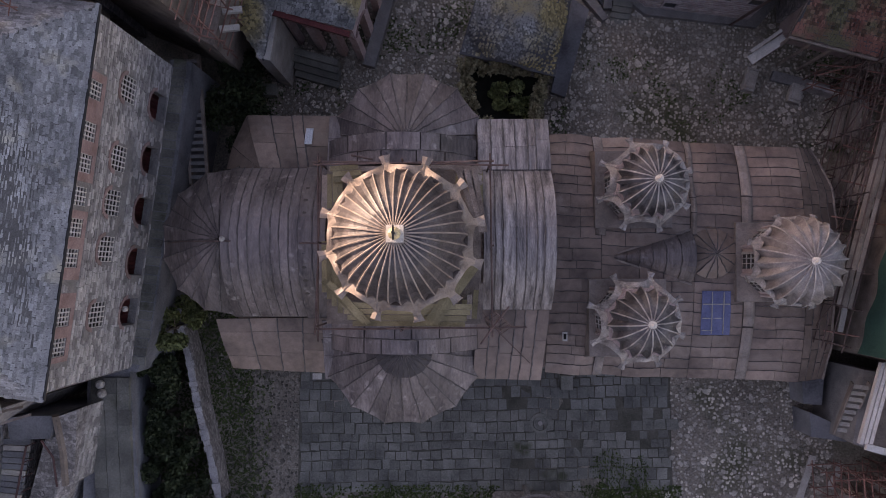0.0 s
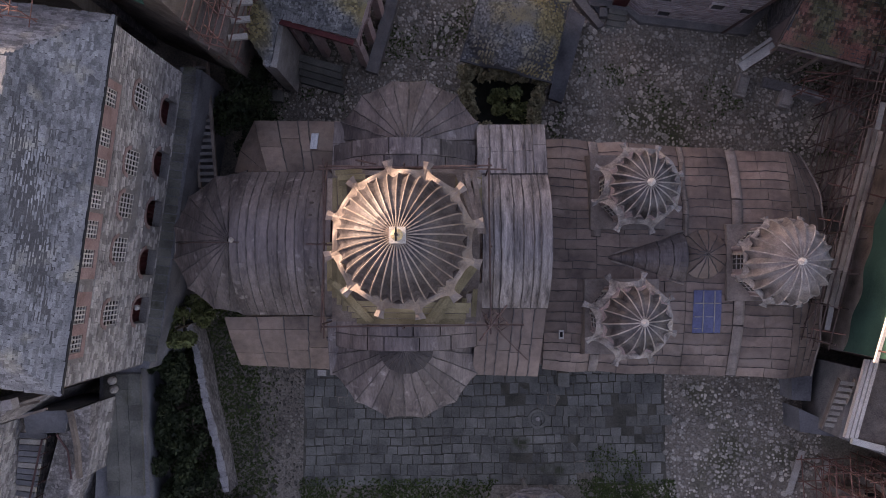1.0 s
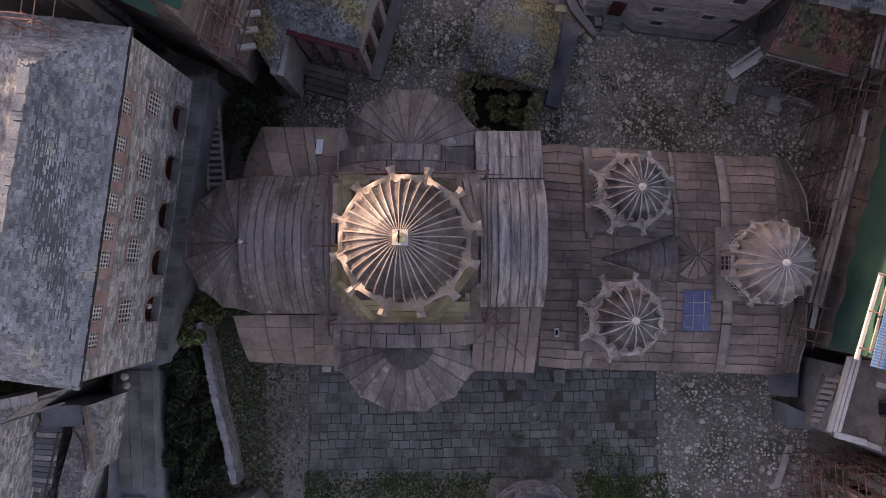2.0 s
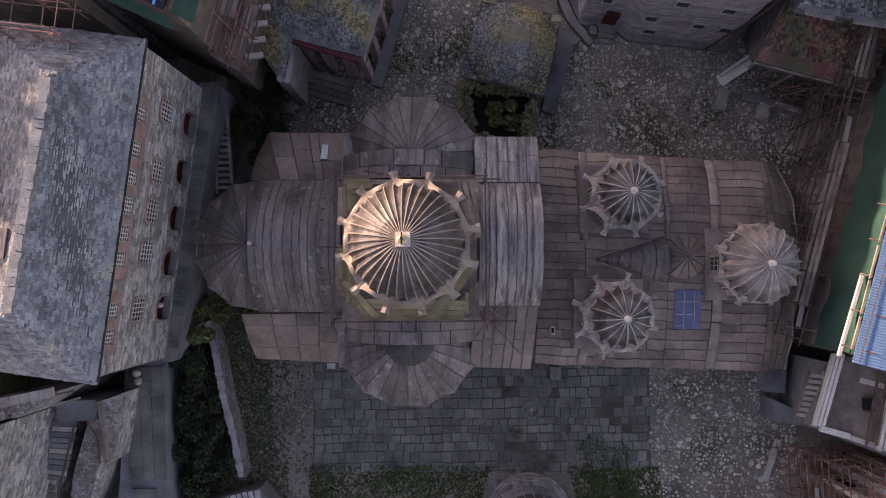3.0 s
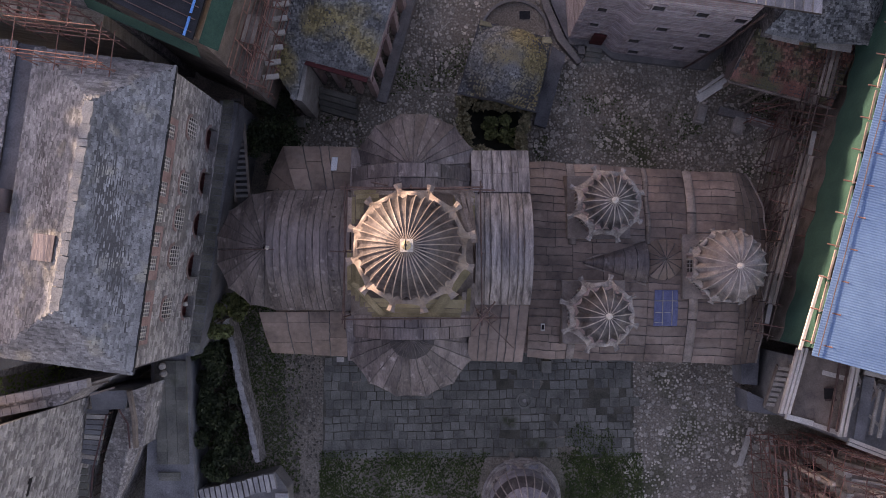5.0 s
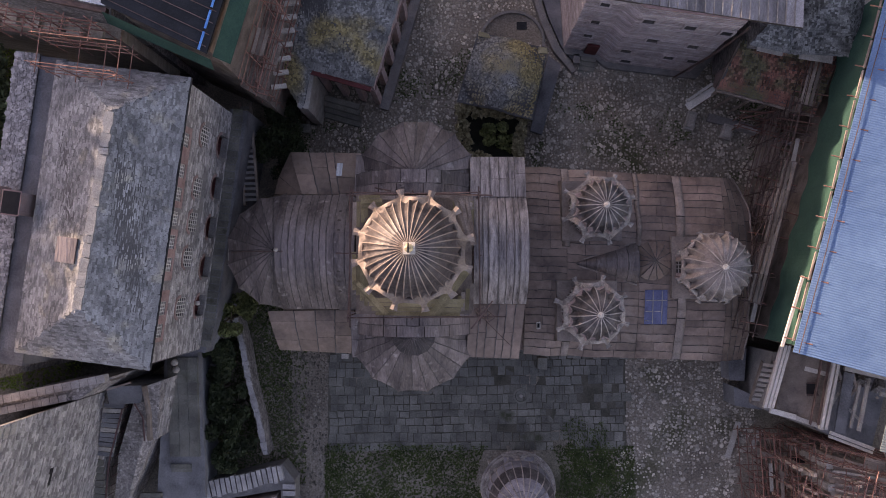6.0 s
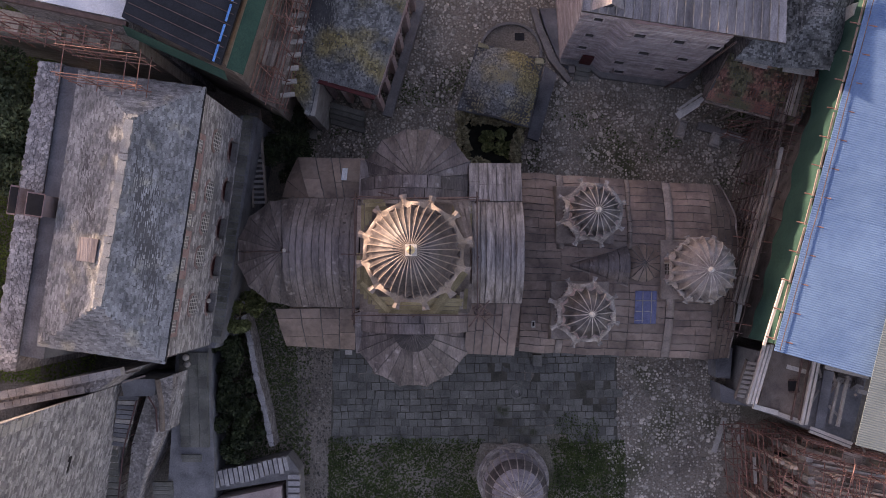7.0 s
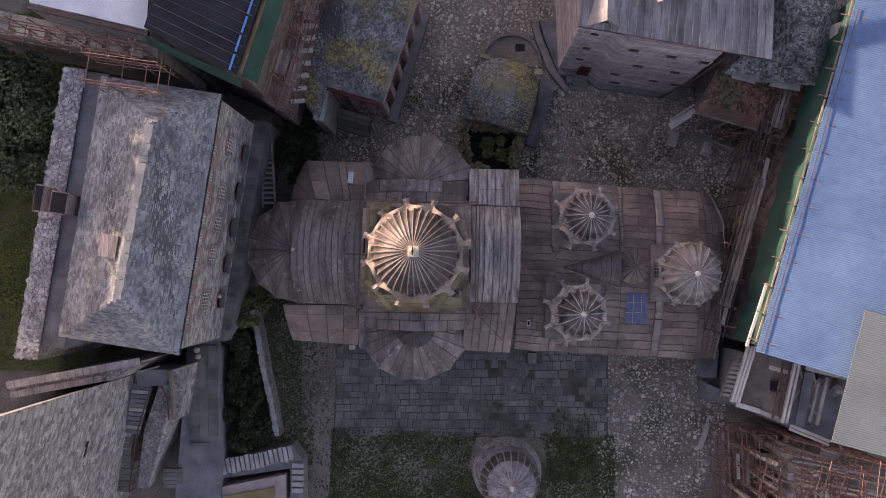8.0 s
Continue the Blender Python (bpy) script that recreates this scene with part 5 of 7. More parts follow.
nroof = lambda u, v: Vector((-13.75, 12.45, 18.8)).lerp(Vector((-9.4, 27.0, 18.8)), v) * (1 - u) + Vector((-19.1, 14.85, 20.4)).lerp(Vector((-15.2, 28.0, 20.4)), v) * u
part("roof", Mesh().sheet(nroof, 0, 1, 0, 1, 6, 8, deep=0.2), DARK_ROOF, NORTH)
for k in range(22):
    v = (k + 0.5) / 22
    part("batten", Mesh().beam(nroof(0.02, v) + Vector((0, 0, 0.03)), nroof(0.98, v) + Vector((0, 0, 0.03)), 0.05, 0.05), STEEL, NORTH)
part("fascia", Mesh().sheet(lambda u, v: Vector((-13.55, 12.25, 18.7)).lerp(Vector((-19.4, 14.75, 19.6)), u) + Vector((0.02 - 0.1 * v, -0.12 - 0.35 * v, -1.1 * v)), 0, 1, 0, 1, 8, 2, deep=0.05), NET, NORTH, "green sheet fascia")
part("fascia", Mesh().sheet(lambda u, v: Vector((-13.4, 12.3, 18.75)).lerp(Vector((-9.0, 27, 18.75)), u) + Vector((0.75 * v, -0.2 * v, -1.0 * v)), 0, 1, 0, 1, 8, 2, deep=0.05), NET, NORTH, "green sheet fascia")
for k in range(12):
    a, b = nroof(0.07, k / 12), nroof(0.07, (k + 0.85) / 12)
    part("edge_strip", Mesh().beam(a + Vector((0, 0, 0.08)), b + Vector((0, 0, 0.08)), 0.13, 0.06), BLUE_LINE, NORTH, "bright blue roof edge strip")
part("lower_wall", Mesh().prism([(-14.2, 12.7), (-12.4, 11.7), (-11.2, 17.0), (-11.6, 22.0), (-14.0, 22.0)], -2, 9.4), OLD_WOOD, NORTH)
for k in range(9):
    y = 12.6 + k * 0.95
    part("joist_end", Mesh().beam((-12.1 + 0.13 * k, y, 9.3), (-11.1 + 0.13 * k, y + 0.15, 9.1), 0.3, 0.3), PALE_STONE, NORTH)
WT = thing("covered_wing", (-22, 17, 10), "neighbouring wing under a white sheet roof with red scaffold tubes", "building")
part("wall", Mesh().prism([(-19.5, 14.9), (-27.5, 16.6), (-27.5, 28), (-18.8, 28)], -1, 18.0), RUBBLE, WT)
part("sheet_roof", Mesh().sheet(lambda u, v: (-19.3 - 7.5 * u, 15.0 + 1.6 * u + 12 * v, 19.3 + 0.05 * math.sin(14 * u) + 0.04 * math.sin(20 * v + 3 * u)), 0, 1, 0, 1, 24, 14, deep=0.05), TARP_WHITE, WT, "crumpled white sheeting roof")
part("edge_beam", Mesh().beam((-19.3, 14.8, 19.0), (-27.0, 16.4, 19.0), 0.3, 0.4), STEEL, WT)
# tan made bright to stand in for sunlight missing on this wall
SUNNY_TAN_WALL = material("sunny_tan_ashlar", (0.33, 0.27, 0.21), (0.58, 0.49, 0.40), 1.2, 0.9, 8, 0.5, 0.2, stretch=(0.5, 0.5, 2))
part("ledge", Mesh().prism([(-20.0, 14.2), (-27.0, 15.5), (-40.0, 17.6), (-40.0, 19.0), (-20, 15.2)], 4, 15.2), SUNNY_TAN_WALL, WT, "tan ashlar lower storey, sunlight put into its pale colour")
for k in range(14):
    part("ledge_block", Mesh().beam((-21.0 - 1.3 * k, 14.55 + 0.2 * k, 15.3), (-21.8 - 1.3 * k, 14.7 + 0.2 * k, 15.3), 0.7, 0.35 + 0.3 * (k % 3)), SUNNY_TAN_WALL, WT)
scaffold("rusty tube scaffold before the northern wing roofs", (-20.3, 13.3, 0), (-1, 0.17, 0), 10, 2, 1.6, 0.9, 1.9, 15.3, RUST, boards=0.15)
scaffold("rusty tube scaffold along the northern wing wall", (-13.0, 12.2, 0), (0.26, 1, 0), 5, 4, 1.7, 1.0, 1.9, 5.8, RUST, boards=0.35)

scaffold("rusty tube scaffold standing over the dormitory roof end", (-22.6, 11.4, 0), (1, -0.12, 0), 3, 2, 1.5, -1.6, 1.7, 17.0, RUST, boards=0.0, r=0.03)

# ---- loggia ----
LOGGIA = thing("arcaded_loggia", (-7, 16, 0), "low arcaded loggia with a lichened slab roof", "building")
slab_roof(LOGGIA, (-5.4, 13.15, 7.2), (-2.75, 22.0, 7.2), (-7.2, 23.6, 8.9), (-8.0, 17.2, 8.9), LICHEN, 0.15, 0.18, 0.032, 100, 1.5, "roof_slab")
slab_roof(LOGGIA, (-10.0, 14.35, 7.2), (-5.4, 13.15, 7.2), (-8.0, 17.2, 8.9), (-8.0, 17.2, 8.9), LICHEN, 0.15, 0.18, 0.032, 60, 1.5, "roof_slab")
slab_roof(LOGGIA, (-12.6, 23.6, 6.9), (-13.0, 15.2, 6.6), (-8.0, 17.2, 8.9), (-7.2, 23.6, 8.9), LICHEN, 0.15, 0.18, 0.032, 0, 1.5, "roof_slab")
slab_roof(LOGGIA, (-13.1, 15.4, 6.5), (-10.5, 11.7, 6.3), (-9.9, 14.2, 7.0), (-8.0, 17.2, 8.9), LICHEN, 0.15, 0.18, 0.032, 0, 1.5, "roof_slab")
part("wall", Mesh().prism([(-9.5, 15.8), (-7.0, 15.2), (-5.0, 22.0), (-12.0, 23.4), (-12.4, 15.8), (-10.8, 13.0)], -2, 6.6), MORTAR, LOGGIA)


def arcade(a, b, z0, z1, count, wide, rise, mat, depth=0.5):
    """An arcade wall between a and b, its openings cut through and headed by arches."""
    a, b = Vector((*a, 0)), Vector((*b, 0))
    s = (b - a).normalized()
    n = Vector((s.y, -s.x, 0))
    ln = (b - a).length
    holes = [((k + 0.5) * ln / count - wide / 2, (k + 0.5) * ln / count + wide / 2, z0 - 1, rise) for k in range(count)]
    w = pierced_wall(LOGGIA, a, s, n, ln, z0, z1, depth, holes, mat, "arcade_wall")
    for h in holes:
        arch_fill(w, a, s, n, (h[0] + h[1]) / 2, rise - 1.0, wide, 2.0, mat)
    return w


arcade((-5.5, 13.35), (-2.9, 21.7), -1.0, 6.9, 5, 1.25, 5.4, PLASTER)
arcade((-9.7, 14.45), (-5.5, 13.3), -1.0, 6.9, 3, 1.0, 5.2, PLASTER)
part("tie_beam", Mesh().beam((-10.0, 14.25, 6.95), (-5.6, 12.95, 6.95), 0.3, 0.3), RED_DOOR, LOGGIA, "dark red painted timber beam")
part("corner_pier", Mesh().prism([(-10.9, 11.9), (-10.1, 11.7), (-9.7, 14.3), (-10.6, 14.5)], -1, 6.3), PALE_STONE, LOGGIA)
part("plinth", Mesh().prism([(-5.6, 13.0), (-4.85, 12.8), (-2.2, 22.3), (-2.9, 22.5)], -2, 0.2), MORTAR, LOGGIA)
for k in range(4):
    part("step", Mesh().prism([(-9.8, 13.9 - 0.4 * k), (-7.0, 13.1 - 0.4 * k), (-7.1, 12.7 - 0.4 * k), (-9.9, 13.5 - 0.4 * k)], -2, 0.9 - 0.26 * k), FLAG, LOGGIA)
part("stone_box", Mesh().box(-11.8, -11.0, 11.0, 11.7, -1, 0.4), FLAG, LOGGIA)

# ---- domed cistern ----
CIST = thing("domed_cistern", (4, 15, 0), "small square cistern house with a domed lichened slab roof", "building")
part("wall", Mesh().prism([(0.85, 13.1), (5.9, 11.9), (6.85, 16.6), (2.3, 17.7)], -2, 3.0), RUBBLE, CIST)
corn = [Vector(p) for p in ((0.45, 12.9, 3.1), (6.1, 11.5, 3.1), (7.25, 16.85, 3.1), (2.05, 18.15, 3.1))]


def cist_roof(u, v):
    p = (corn[0] * (1 - u) + corn[1] * u) * (1 - v) + (corn[3] * (1 - u) + corn[2] * u) * v
    q = max(0.0, 1 - ((2 * u - 1) ** 2 + (2 * v - 1) ** 2) / 1.15)
    return Vector((p.x, p.y, p.z + 2.1 * q ** 0.75 + 0.25 * (1 - max(abs(2 * u - 1), abs(2 * v - 1)))))


part("roof_bed", Mesh().sheet(cist_roof, 0, 1, 0, 1, 20, 20, deep=0.2), SLATE_BED, CIST)
rest, done = Mesh(), 0
for ring in range(34):
    R = 0.96 * (ring + 0.4) / 34
    for k in range(max(3, int(2 * math.pi * R * 19))):
        a = 2 * math.pi * (k + jit(0.25)) / max(3, int(2 * math.pi * R * 19))
        cu, cv = math.cos(a), math.sin(a)
        sq = 1.0 / max(abs(cu), abs(cv)) if R > 0.72 else 1.0 + (1.0 / max(abs(cu), abs(cv)) - 1) * R
        u, v = 0.5 + 0.5 * R * sq * cu, 0.5 + 0.5 * R * sq * cv
        if not (0.01 < u < 0.99 and 0.01 < v < 0.99):
            continue
        p, pu, pv = cist_roof(u, v), cist_roof(min(1, u + 0.01), v), cist_roof(u, min(1, v + 0.01))
        n = (pu - p).cross(pv - p).normalized()
        t = (Vector((0, 0, 1)) - n * n.z)
        t = t.normalized() if t.length > 1e-3 else Vector((0, 1, 0))
        s = t.cross(n).normalized()
        tgt = Mesh() if done < 200 else rest
        slab(tgt, p, s, t, n, rnd.uniform(0.09, 0.17), rnd.uniform(0.09, 0.14), rnd.uniform(0.02, 0.06), rnd.uniform(0, 0.04))
        if done < 200:
            part("roof_slab", tgt, LICHEN, CIST)
        done += 1
part("roof_slab_field", rest, LICHEN, CIST)["kind"] = "stuff"
for c in (corn[2], corn[3]):
    part("moss_corner", Mesh().prism([(c.x - 0.75, c.y - 0.35), (c.x - 0.02, c.y - 0.4), (c.x - 0.1, c.y + 0.02), (c.x - 0.7, c.y + 0.08)] if c.x > 5 else [(c.x - 0.02, c.y - 0.35), (c.x + 0.9, c.y - 0.55), (c.x + 0.8, c.y - 0.25), (c.x + 0.05, c.y)], 3.05, 3.28), LEAF_BUFF, CIST, "yellow moss on the roof corner")
APSE = thing("cistern_forecourt", (4.8, 19, -1), "low curved stone kerb with a dark floor and grating", "kerb")
ring = [(4.85 + 2.5 * math.cos(radians(a)), 18.4 + 2.4 * math.sin(radians(a))) for a in range(-10, 200, 15)]
part("floor", Mesh().prism(ring, -3, -0.75), EARTH, APSE)
for k in range(len(ring) - 1):
    (x0, y0), (x1, y1) = ring[k], ring[k + 1]
    part("kerb_stone", Mesh().beam((x0, y0, -0.65), (x0 + (x1 - x0) * 0.95, y0 + (y1 - y0) * 0.95, -0.65), 0.2, 0.3), MORTAR, APSE)
part("grating", Mesh().box(5.2, 6.0, 19.4, 20.0, -0.75, -0.68), IRON, APSE)
tagged(part("pavement_side", Mesh().prism([(6.2, 11.2), (7.1, 10.9), (8.6, 16.4), (7.6, 17.1)], -2, 0.15), CONCRETE), "grey paved strip beside the cistern", "pavement", kind="structure")

# ---- gate tower of banded brick ----
TOWER = thing("gate_tower", (14, 18, -2), "tall tower of rose brick bands with small windows", "tower")
tp = [(8.9, 17.9), (11.3, 17.5), (12.2, 16.75), (18.6, 15.9), (21.5, 19.3), (22.0, 31), (8.0, 31)]
part("wall", Mesh().prism(tp, -3, 13.3), BRICK_PINK, TOWER)
out = lambda o: [(x + o * (1 if x > 15 else -0.6), y - o) if y < 30 else (x, y) for x, y in tp]
WHITE_BAND = material("pale_joint_band", (0.30, 0.245, 0.235), (0.52, 0.455, 0.435), 1.5, 0.9, 12, 0.4, 0.2)
for k in range(44):
    z = -1.0 + 0.325 * k
    part("brick_course", Mesh().prism(out(0.05 + jit(0.012)), z, z + 0.16), WHITE_BAND, TOWER)
part("base_course", Mesh().prism([(x, y) if y > 30 else (x + (0.6 if x > 15 else 0), y - 0.55) for x, y in tp], -3, -0.2), MORTAR, TOWER)


def tower_window(a, b, f, z, w, h):
    a, b = Vector((*a, 0)), Vector((*b, 0))
    s = (b - a).normalized()
    n = Vector((s.y, -s.x, 0))
    c = a.lerp(b, f) + n * 0.09
    m = Mesh().beam(c + s * (-w / 2) + Vector((0, 0, z)), c + s * (w / 2) + Vector((0, 0, z)), 0.06, h)
    win = part("window", m, GLASS, TOWER)
    for e in (-1, 1):
        part("window_frame", Mesh().beam(c + s * (-w / 2 - 0.08) + n * 0.03 + Vector((0, 0, z + e * h / 2)), c + s * (w / 2 + 0.08) + n * 0.03 + Vector((0, 0, z + e * h / 2)), 0.12, 0.10), WHITE_BAND, win)
        q = c + s * e * w / 2 + n * 0.03
        part("window_frame", Mesh().beam(q + Vector((0, 0, z - h / 2)), q + Vector((0, 0, z + h / 2)), 0.10, 0.12), WHITE_BAND, win)


for f, z in ((0.12, 11.0), (0.55, 10.8), (0.93, 10.6), (0.3, 7.0), (0.75, 6.8), (0.12, 3.6), (0.62, 3.3), (0.9, 3.2), (0.2, 0.9)):
    tower_window(tp[2], tp[3], f, z, 0.85, 1.0)
for z in (11.2, 7.4, 4.0):
    tower_window(tp[0], tp[1], 0.5, z, 0.7, 0.9)
part("door", Mesh().beam((10.4, 17.42, 1.0), (11.3, 17.27, 1.0), 0.15, 2.3), RED_DOOR, TOWER, "dark red wooden door")
for k in range(6):
    y = 17.1 - 0.33 * k
    part("step", Mesh().prism([(10.15 - 0.04 * k, y - 0.33), (11.35 - 0.06 * k, y - 0.5), (11.4 - 0.06 * k, y - 0.17), (10.2 - 0.04 * k, y)], -3, -0.05 - 0.2 * k), FLAG, TOWER)
part("newel", Mesh().box(9.6, 10.1, 16.6, 17.3, -3, -0.2), MORTAR, TOWER)
# lead roof in long sheets, with a small gable
TOWER_LEAD = material("streaked_tower_lead", (0.09, 0.08, 0.085), (0.30, 0.28, 0.285), 0.7, 0.55, 6, 0.5, 0.3, spec=0.5, stretch=(2.5, 0.5, 1), grit=0.5)
troof = lambda u, v: Vector((8.6, 17.5, 13.4)).lerp(Vector((22.0, 15.4, 13.4)), u) * (1 - v) + Vector((9.2, 27, 17.0)).lerp(Vector((21.0, 27, 17.0)), u) * v
part("roof", Mesh().sheet(troof, 0, 1, 0, 1, 16, 8, deep=0.25), LEAD_GAP, TOWER)
for k in range(24):
    part("lead_sheet", Mesh().sheet(troof, k / 24 + 0.002, (k + 1) / 24 - 0.002, 0, 1, 1, 4, lift=0.05 + rnd.uniform(0, 0.03), deep=0.06), TOWER_LEAD, TOWER)
    part("standing_seam", Mesh().rod([troof(k / 24, q / 6) + Vector((jit(0.03), 0, 0.1)) for q in range(7)], 0.04), LEAD_DUST, TOWER)
def dormer(x, y, w, l, z0, rise, face):
    """A gabled roof dormer: a plastered front under two lead slopes."""
    g = part("dormer_front", Mesh().add([(x - w, y, z0), (x + w, y, z0), (x, y, z0 + rise), (x - w, y + 0.3, z0), (x + w, y + 0.3, z0), (x, y + 0.3, z0 + rise)], [(0, 1, 2), (5, 4, 3), (0, 2, 5, 3), (1, 4, 5, 2), (0, 3, 4, 1)]), face, TOWER)
    part("window", Mesh().beam((x - 0.3, y - 0.03, z0 + rise * 0.35), (x + 0.3, y - 0.03, z0 + rise * 0.35), 0.06, 0.5), GLASS, g)
    for e in (-1, 1):
        slope = lambda u, v, e=e: (x + e * (w + 0.2) * u, y - 0.25 + l * v, z0 + rise + 0.05 - (rise + 0.15) * u)
        part("dormer_roof", Mesh().sheet(slope, 0, 1, 0, 1, 3, 6, deep=0.1), TOWER_LEAD, g)


dormer(15.2, 19.2, 1.5, 6.0, 14.0, 2.3, PLASTER)
dormer(10.3, 17.7, 1.2, 4.5, 13.3, 1.7, LEAD_PALE)
part("gutter_pipe", Mesh().rod([(18.9, 15.6, 12.8), (18.4, 15.4, 7.5), (17.3, 15.3, 0.5)], 0.09), STEEL, TOWER)
RAMP = tagged(part("wall_ramp", Mesh().prism([(6.4, 22.0), (7.0, 20.0), (8.0, 17.6), (9.5, 15.8), (9.85, 16.0), (8.5, 17.9), (7.5, 20.2), (6.9, 22.0)], -3, -0.1), MORTAR), "low dark curving kerb wall by the gate", "wall", kind="structure")
tagged(part("pavement_ramp", Mesh().prism([(7.2, 22.0), (7.7, 20.3), (8.7, 18.0), (9.8, 16.6), (10.2, 17.9), (9.0, 18.6), (9.3, 22.0)], -3, -0.5), CONCRETE), "grey paved ramp by the gate tower", "pavement", kind="structure")

# ---- slate-roofed house and red-roofed porch ----
HIP = thing("slate_roofed_house", (24, 18, -2), "tall house with hipped slate slab roofs", "house")
part("wall", Mesh().prism([(20.6, 15.8), (26.3, 15.0), (28.0, 18), (28.0, 28), (21.0, 28)], -3, 9.7), RUBBLE, HIP)
for a, b, c, d in (((19.9, 15.3, 9.8), (22.6, 14.7, 9.8), (21.7, 17.4, 11.4), (21.7, 17.4, 11.4)), ((22.6, 14.7, 9.8), (22.9, 18.4, 10.4), (21.7, 17.4, 11.4), (21.7, 17.4, 11.4)),
                   ((22.5, 14.7, 9.8), (26.7, 14.5, 9.8), (25.5, 17.6, 12.0), (24.3, 17.6, 12.0)), ((26.7, 14.5, 9.8), (28.7, 18.0, 9.8), (26.6, 20.5, 12.0), (25.5, 17.6, 12.0)),
                   ((22.8, 21.0, 9.8), (22.5, 14.7, 9.8), (24.3, 17.6, 12.0), (24.6, 21.5, 12.0)), ((24.3, 17.6, 12.0), (25.5, 17.6, 12.0), (26.6, 20.5, 12.0), (24.6, 21.5, 12.0)),
                   ((28.7, 18.0, 9.8), (28.6, 24.0, 9.8), (26.4, 24.0, 11.6), (26.6, 20.5, 12.0)), ((22.9, 24.0, 9.8), (22.8, 21.0, 9.8), (24.6, 21.5, 12.0), (24.6, 24.0, 11.6))):
    slab_roof(HIP, a, b, c, d, HIP_SLAB, 0.15, 0.19, 0.03, 25, 1.4, "roof_slab")
part("dormer", Mesh().prism([(27.0, 17.6), (28.0, 17.9), (27.9, 18.8), (26.9, 18.5)], 10.4, 12.0, 0.85), PALE_STONE, HIP)
for a, b in (((20.6, 15.3), (22.3, 14.9)), ((23.4, 14.75), (25.6, 14.4))):
    part("eave_panel", Mesh().beam((*a, 9.3), (*b, 9.3), 0.5, 0.1), PALE_STONE, HIP, "pale metal eave panel")
PORCH = thing("red_roofed_porch", (23, 13.5, -1), "low house with a mossy red tile roof", "house")
part("wall", Mesh().prism([(20.6, 14.6), (25.6, 13.2), (26.6, 15.6), (21.0, 16.6)], -3, 5.3), PLASTER, PORCH)
slab_roof(PORCH, (19.05, 13.3, 5.5), (26.0, 11.45, 5.5), (27.0, 15.2, 7.3), (20.35, 16.3, 7.3), TILE_RED, 0.2, 0.17, 0.04, 160, 1.3, "roof_tile")
for k in range(6):
    x, y = 19.4 + 1.2 * k, 13.35 - 0.32 * k
    part("post", Mesh().beam((x, y, -2), (x, y, 5.3), 0.16, 0.16), OLD_WOOD, PORCH)
part("eave_beam", Mesh().beam((19.0, 13.2, 5.3), (26.0, 11.35, 5.3), 0.14, 0.22), OLD_WOOD, PORCH)
part("side_truss", Mesh().beam((19.1, 13.4, 5.2), (20.3, 16.4, 7.0), 0.12, 0.3), OLD_WOOD, PORCH)
part("canopy", Mesh().beam((17.6, 12.45, 3.0), (19.6, 13.75, 3.2), 0.55, 0.12), WHITE_PAINT, PORCH, "weathered white entrance canopy")
part("canopy", Mesh().beam((17.55, 12.9, 3.3), (19.3, 14.1, 3.5), 0.2, 0.25), PALE_STONE, PORCH)
part("back_wall", Mesh().prism([(20.0, 12.0), (26.0, 10.5), (26.2, 11.0), (20.2, 12.6)], -3, -0.1), MORTAR, PORCH)


def marble_block(x, y, l, w, h, turn):
    b = thing("marble_block", (x, y, ground_z(x, y)), "weathered pale marble block lying on cobbles", "stone block", "marble blocks")
    z = ground_z(x, y)
    c, s = math.cos(turn), math.sin(turn)
    q = [(x + c * a * l / 2 - s * d * w / 2, y + s * a * l / 2 + c * d * w / 2) for a, d in ((-1, -1), (1, -1), (1, 1), (-1, 1))]
    part("body", Mesh().prism(q, z - 0.1, z + h * 0.8, 0.97), PALE_STONE, b)
    part("top", Mesh().prism([(x + (p - x) * 0.8, y + (r - y) * 0.8) for p, r in q], z + h * 0.8, z + h, 0.85), PALE_STONE, b)


marble_block(18.7, 12.0, 1.5, 0.75, 0.7, radians(75))
marble_block(21.5, 11.1, 1.2, 0.8, 0.7, radians(72))
marble_block(23.9, 8.6, 1.9, 0.6, 0.6, radians(65))
BENCH = thing("low_wall_bench", (24, 10.8, -1), "long low stone wall in front of the porch", "wall")
for k in range(5):
    x, y = 22.1 + 0.83 * k, 11.55 - 0.28 * k
    part("slab", Mesh().beam((x, y, -0.1), (x + 0.8, y - 0.27, -0.1), 0.3, 1.6), STONE, BENCH)
scaffold("rusty tubes propped before the red-roofed porch", (22.0, 12.0, 0), (1, -0.28, 0), 3, 1, 1.8, 0.8, 2.6, -0.8, RUST, missing=0.2, boards=0.0)
for a, b in (((21.5, 12.2, 3.0), (28.0, 11.6, 3.6)), ((22.0, 11.8, 2.0), (26.5, 12.6, 4.8)), ((23.2, 11.2, 1.0), (28.5, 11.2, 3.0))):
    tagged(part("loose_tube", Mesh().tube(a, b, 0.05, 6), RUST), "rusty scaffold tube leaning across the porch", "tube", "loose tubes")


# ---- eastern wing: frontage under the blue roof ----
for k in range(13):
    a, b = Bp(0.3 + 1.95 * k, -0.12, 13.35), Bp(0.3 + 1.95 * (k + 0.93), -0.12 + jit(0.05), 13.35)
    part("edge_board", Mesh().beam(a, b, 0.11, 0.12), OLD_WOOD, EAST)
    c, d = Bp(0.4 + 1.95 * k, -0.65, 13.2), Bp(0.4 + 1.95 * k, 1.0, 13.62)
    part("putlog", Mesh().tube(c, d, 0.045, 6), RUST, EAST)
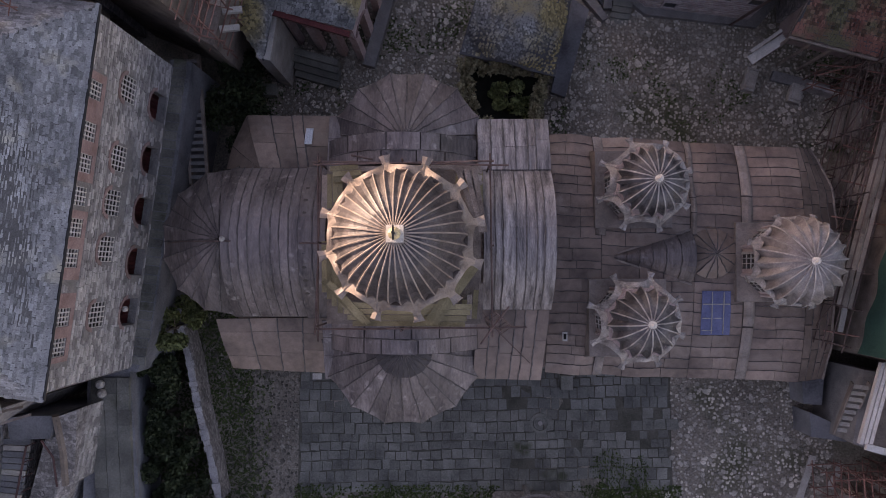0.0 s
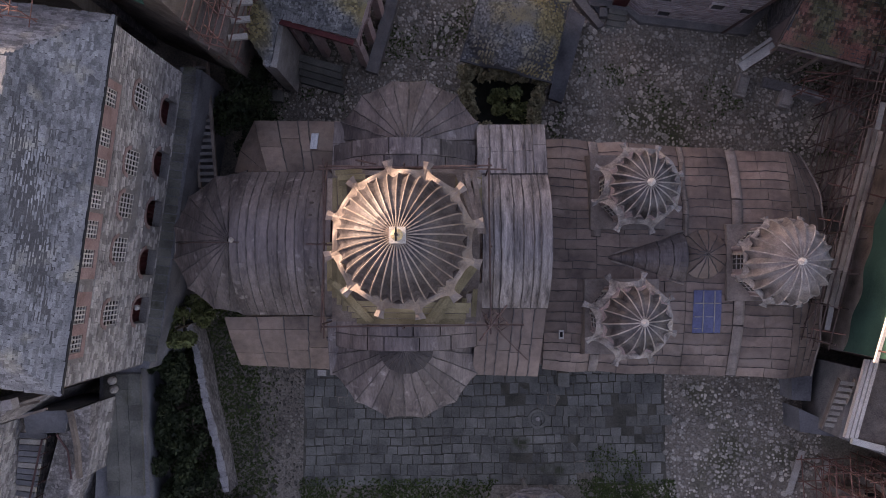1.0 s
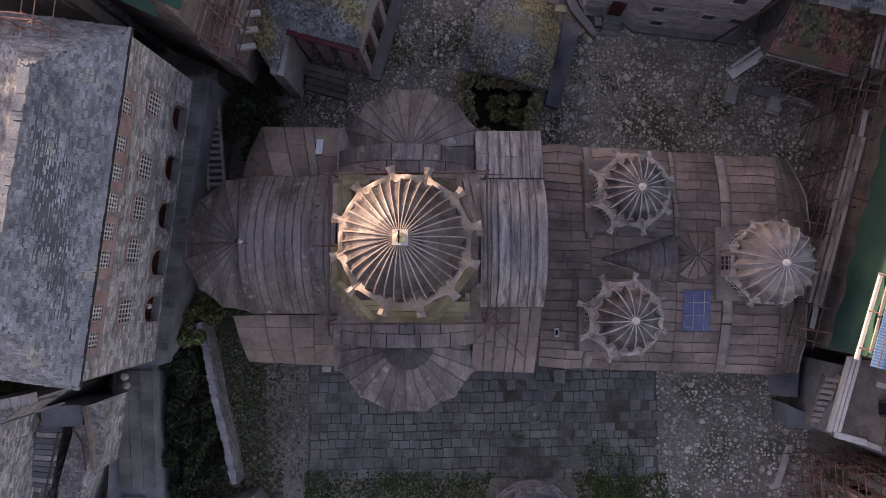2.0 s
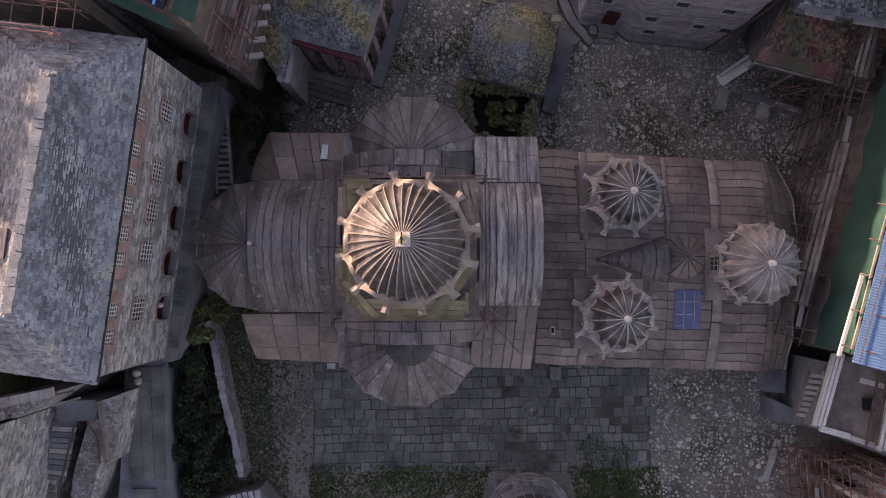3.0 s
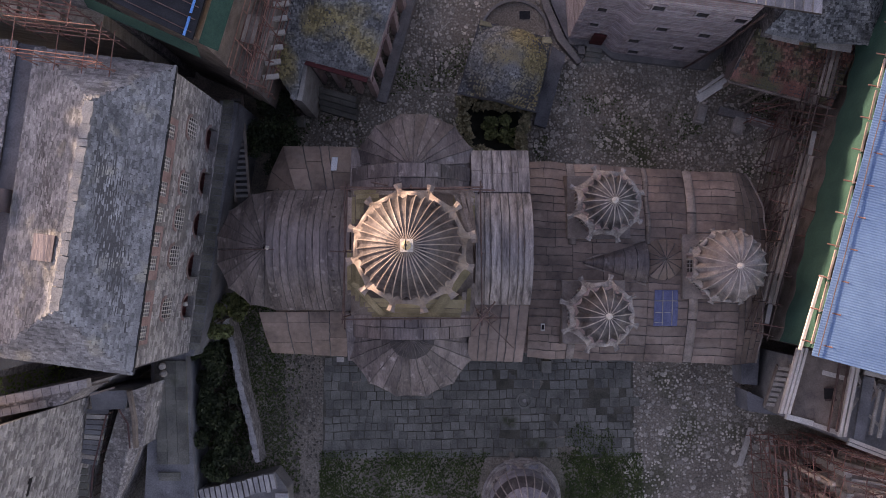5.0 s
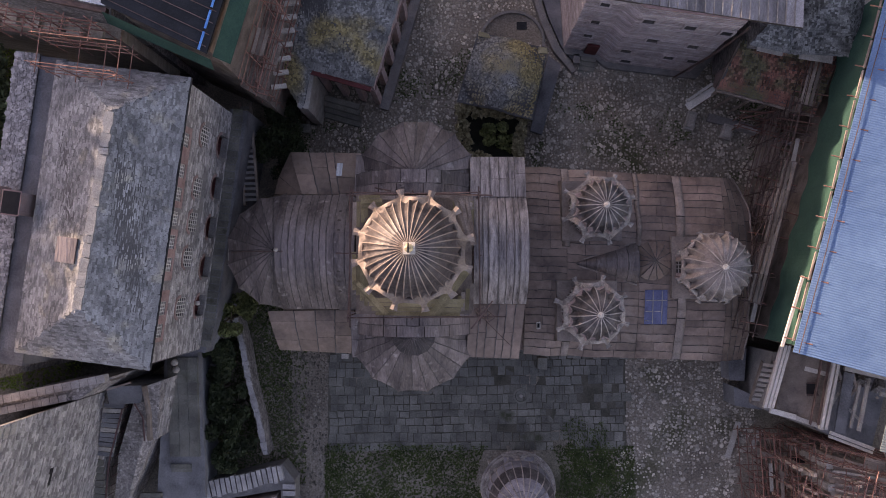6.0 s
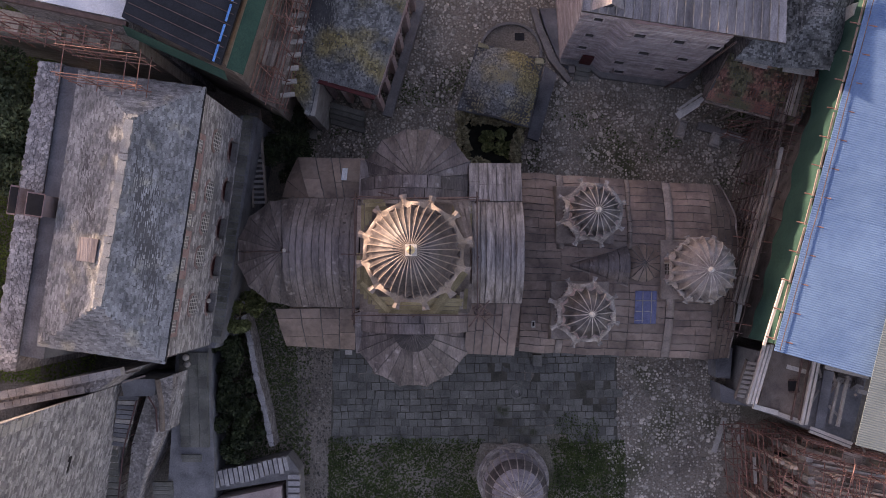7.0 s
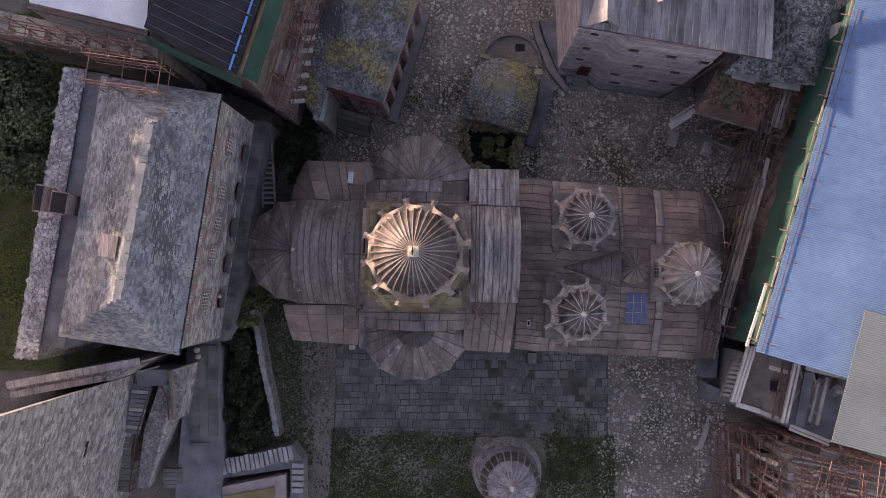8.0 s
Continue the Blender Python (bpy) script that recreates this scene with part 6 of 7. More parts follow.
part("edge_post", Mesh().beam(Bp(-0.2, -0.5, 12.9), Bp(4.4, -0.35, 12.9), 0.16, 0.2), WHITE_PAINT, EAST, "long white painted edge beam")
part("cable", Mesh().rod([Vector(Bp(-0.3 + 1.3 * k, 0.35 + jit(0.03), 13.62)) for k in range(20)], 0.03), STEEL, EAST)
scaffold("dark tube scaffold between church and netted wing", Bp(0.3, -1.7, 0), BD, 10, 4, 2.0, 1.1, 2.1, -0.5, STEEL, missing=0.1, boards=0.5)
for k in range(9):
    a, b = Bp(0.8 + 2.1 * k, -2.2, 5.5 + jit(1.0)), Bp(0.8 + 2.1 * k + jit(0.4), 0.6, 6.5 + jit(1.2))
    tagged(part("loose_tube", Mesh().tube(a, b, 0.045, 6), RUST), "rusty tube sticking out of the scaffold", "tube", "loose tubes")
for k in range(4):
    a, b = Bp(1.0 + 3.4 * k, -0.75, 7.4), Bp(3.9 + 3.4 * k, -0.85, 7.3)
    tagged(part("scaffold_board", Mesh().beam(a, b, 0.3, 0.07), PALE_STONE), "pale scaffold board against the netting", "board", "scaffold boards")
for x, y, w, l, z, t in ((22.9, 4.6, 1.1, 1.5, 1.2, 0.2), (22.6, 1.9, 1.0, 2.2, 0.8, 0.15), (22.2, -1.6, 0.9, 2.0, 0.8, 0.1)):
    c, s = math.cos(t), math.sin(t)
    tagged(part("site_crate", Mesh().prism([(x + c * a * w / 2 - s * b * l / 2, y + s * a * w / 2 + c * b * l / 2) for a, b in ((-1, -1), (1, -1), (1, 1), (-1, 1))], -0.6, z, 0.97), OLD_WOOD), "weathered grey plank crate by the scaffold", "crate", "site crates")

# ---- south-east: floors laid open beside the wing ----
SEW = thing("open_floor_wing", (24.5, -8, 0), "half-dismantled wing with open floor decks and white beams", "building")
part("wall", Mesh().prism([(22.6, -5.4), (30.0, -6.6), (29.2, -12.3), (21.9, -9.4)], -1, 6.2), MORTAR, SEW)
part("deck", Mesh().prism([(22.9, -4.9), (26.1, -5.2), (25.0, -10.2), (21.9, -9.1)], 7.9, 8.4), OLD_WOOD, SEW, "brown boarded floor deck")
for k in range(3):
    part("edge_beam", Mesh().beam((22.15 + 0.25 * k, -4.7, 9.0), (20.95 + 0.25 * k, -8.85, 9.0), 0.19, 0.3), WHITE_PAINT, SEW, "white painted edge beam")
part("deck_beam", Mesh().beam((21.5, -9.1, 8.5), (23.2, -9.55, 8.5), 0.35, 0.25), WHITE_PAINT, SEW)
part("deck_beam", Mesh().beam((23.2, -9.6, 8.45), (25.1, -10.25, 8.45), 0.3, 0.25), PALE_STONE, SEW)
for k in range(2):
    part("edge_beam", Mesh().beam((25.75 + 0.3 * k, -5.35, 8.9), (24.7 + 0.3 * k, -10.3, 8.9), 0.2, 0.3), WHITE_PAINT, SEW)
for a, b, w, m in (((23.9, -6.3), (25.6, -6.75), 0.3, WHITE_PAINT), ((27.6, -7.4), (26.95, -10.3), 0.16, PALE_STONE), ((28.15, -7.45), (27.5, -10.5), 0.2, PALE_STONE), ((26.6, -6.3), (29.7, -7.0), 0.3, WHITE_PAINT),
                   ((25.6, -10.6), (28.5, -11.7), 0.22, WHITE_PAINT), ((25.5, -10.85), (28.4, -11.95), 0.18, WHITE_PAINT), ((26.9, -6.6), (26.2, -10.6), 0.7, CONCRETE), ((29.0, -8.0), (30.2, -8.3), 0.3, PALE_STONE)):
    part("beam", Mesh().beam((*a, 8.3), (*b, 8.3), w, 0.22), m, SEW)
part("floor_slab", Mesh().prism([(26.3, -6.2), (30.5, -7.0), (29.2, -12.2), (25.4, -10.7)], 6.2, 6.5), CONCRETE, SEW)
# hatch depth is a dark plate with painted shade, no hole
part("hatch", Mesh().box(24.0, 24.7, -8.0, -7.3, 8.4, 8.5), DARK, SEW)
for y in (-8.05, -7.25):
    part("hatch_frame", Mesh().beam((24.0, y, 8.55), (24.75, y, 8.55), 0.1, 0.1), STEEL, SEW)
for k in range(4):
    x, y = 24.55 + 0.5 * (k % 2), -5.7 - 1.1 * k
    part("tube_rail", Mesh().tube((x + 0.35, -5.4, 8.7 + 0.1 * k), (x - 0.5, -10.0, 8.7 + 0.1 * k), 0.05, 6), STEEL, SEW)
for k in range(5):
    part("wall_stub", Mesh().beam((26.7 + 0.75 * k, -6.6 - 0.2 * k, 6.4), (26.5 + 0.75 * k, -7.2 - 0.2 * k, 6.4 + 0.4 * (k % 3)), 0.5, 1.2), RUBBLE, SEW)
for k in range(9):
    p = Vector((26.2 + rnd.uniform(0, 3.2), -7 - rnd.uniform(0, 3.8), 8.2))
    part("loose_board", Mesh().beam(p, p + Vector((jit(1.4), jit(1.6), jit(0.3))), 0.18, 0.06), PALE_STONE if k % 2 else OLD_WOOD, SEW)
ST = thing("timber_stair", (21.8, -7.8, 3), "timber stair with pale treads beside the decks", "stair")
for k in range(8):
    f = k / 7
    part("tread", Mesh().beam((21.65 - 0.25 * f, -6.2 - 2.6 * f, 6.9 - 1.6 * f), (22.45 - 0.3 * f, -6.3 - 2.6 * f, 6.9 - 1.6 * f), 0.22, 0.08), PALE_STONE, ST)
part("stringer", Mesh().beam((22.5, -6.0, 6.9), (22.1, -9.0, 5.2), 0.1, 0.3), OLD_WOOD, ST)
part("stringer", Mesh().beam((21.6, -6.0, 6.9), (21.3, -9.0, 5.2), 0.1, 0.3), OLD_WOOD, ST)
TANGLE = thing("tube_stack", (24, -13, 0), "tangle of rusty tubes and boards against the scaffold", "tubes")
for k in range(70):
    p = Vector((rnd.uniform(21.5, 30.5), rnd.uniform(-18.5, -11.8), rnd.uniform(1.0, 8.5)))
    d = rnd.choice((Vector((0.96, -0.25, jit(0.15))), Vector((0.06, -1, jit(0.15))), Vector((jit(0.15), jit(0.15), 1)), Vector((0.6, -0.5, 0.5))))
    q = p + d * rnd.uniform(1.2, 3.4)
    part("tube", Mesh().tube(p, q, 0.035, 5), RUST, TANGLE)
for k in range(16):
    p = Vector((rnd.uniform(22, 30), rnd.uniform(-18, -12), rnd.uniform(2.0, 8.2)))
    part("board", Mesh().beam(p, p + rnd.choice((Vector((1.9, -0.5, 0)), Vector((0.1, -2.0, 0)))), 0.25, 0.05), PALE_STONE if k % 3 == 0 else OLD_WOOD, TANGLE)
tagged(part("stone_landing", Mesh().prism([(20.8, -8.2), (22.8, -9.1), (22.9, -9.9), (20.85, -9.6)], -0.5, 3.3), CONCRETE), "grey concrete landing under the stair", "landing")
tagged(part("site_shed", Mesh().prism([(20.6, -5.4), (22.0, -5.5), (21.8, -7.9), (20.7, -7.8)], -0.5, 2.6), CONCRETE), "grey boarded site shed beside the church", "shed")
# light warm tan: evening sun put into the colour of joists and posts
SUNNY_TAN = material("sunny_tan_stone", (0.36, 0.27, 0.21), (0.62, 0.49, 0.39), 1.2, 0.9, 10, 0.5, 0.2)
SEH = thing("southern_wing", (29, -16, 0), "tan stone wing behind a dense rusty scaffold", "building")
part("wall", Mesh().prism([(25.6, -12.2), (30.0, -13.4), (36, -14), (36, -24), (27.0, -24)], -1, 7.5), OLD_WOOD, SEH)
for k in range(7):
    part("pilaster", Mesh().beam((25.7 + 0.12 * k, -12.9 - 1.5 * k, -0.5), (25.7 + 0.12 * k, -12.9 - 1.5 * k, 7.9), 0.45, 0.45), PALE_STONE, SEH)
# openings are plates on the wall face, painted with their inner shade
for k in range(6):
    part("opening", Mesh().beam((25.6 + 0.12 * k, -13.6 - 1.5 * k, 2.0 + 2.2 * (k % 2)), (25.6 + 0.12 * k, -13.6 - 1.5 * k, 3.8 + 2.2 * (k % 2)), 0.75, 0.1), DARK, SEH)
for k in range(26):
    y = -12.9 - 0.42 * k
    part("floor_joist", Mesh().beam((26.0 + 0.05 * k, y, 7.62 + jit(0.08)), (31.5 + rnd.uniform(0, 3), y - 1.3, 7.75 + jit(0.15)), rnd.uniform(0.10, 0.2), 0.22), rnd.choice((OLD_WOOD, PALE_STONE, SUNNY_TAN, SUNNY_TAN)), SEH)
for k in range(150):
    p = Vector((rnd.uniform(22.5, 33.0), rnd.uniform(-21.0, -12.4), rnd.uniform(8.4, 12.2)))
    d = rnd.choice((Vector((0.96, -0.27, 0)), Vector((-0.1, -1, 0)), Vector((-0.3, -0.9, 0.1))))
    part("tube", Mesh().tube(p, p + d * rnd.uniform(1.6, 4.0), 0.035, 5), RUST, SEH)
for k in range(26):
    p = Vector((rnd.uniform(22.5, 27.5), rnd.uniform(-20.0, -12.5), 8.0))
    part("pale_post", Mesh().beam(p + Vector((0, 0, -7)), p + Vector((0, 0, rnd.uniform(-0.6, 1.0))), 0.24, 0.24), SUNNY_TAN, SEH)
scaffold("rusty tube scaffold standing on the southern wing", (26.5, -13.8, 0), (0.06, -1, 0), 5, 1, 1.3, -1.5, 1.9, 7.6, RUST, missing=0.05, boards=0.3, r=0.035)
scaffold("rusty tube scaffold standing on the southern wing", (28.6, -14.2, 0), (0.06, -1, 0), 5, 1, 1.3, -1.5, 1.9, 7.6, RUST, missing=0.05, boards=0.3, r=0.035)
scaffold("dense rusty tube scaffold before the southern wing", (21.6, -11.6, 0), (0.06, -1, 0), 6, 3, 1.35, -1.3, 1.9, -0.3, RUST, missing=0.05, boards=0.12, r=0.035)
scaffold("dense rusty tube scaffold before the southern wing", (23.3, -11.6, 0), (0.06, -1, 0), 6, 4, 1.35, -1.3, 1.9, -0.3, RUST, missing=0.05, boards=0.2, r=0.035)
scaffold("dense rusty tube scaffold round the southern wing corner", (25.0, -11.3, 0), (1, -0.25, 0), 6, 5, 1.3, 0.9, 1.9, -0.3, RUST, missing=0.05, boards=0.2, r=0.035)
for (x0, y0), (x1, y1), z in (((21.75, -11.1), (21.0, -13.9), 1.4), ((23.4, -11.5), (22.8, -13.1), 1.6), ((21.0, -14.0), (19.3, -16.8), 0.6)):
    tagged(part("site_plank", Mesh().beam((x0, y0, z), (x1, y1, z - 0.4), 0.42, 0.08), PALE_STONE), "long pale plank leaning on the scaffold", "plank", "site planks")
SIGN = thing("small_sign", (19.7, -16.6, 0), "small white notice board standing on the cobbles", "sign")
part("board", Mesh().beam((19.45, -16.9, 0.95), (19.85, -16.3, 0.95), 0.35, 0.05), WHITE_PAINT, SIGN)
part("text_bar", Mesh().beam((19.52, -16.8, 0.985), (19.78, -16.4, 0.985), 0.05, 0.02), STEEL, SIGN)
part("post", Mesh().tube((19.65, -16.6, 0.3), (19.65, -16.6, 0.95), 0.04, 6), STEEL, SIGN)

# ---- fountain pavilion ----
FX, FY = 4.9, -15.4
PHI = thing("fountain_pavilion", (FX, FY, 0.8), "round domed fountain pavilion with pale cornices and ribbed lead roof", "pavilion")
part("basin", Mesh().lathe(FX, FY, [(1.3, 0.5), (1.4, 1.6), (1.2, 1.7), (1.1, 1.3)], 16), PALE_STONE, PHI)
for k in range(8):
    a = 2 * math.pi * k / 8 + 0.2
    part("column", Mesh().lathe(FX + 2.3 * math.cos(a), FY + 2.3 * math.sin(a), [(0.26, 0.6), (0.19, 0.9), (0.17, 3.3), (0.28, 3.6)], 10), PALE_STONE, PHI)
for r0, z0 in ((2.72, 4.3), (2.56, 4.55), (2.4, 4.8)):
    part("cornice", Mesh().lathe(FX, FY, [(r0 - 0.5, z0 - 0.5), (r0 - 0.06, z0 - 0.12), (r0, z0), (r0 - 0.03, z0 + 0.08), (r0 - 0.14, z0 + 0.09), (r0 - 0.16, z0 + 0.02), (r0 - 0.4, z0)], 40), LEAD_DUST, PHI)
for k in range(8):
    a = 2 * math.pi * k / 8 + 0.2 + math.pi / 8
    d, s = Vector((math.cos(a), math.sin(a), 0)), Vector((-math.sin(a), math.cos(a), 0))
    c = Vector((FX, FY, 4.85)) + d * 2.12
    part("blind_arch", Mesh().rod([c + s * (0.62 * math.cos(q)) + Vector((0, 0, 0.75 * math.sin(q))) for q in (math.pi * i / 8 for i in range(9))], 0.16, 6), LEAD_DUST, PHI)
for e in (0.0, 0.22):
    part("pediment", Mesh().rod([(FX + (1.15 - e) * x, FY + 2.5 - e, 4.75 + 0.25 * e + (1.0 - e) * h) for x, h in ((-1, 0), (-0.8, 0.3), (-0.5, 0.42), (-0.3, 0.75), (0, 1.1), (0.3, 0.75), (0.5, 0.42), (0.8, 0.3), (1, 0))], 0.13, 6), LEAD_DUST, PHI)
part("pediment_roof", Mesh().add([(FX - 1.1, FY + 2.4, 4.85), (FX + 1.1, FY + 2.4, 4.85), (FX, FY + 2.4, 5.7), (FX - 1.0, FY + 1.2, 5.3), (FX + 1.0, FY + 1.2, 5.3), (FX, FY + 1.2, 6.0)], [(0, 2, 5, 3), (2, 1, 4, 5), (0, 1, 2), (3, 5, 4)]), VIOLET_LEAD, PHI)
part("drum", Mesh().lathe(FX, FY, [(2.05, 4.7), (2.05, 6.3)], 8, 0.2), PALE_STONE, PHI)
PD = part("dome", Mesh().lathe(FX, FY, [(2.1, 6.1), (1.5, 8.2), (0.3, 9.6)], 16), LEAD_GAP, PHI)
prof = lambda v: (0.12 + 2.25 * math.sin(v * math.pi / 2) ** 0.9, 6.1 + 3.7 * math.cos(v * math.pi / 2) ** 0.85)
for k in range(24):
    for v0, v1 in ((0.0, 0.26), (0.26, 0.52), (0.52, 0.78), (0.78, 1.0)):
        def fs(u, v, k=k):
            r, z = prof(v)
            a = 2 * math.pi * (k + u) / 24
            return (FX + r * math.cos(a), FY + r * math.sin(a), z)
        part("lead_sheet", Mesh().sheet(fs, 0.03, 0.97, v0 + 0.005, v1 - 0.005, 2, 3, lift=0.03 + 0.05 * (v1 == 1.0), deep=0.05), LEAD_GREY if v0 == 0.52 else VIOLET_LEAD, PD)
    part("rib", Mesh().rod([Vector(fs(0.0, q / 8)) + Vector((0, 0, 0.05)) for q in range(9)], 0.05), LEAD_DUST, PD)
part("finial", Mesh().lathe(FX, FY, [(0.15, 9.6), (0.18, 9.9), (0.07, 10.1), (0.13, 10.3), (0.02, 10.45)], 8), WHITE_PAINT, PD)
WELL = thing("drain_cover", (5.4, -9.3, 0.7), "round carved stone drain cover in the paving", "drain cover")
zc = ground_z(5.4, -9.3)
part("rim", Mesh().lathe(5.4, -9.3, [(0.62, zc), (0.62, zc + 0.09), (0.45, zc + 0.1), (0.4, zc + 0.02)], 18), FLAG, WELL)
part("plug", Mesh().lathe(5.4, -9.3, [(0.14, zc), (0.14, zc + 0.12), (0.08, zc + 0.13)], 10), PALE_STONE, WELL)

# ---- south-west tower, stair court and gate wall ----
SWT = thing("southwest_tower", (-27, -14, 0), "massive pale rubble tower above a stair court", "tower")
t0, t1 = Vector((-23.6, -8.0, 0)), Vector((-26.9, -22.0, 0))
part("wall", Mesh().prism([t0.xy[:], t1.xy[:], (-42, -22), (-42, -13.9)], -1, 26.6), RUBBLE, SWT)
ts = (t1 - t0).normalized()
tn = Vector((-ts.y, ts.x, 0))
stone_face(SWT, t0, ts, tn, (t1 - t0).length, 3.0, 27.0, [], STONE, 0.2, 0.36, 0.05)
# tower window: a dark plate with the recess shade in its colour
part("window", Mesh().beam(t0 + ts * 4.6 + tn * 0.02 + Vector((0, 0, 13.6)), t0 + ts * 4.6 + tn * 0.02 + Vector((0, 0, 14.0)), 1.1, 0.08, up=tuple(tn)), DARK, SWT)
for k in range(9):
    part("quoin", Mesh().beam(t0 + ts * (0.35 + 0.1 * (k % 2)) + tn * 0.07 + Vector((0, 0, 20 + 0.7 * k)), t0 + ts * (0.35 + 0.1 * (k % 2)) + tn * 0.07 + Vector((0, 0, 20.55 + 0.7 * k)), 0.6, 0.12, up=tuple(tn)), PALE_STONE, SWT)
CURT = tagged(part("wall_curtain", Mesh().prism([(-30.6, -8.3), (-24.4, -7.0), (-21.4, -6.5), (-23.4, -7.9), (-30.6, -9.3)], -1, 12.6), RUBBLE), "curtain wall with a sunlit stone coping", "wall", kind="structure")
for k in range(17):
    f = k / 17
    x, y = -30.5 + 9.0 * f, -8.35 + 1.85 * f
    part("coping_stone", Mesh().beam((x, y, 12.95), (x + 0.5, y + 0.1, 12.95), 0.5, 0.7), STONE, CURT)
    if k < 12:
        part("coping_stone", Mesh().beam((x, y - 0.75, 12.65), (x + 0.5, y - 0.65, 12.65), 0.45, 0.12), STONE, CURT)
HANDRAIL = material("worn_red_rail", (0.045, 0.022, 0.024), (0.10, 0.05, 0.05), 2.0, 0.7, 9, 0.2, 0)
YARD = thing("stair_court", (-22, -11, 4), "stone stair court with rubble walls and a landing", "stair")
part("landing", Mesh().prism([(-23.2, -7.6), (-20.6, -7.5), (-20.9, -8.7), (-23.0, -8.8)], 2, 8.9), CONCRETE, YARD)
part("rubble_block", Mesh().prism([(-22.0, -8.8), (-20.7, -8.7), (-21.0, -11.4), (-23.6, -17.5), (-24.4, -17.5), (-23.6, -12.8)], 2, [7.0, 7.0, 5.6, 4.4, 4.4, 5.6]), RUBBLE, YARD)
for k in range(11):
    f = k / 10
    part("tread", Mesh().beam((-23.45 - 1.2 * f, -8.9 - 3.6 * f, 8.6 - 1.9 * f), (-22.05 - 1.5 * f, -8.95 - 3.7 * f, 8.6 - 1.9 * f), 0.27, 0.16), PALE_STONE if k % 4 == 1 else CONCRETE, YARD)
for k in range(9):
    f = k / 8
    part("tread", Mesh().beam((-25.5 - 0.5 * f, -13.2 - 4.2 * f, 6.3 - 1.4 * f), (-24.4 - 0.3 * f, -13.3 - 4.2 * f, 6.3 - 1.4 * f), 0.4, 0.16), FLAG, YARD)
part("handrail", Mesh().rod([(-21.9, -9.0, 9.4), (-23.5, -12.8, 7.5), (-24.5, -17.4, 5.9)], 0.06), HANDRAIL, YARD, "worn dark red handrail")
for k in range(12):
    f = k / 11
    p = Vector((-21.9 - 2.6 * f, -9.0 - 8.4 * f - 0.4 * math.sin(3.14 * f), 9.4 - 3.5 * f))
    part("baluster", Mesh().tube(p + Vector((0, 0, -1.0)), p, 0.035, 5), HANDRAIL, YARD)
part("handrail", Mesh().rod([(-20.9, -8.6, 9.9), (-20.6, -9.6, 9.2), (-20.75, -11.3, 8.4)], 0.06), HANDRAIL, YARD)
part("block_wall", Mesh().prism([(-20.6, -7.6), (-19.5, -7.2), (-20.3, -11.4), (-20.9, -11.4)], 2, [8.9, 8.9, 7.4, 7.4]), RUBBLE, YARD)
stone_face(YARD, (-19.5, -7.2, 0), (-0.8, -4.2, 0), (0.98, -0.19, 0), 4.2, 4.5, 7.4, [], STONE, 0.22, 0.4, 0.04)
part("wall_cap", Mesh().rod([(-20.6, -7.5, 9.0), (-20.5, -9.5, 8.3), (-20.7, -11.4, 7.5)], 0.2, 6), OLD_WOOD, YARD)
part("frame_timber", Mesh().beam((-22.3, -6.9, 12.2), (-20.6, -6.5, 12.4), 0.12, 0.12), OLD_WOOD, YARD)
part("frame_timber", Mesh().beam((-21.9, -7.4, 12.0), (-20.3, -6.9, 12.2), 0.12, 0.12), OLD_WOOD, YARD)
LANT = thing("yard_urns", (-19.6, -6.4, 5.5), "pair of pale round vessels by the wall corner", "urn")
for dx, dy in ((0, 0), (0.1, -0.5)):
    part("urn", Mesh().lathe(-19.6 + dx, -6.3 + dy, [(0.12, 5.4), (0.24, 5.7), (0.24, 5.95), (0.12, 6.1)], 10), PALE_STONE, LANT)
for k in range(5):
    z = 4.3 - 0.18 * k
    part("path_step", Mesh().beam((-20.2, -13.9 - 0.3 * k, z), (-18.7, -13.9 - 0.3 * k, z), 0.3, 0.6), FLAG, PATH_S)
for k in range(5):
    part("path_step", Mesh().beam((-22.4, -16.0 - 0.35 * k, 4.35 - 0.15 * k), (-20.9, -16.0 - 0.35 * k, 4.35 - 0.15 * k), 0.3, 0.4), FLAG, PATH_S)
for i in range(8):
    for j in range(3):
        x, y = -20.2 + 0.72 * j, -6.4 - 0.9 * i
        z = 5.55 - 0.13 * max(0, i - 1)
        part("path_slab", Mesh().prism([(x + 0.01, y - 0.445), (x + 0.705, y - 0.445), (x + 0.705, y + 0.44), (x + 0.01, y + 0.44)], z - 0.3, z + 0.05 + jit(0.012)), FLAG, PATH_S)
for i in range(17):
    v = 0.4 + i
    for j in range(2):
        q = [Vector(L(v + 0.5 * j + a, 0.28 - b, 0)).xy[:] for a, b in ((0.02, 0.0), (0.47, 0.0), (0.47, 0.75 + jit(0.05)), (0.02, 0.75 + jit(0.05)))]
        part("terrace_slab", Mesh().prism(q, 6.5, 6.64 + jit(0.012)), FLAG, TERR)
GATE = tagged(part("wall_gate", Mesh().prism([(-18.2, -15.4), (-12.4, -14.0), (-11.5, -15.2), (-11.3, -19), (-12.4, -19), (-12.5, -15.9), (-17.8, -16.8)], -1, 3.2), MORTAR), "garden gate wall topped with upright slabs", "wall", kind="structure")
for k in range(15):
    f = (k + 0.5) / 15
    x, y = -18.0 + 5.7 * f, -15.9 + 1.3 * f
    part("upright_slab", Mesh().beam((x - 0.1, y + 0.6 + jit(0.05), 3.4 + jit(0.05)), (x + 0.15, y - 0.55 + jit(0.1), 3.4 + jit(0.05)), 0.3, 0.5), STONE, GATE)
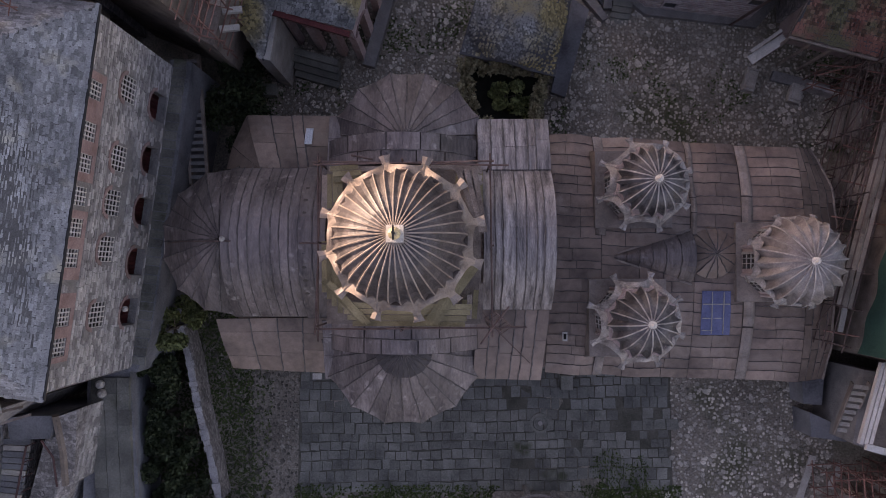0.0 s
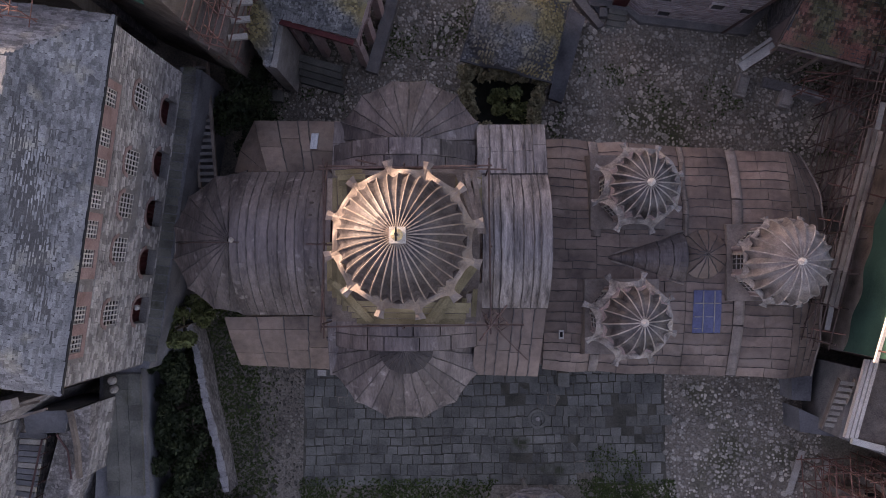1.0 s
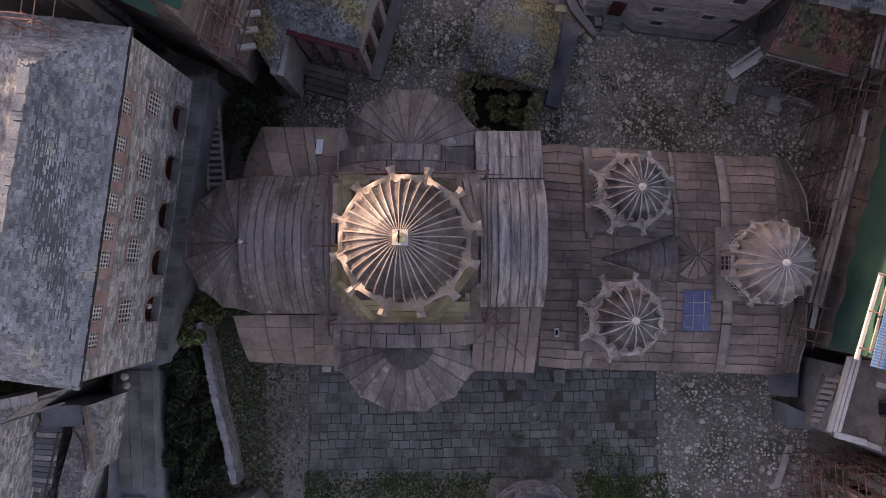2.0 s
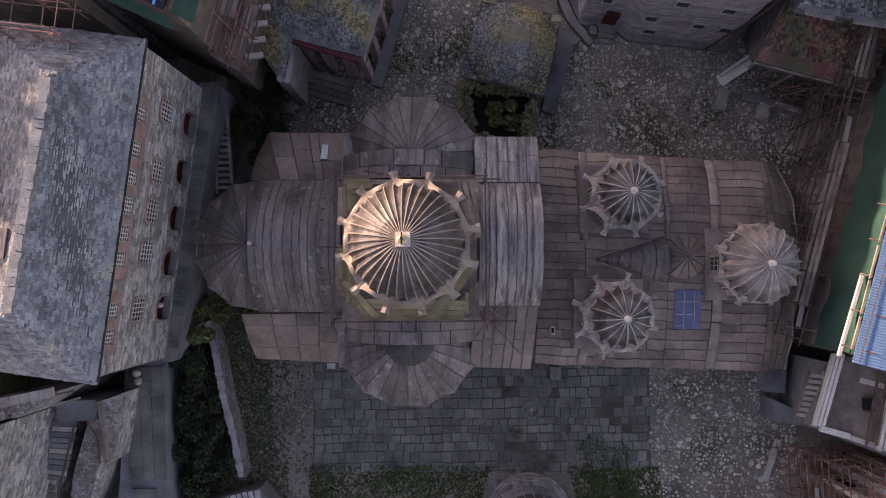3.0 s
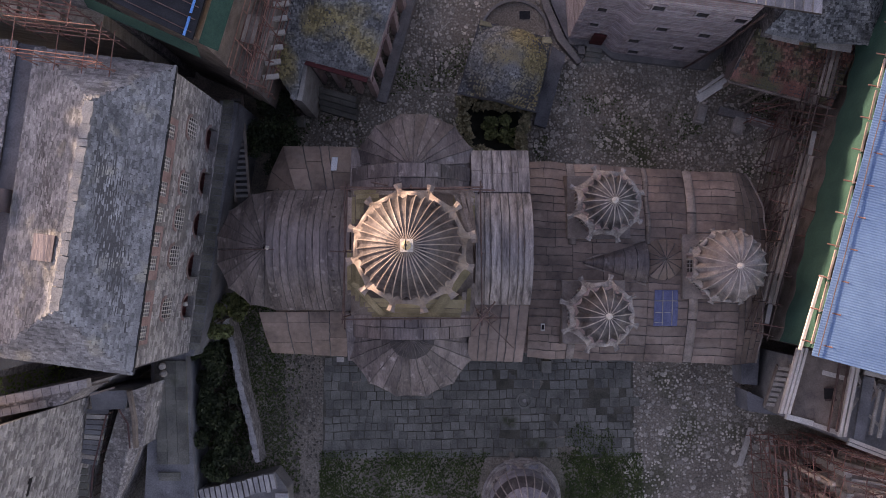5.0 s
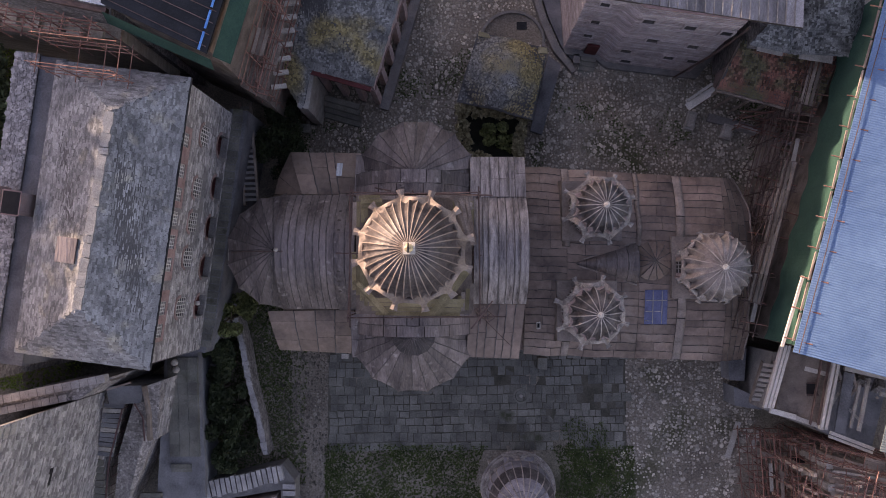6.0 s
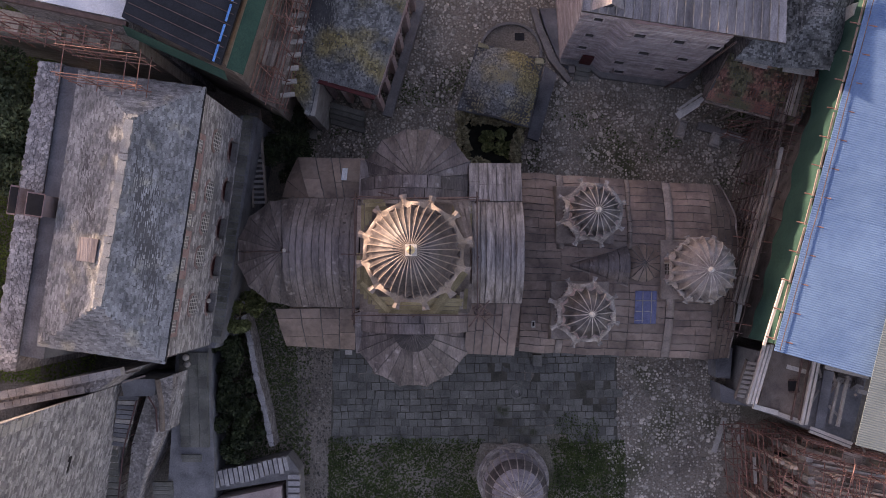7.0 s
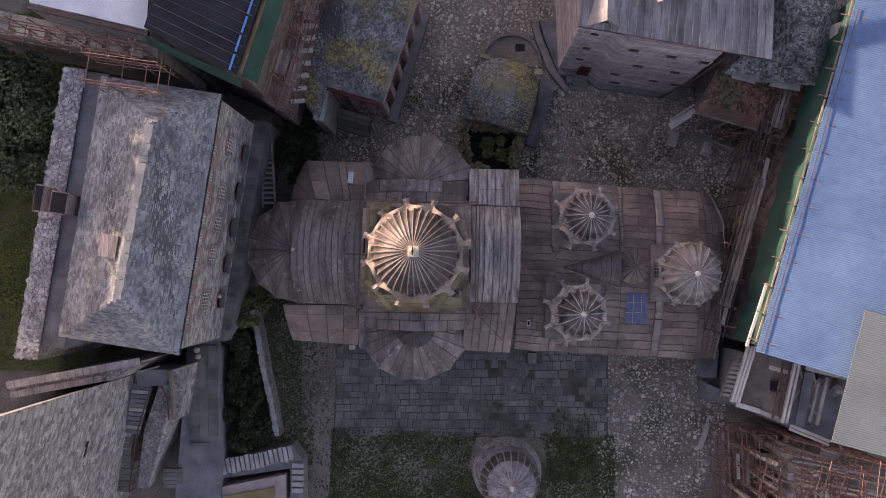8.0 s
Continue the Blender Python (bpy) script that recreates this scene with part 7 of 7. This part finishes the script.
for k in range(5):
    part("upright_slab", Mesh().beam((-12.3, -15.6 - 0.5 * k, 3.3), (-11.4, -15.6 - 0.5 * k, 3.3 + jit(0.05)), 0.36, 0.4), STONE, GATE)
ANX = thing("garden_annex", (-16, -18, 0), "rose plastered annex with a mossy ochre flat roof", "building")
part("wall", Mesh().prism([(-20.0, -17.9), (-12.8, -16.3), (-12.7, -22), (-20, -22)], -1, 3.6), PLASTER, ANX)
part("roof", Mesh().prism([(-18.5, -18.3), (-13.6, -17.3), (-13.5, -22), (-18.5, -22)], 3.6, 3.75), material("ochre_moss", (0.20, 0.15, 0.07), (0.32, 0.25, 0.12), 1.2, 0.9, 9, 0.4, 0), ANX)

# ledge stair north of the dormitory terrace
LEDGE = thing("vine_trellis", (-14.4, 8.6, 0), "narrow stepped trellis beside the dormitory terrace", "trellis")
for k in range(18):
    y = 5.4 + 0.4 * k
    part("slat", Mesh().beam((-14.95 - 0.03 * k, y, 4.6 - 0.02 * k), (-14.0 - 0.045 * k, y + 0.03, 4.5 - 0.02 * k), 0.2, 0.1), MORTAR, LEDGE)
for dx in (0, 1.0):
    part("side_beam", Mesh().beam((-15.0 + dx, 5.0, 4.5), (-15.5 + dx * 0.75, 12.6, 4.1), 0.16, 0.3), OLD_WOOD, LEDGE)
part("prop", Mesh().beam((-14.9, 8.6, -0.5), (-14.9, 8.6, 4.4), 0.25, 0.25), OLD_WOOD, LEDGE)

# ---- flagstones south of the church ----
FLAGS = tagged(part("pavement_flags", Mesh().prism([(PAVE[0], PAVE[2]), (PAVE[1], PAVE[2]), (PAVE[1], PAVE[3]), (PAVE[0], PAVE[3])], -1.5, [ground_z(0, PAVE[2]) + 0.015, ground_z(0, PAVE[2]) + 0.015, ground_z(0, PAVE[3]) + 0.015, ground_z(0, PAVE[3]) + 0.015]), JOINT), "worn grey flagstone pavement with dark joints", "pavement", kind="structure")
rest, made = Mesh(), 0
y = PAVE[2]
while y < PAVE[3] - 0.3:
    h = rnd.uniform(0.46, 0.74)
    x = PAVE[0] + rnd.uniform(0, 0.2)
    while x < PAVE[1] - 0.3:
        w = rnd.uniform(0.4, 0.85)
        worn = (x > 3 and noise.noise(Vector((x * 0.35, y * 0.35, 8))) > 0.22) or rnd.random() < 0.02
        z = ground_z(0, y + h / 2) + rnd.uniform(0.03, 0.065) - (0.035 if worn else 0)
        g = 0.02
        m = Mesh() if made < 300 else rest
        k = 0.0275 * h
        sk = 0.05 * math.sin(x * 0.9 + y) + 0.012 * (x - 2)
        q = [(x + g + jit(0.035), y + sk + g + jit(0.04)), (x + w - g + jit(0.035), y + sk + g + jit(0.04)), (x + w - g + jit(0.035), y + sk + h - g + jit(0.04)), (x + g + jit(0.035), y + sk + h - g + jit(0.04))]
        m.prism(q, z - 0.15, [z + k, z + k, z - k, z - k], 0.97)
        if made < 300:
            part("flagstone", m, FLAG, FLAGS)
        made += 1
        x += w
    y += h
part("flagstone_field", rest, material("flagstone_rest", (0.095, 0.095, 0.085), (0.23, 0.226, 0.20), 0.6, 0.8, 10, 0.35, 0.20, island=True), FLAGS)["kind"] = "stuff"
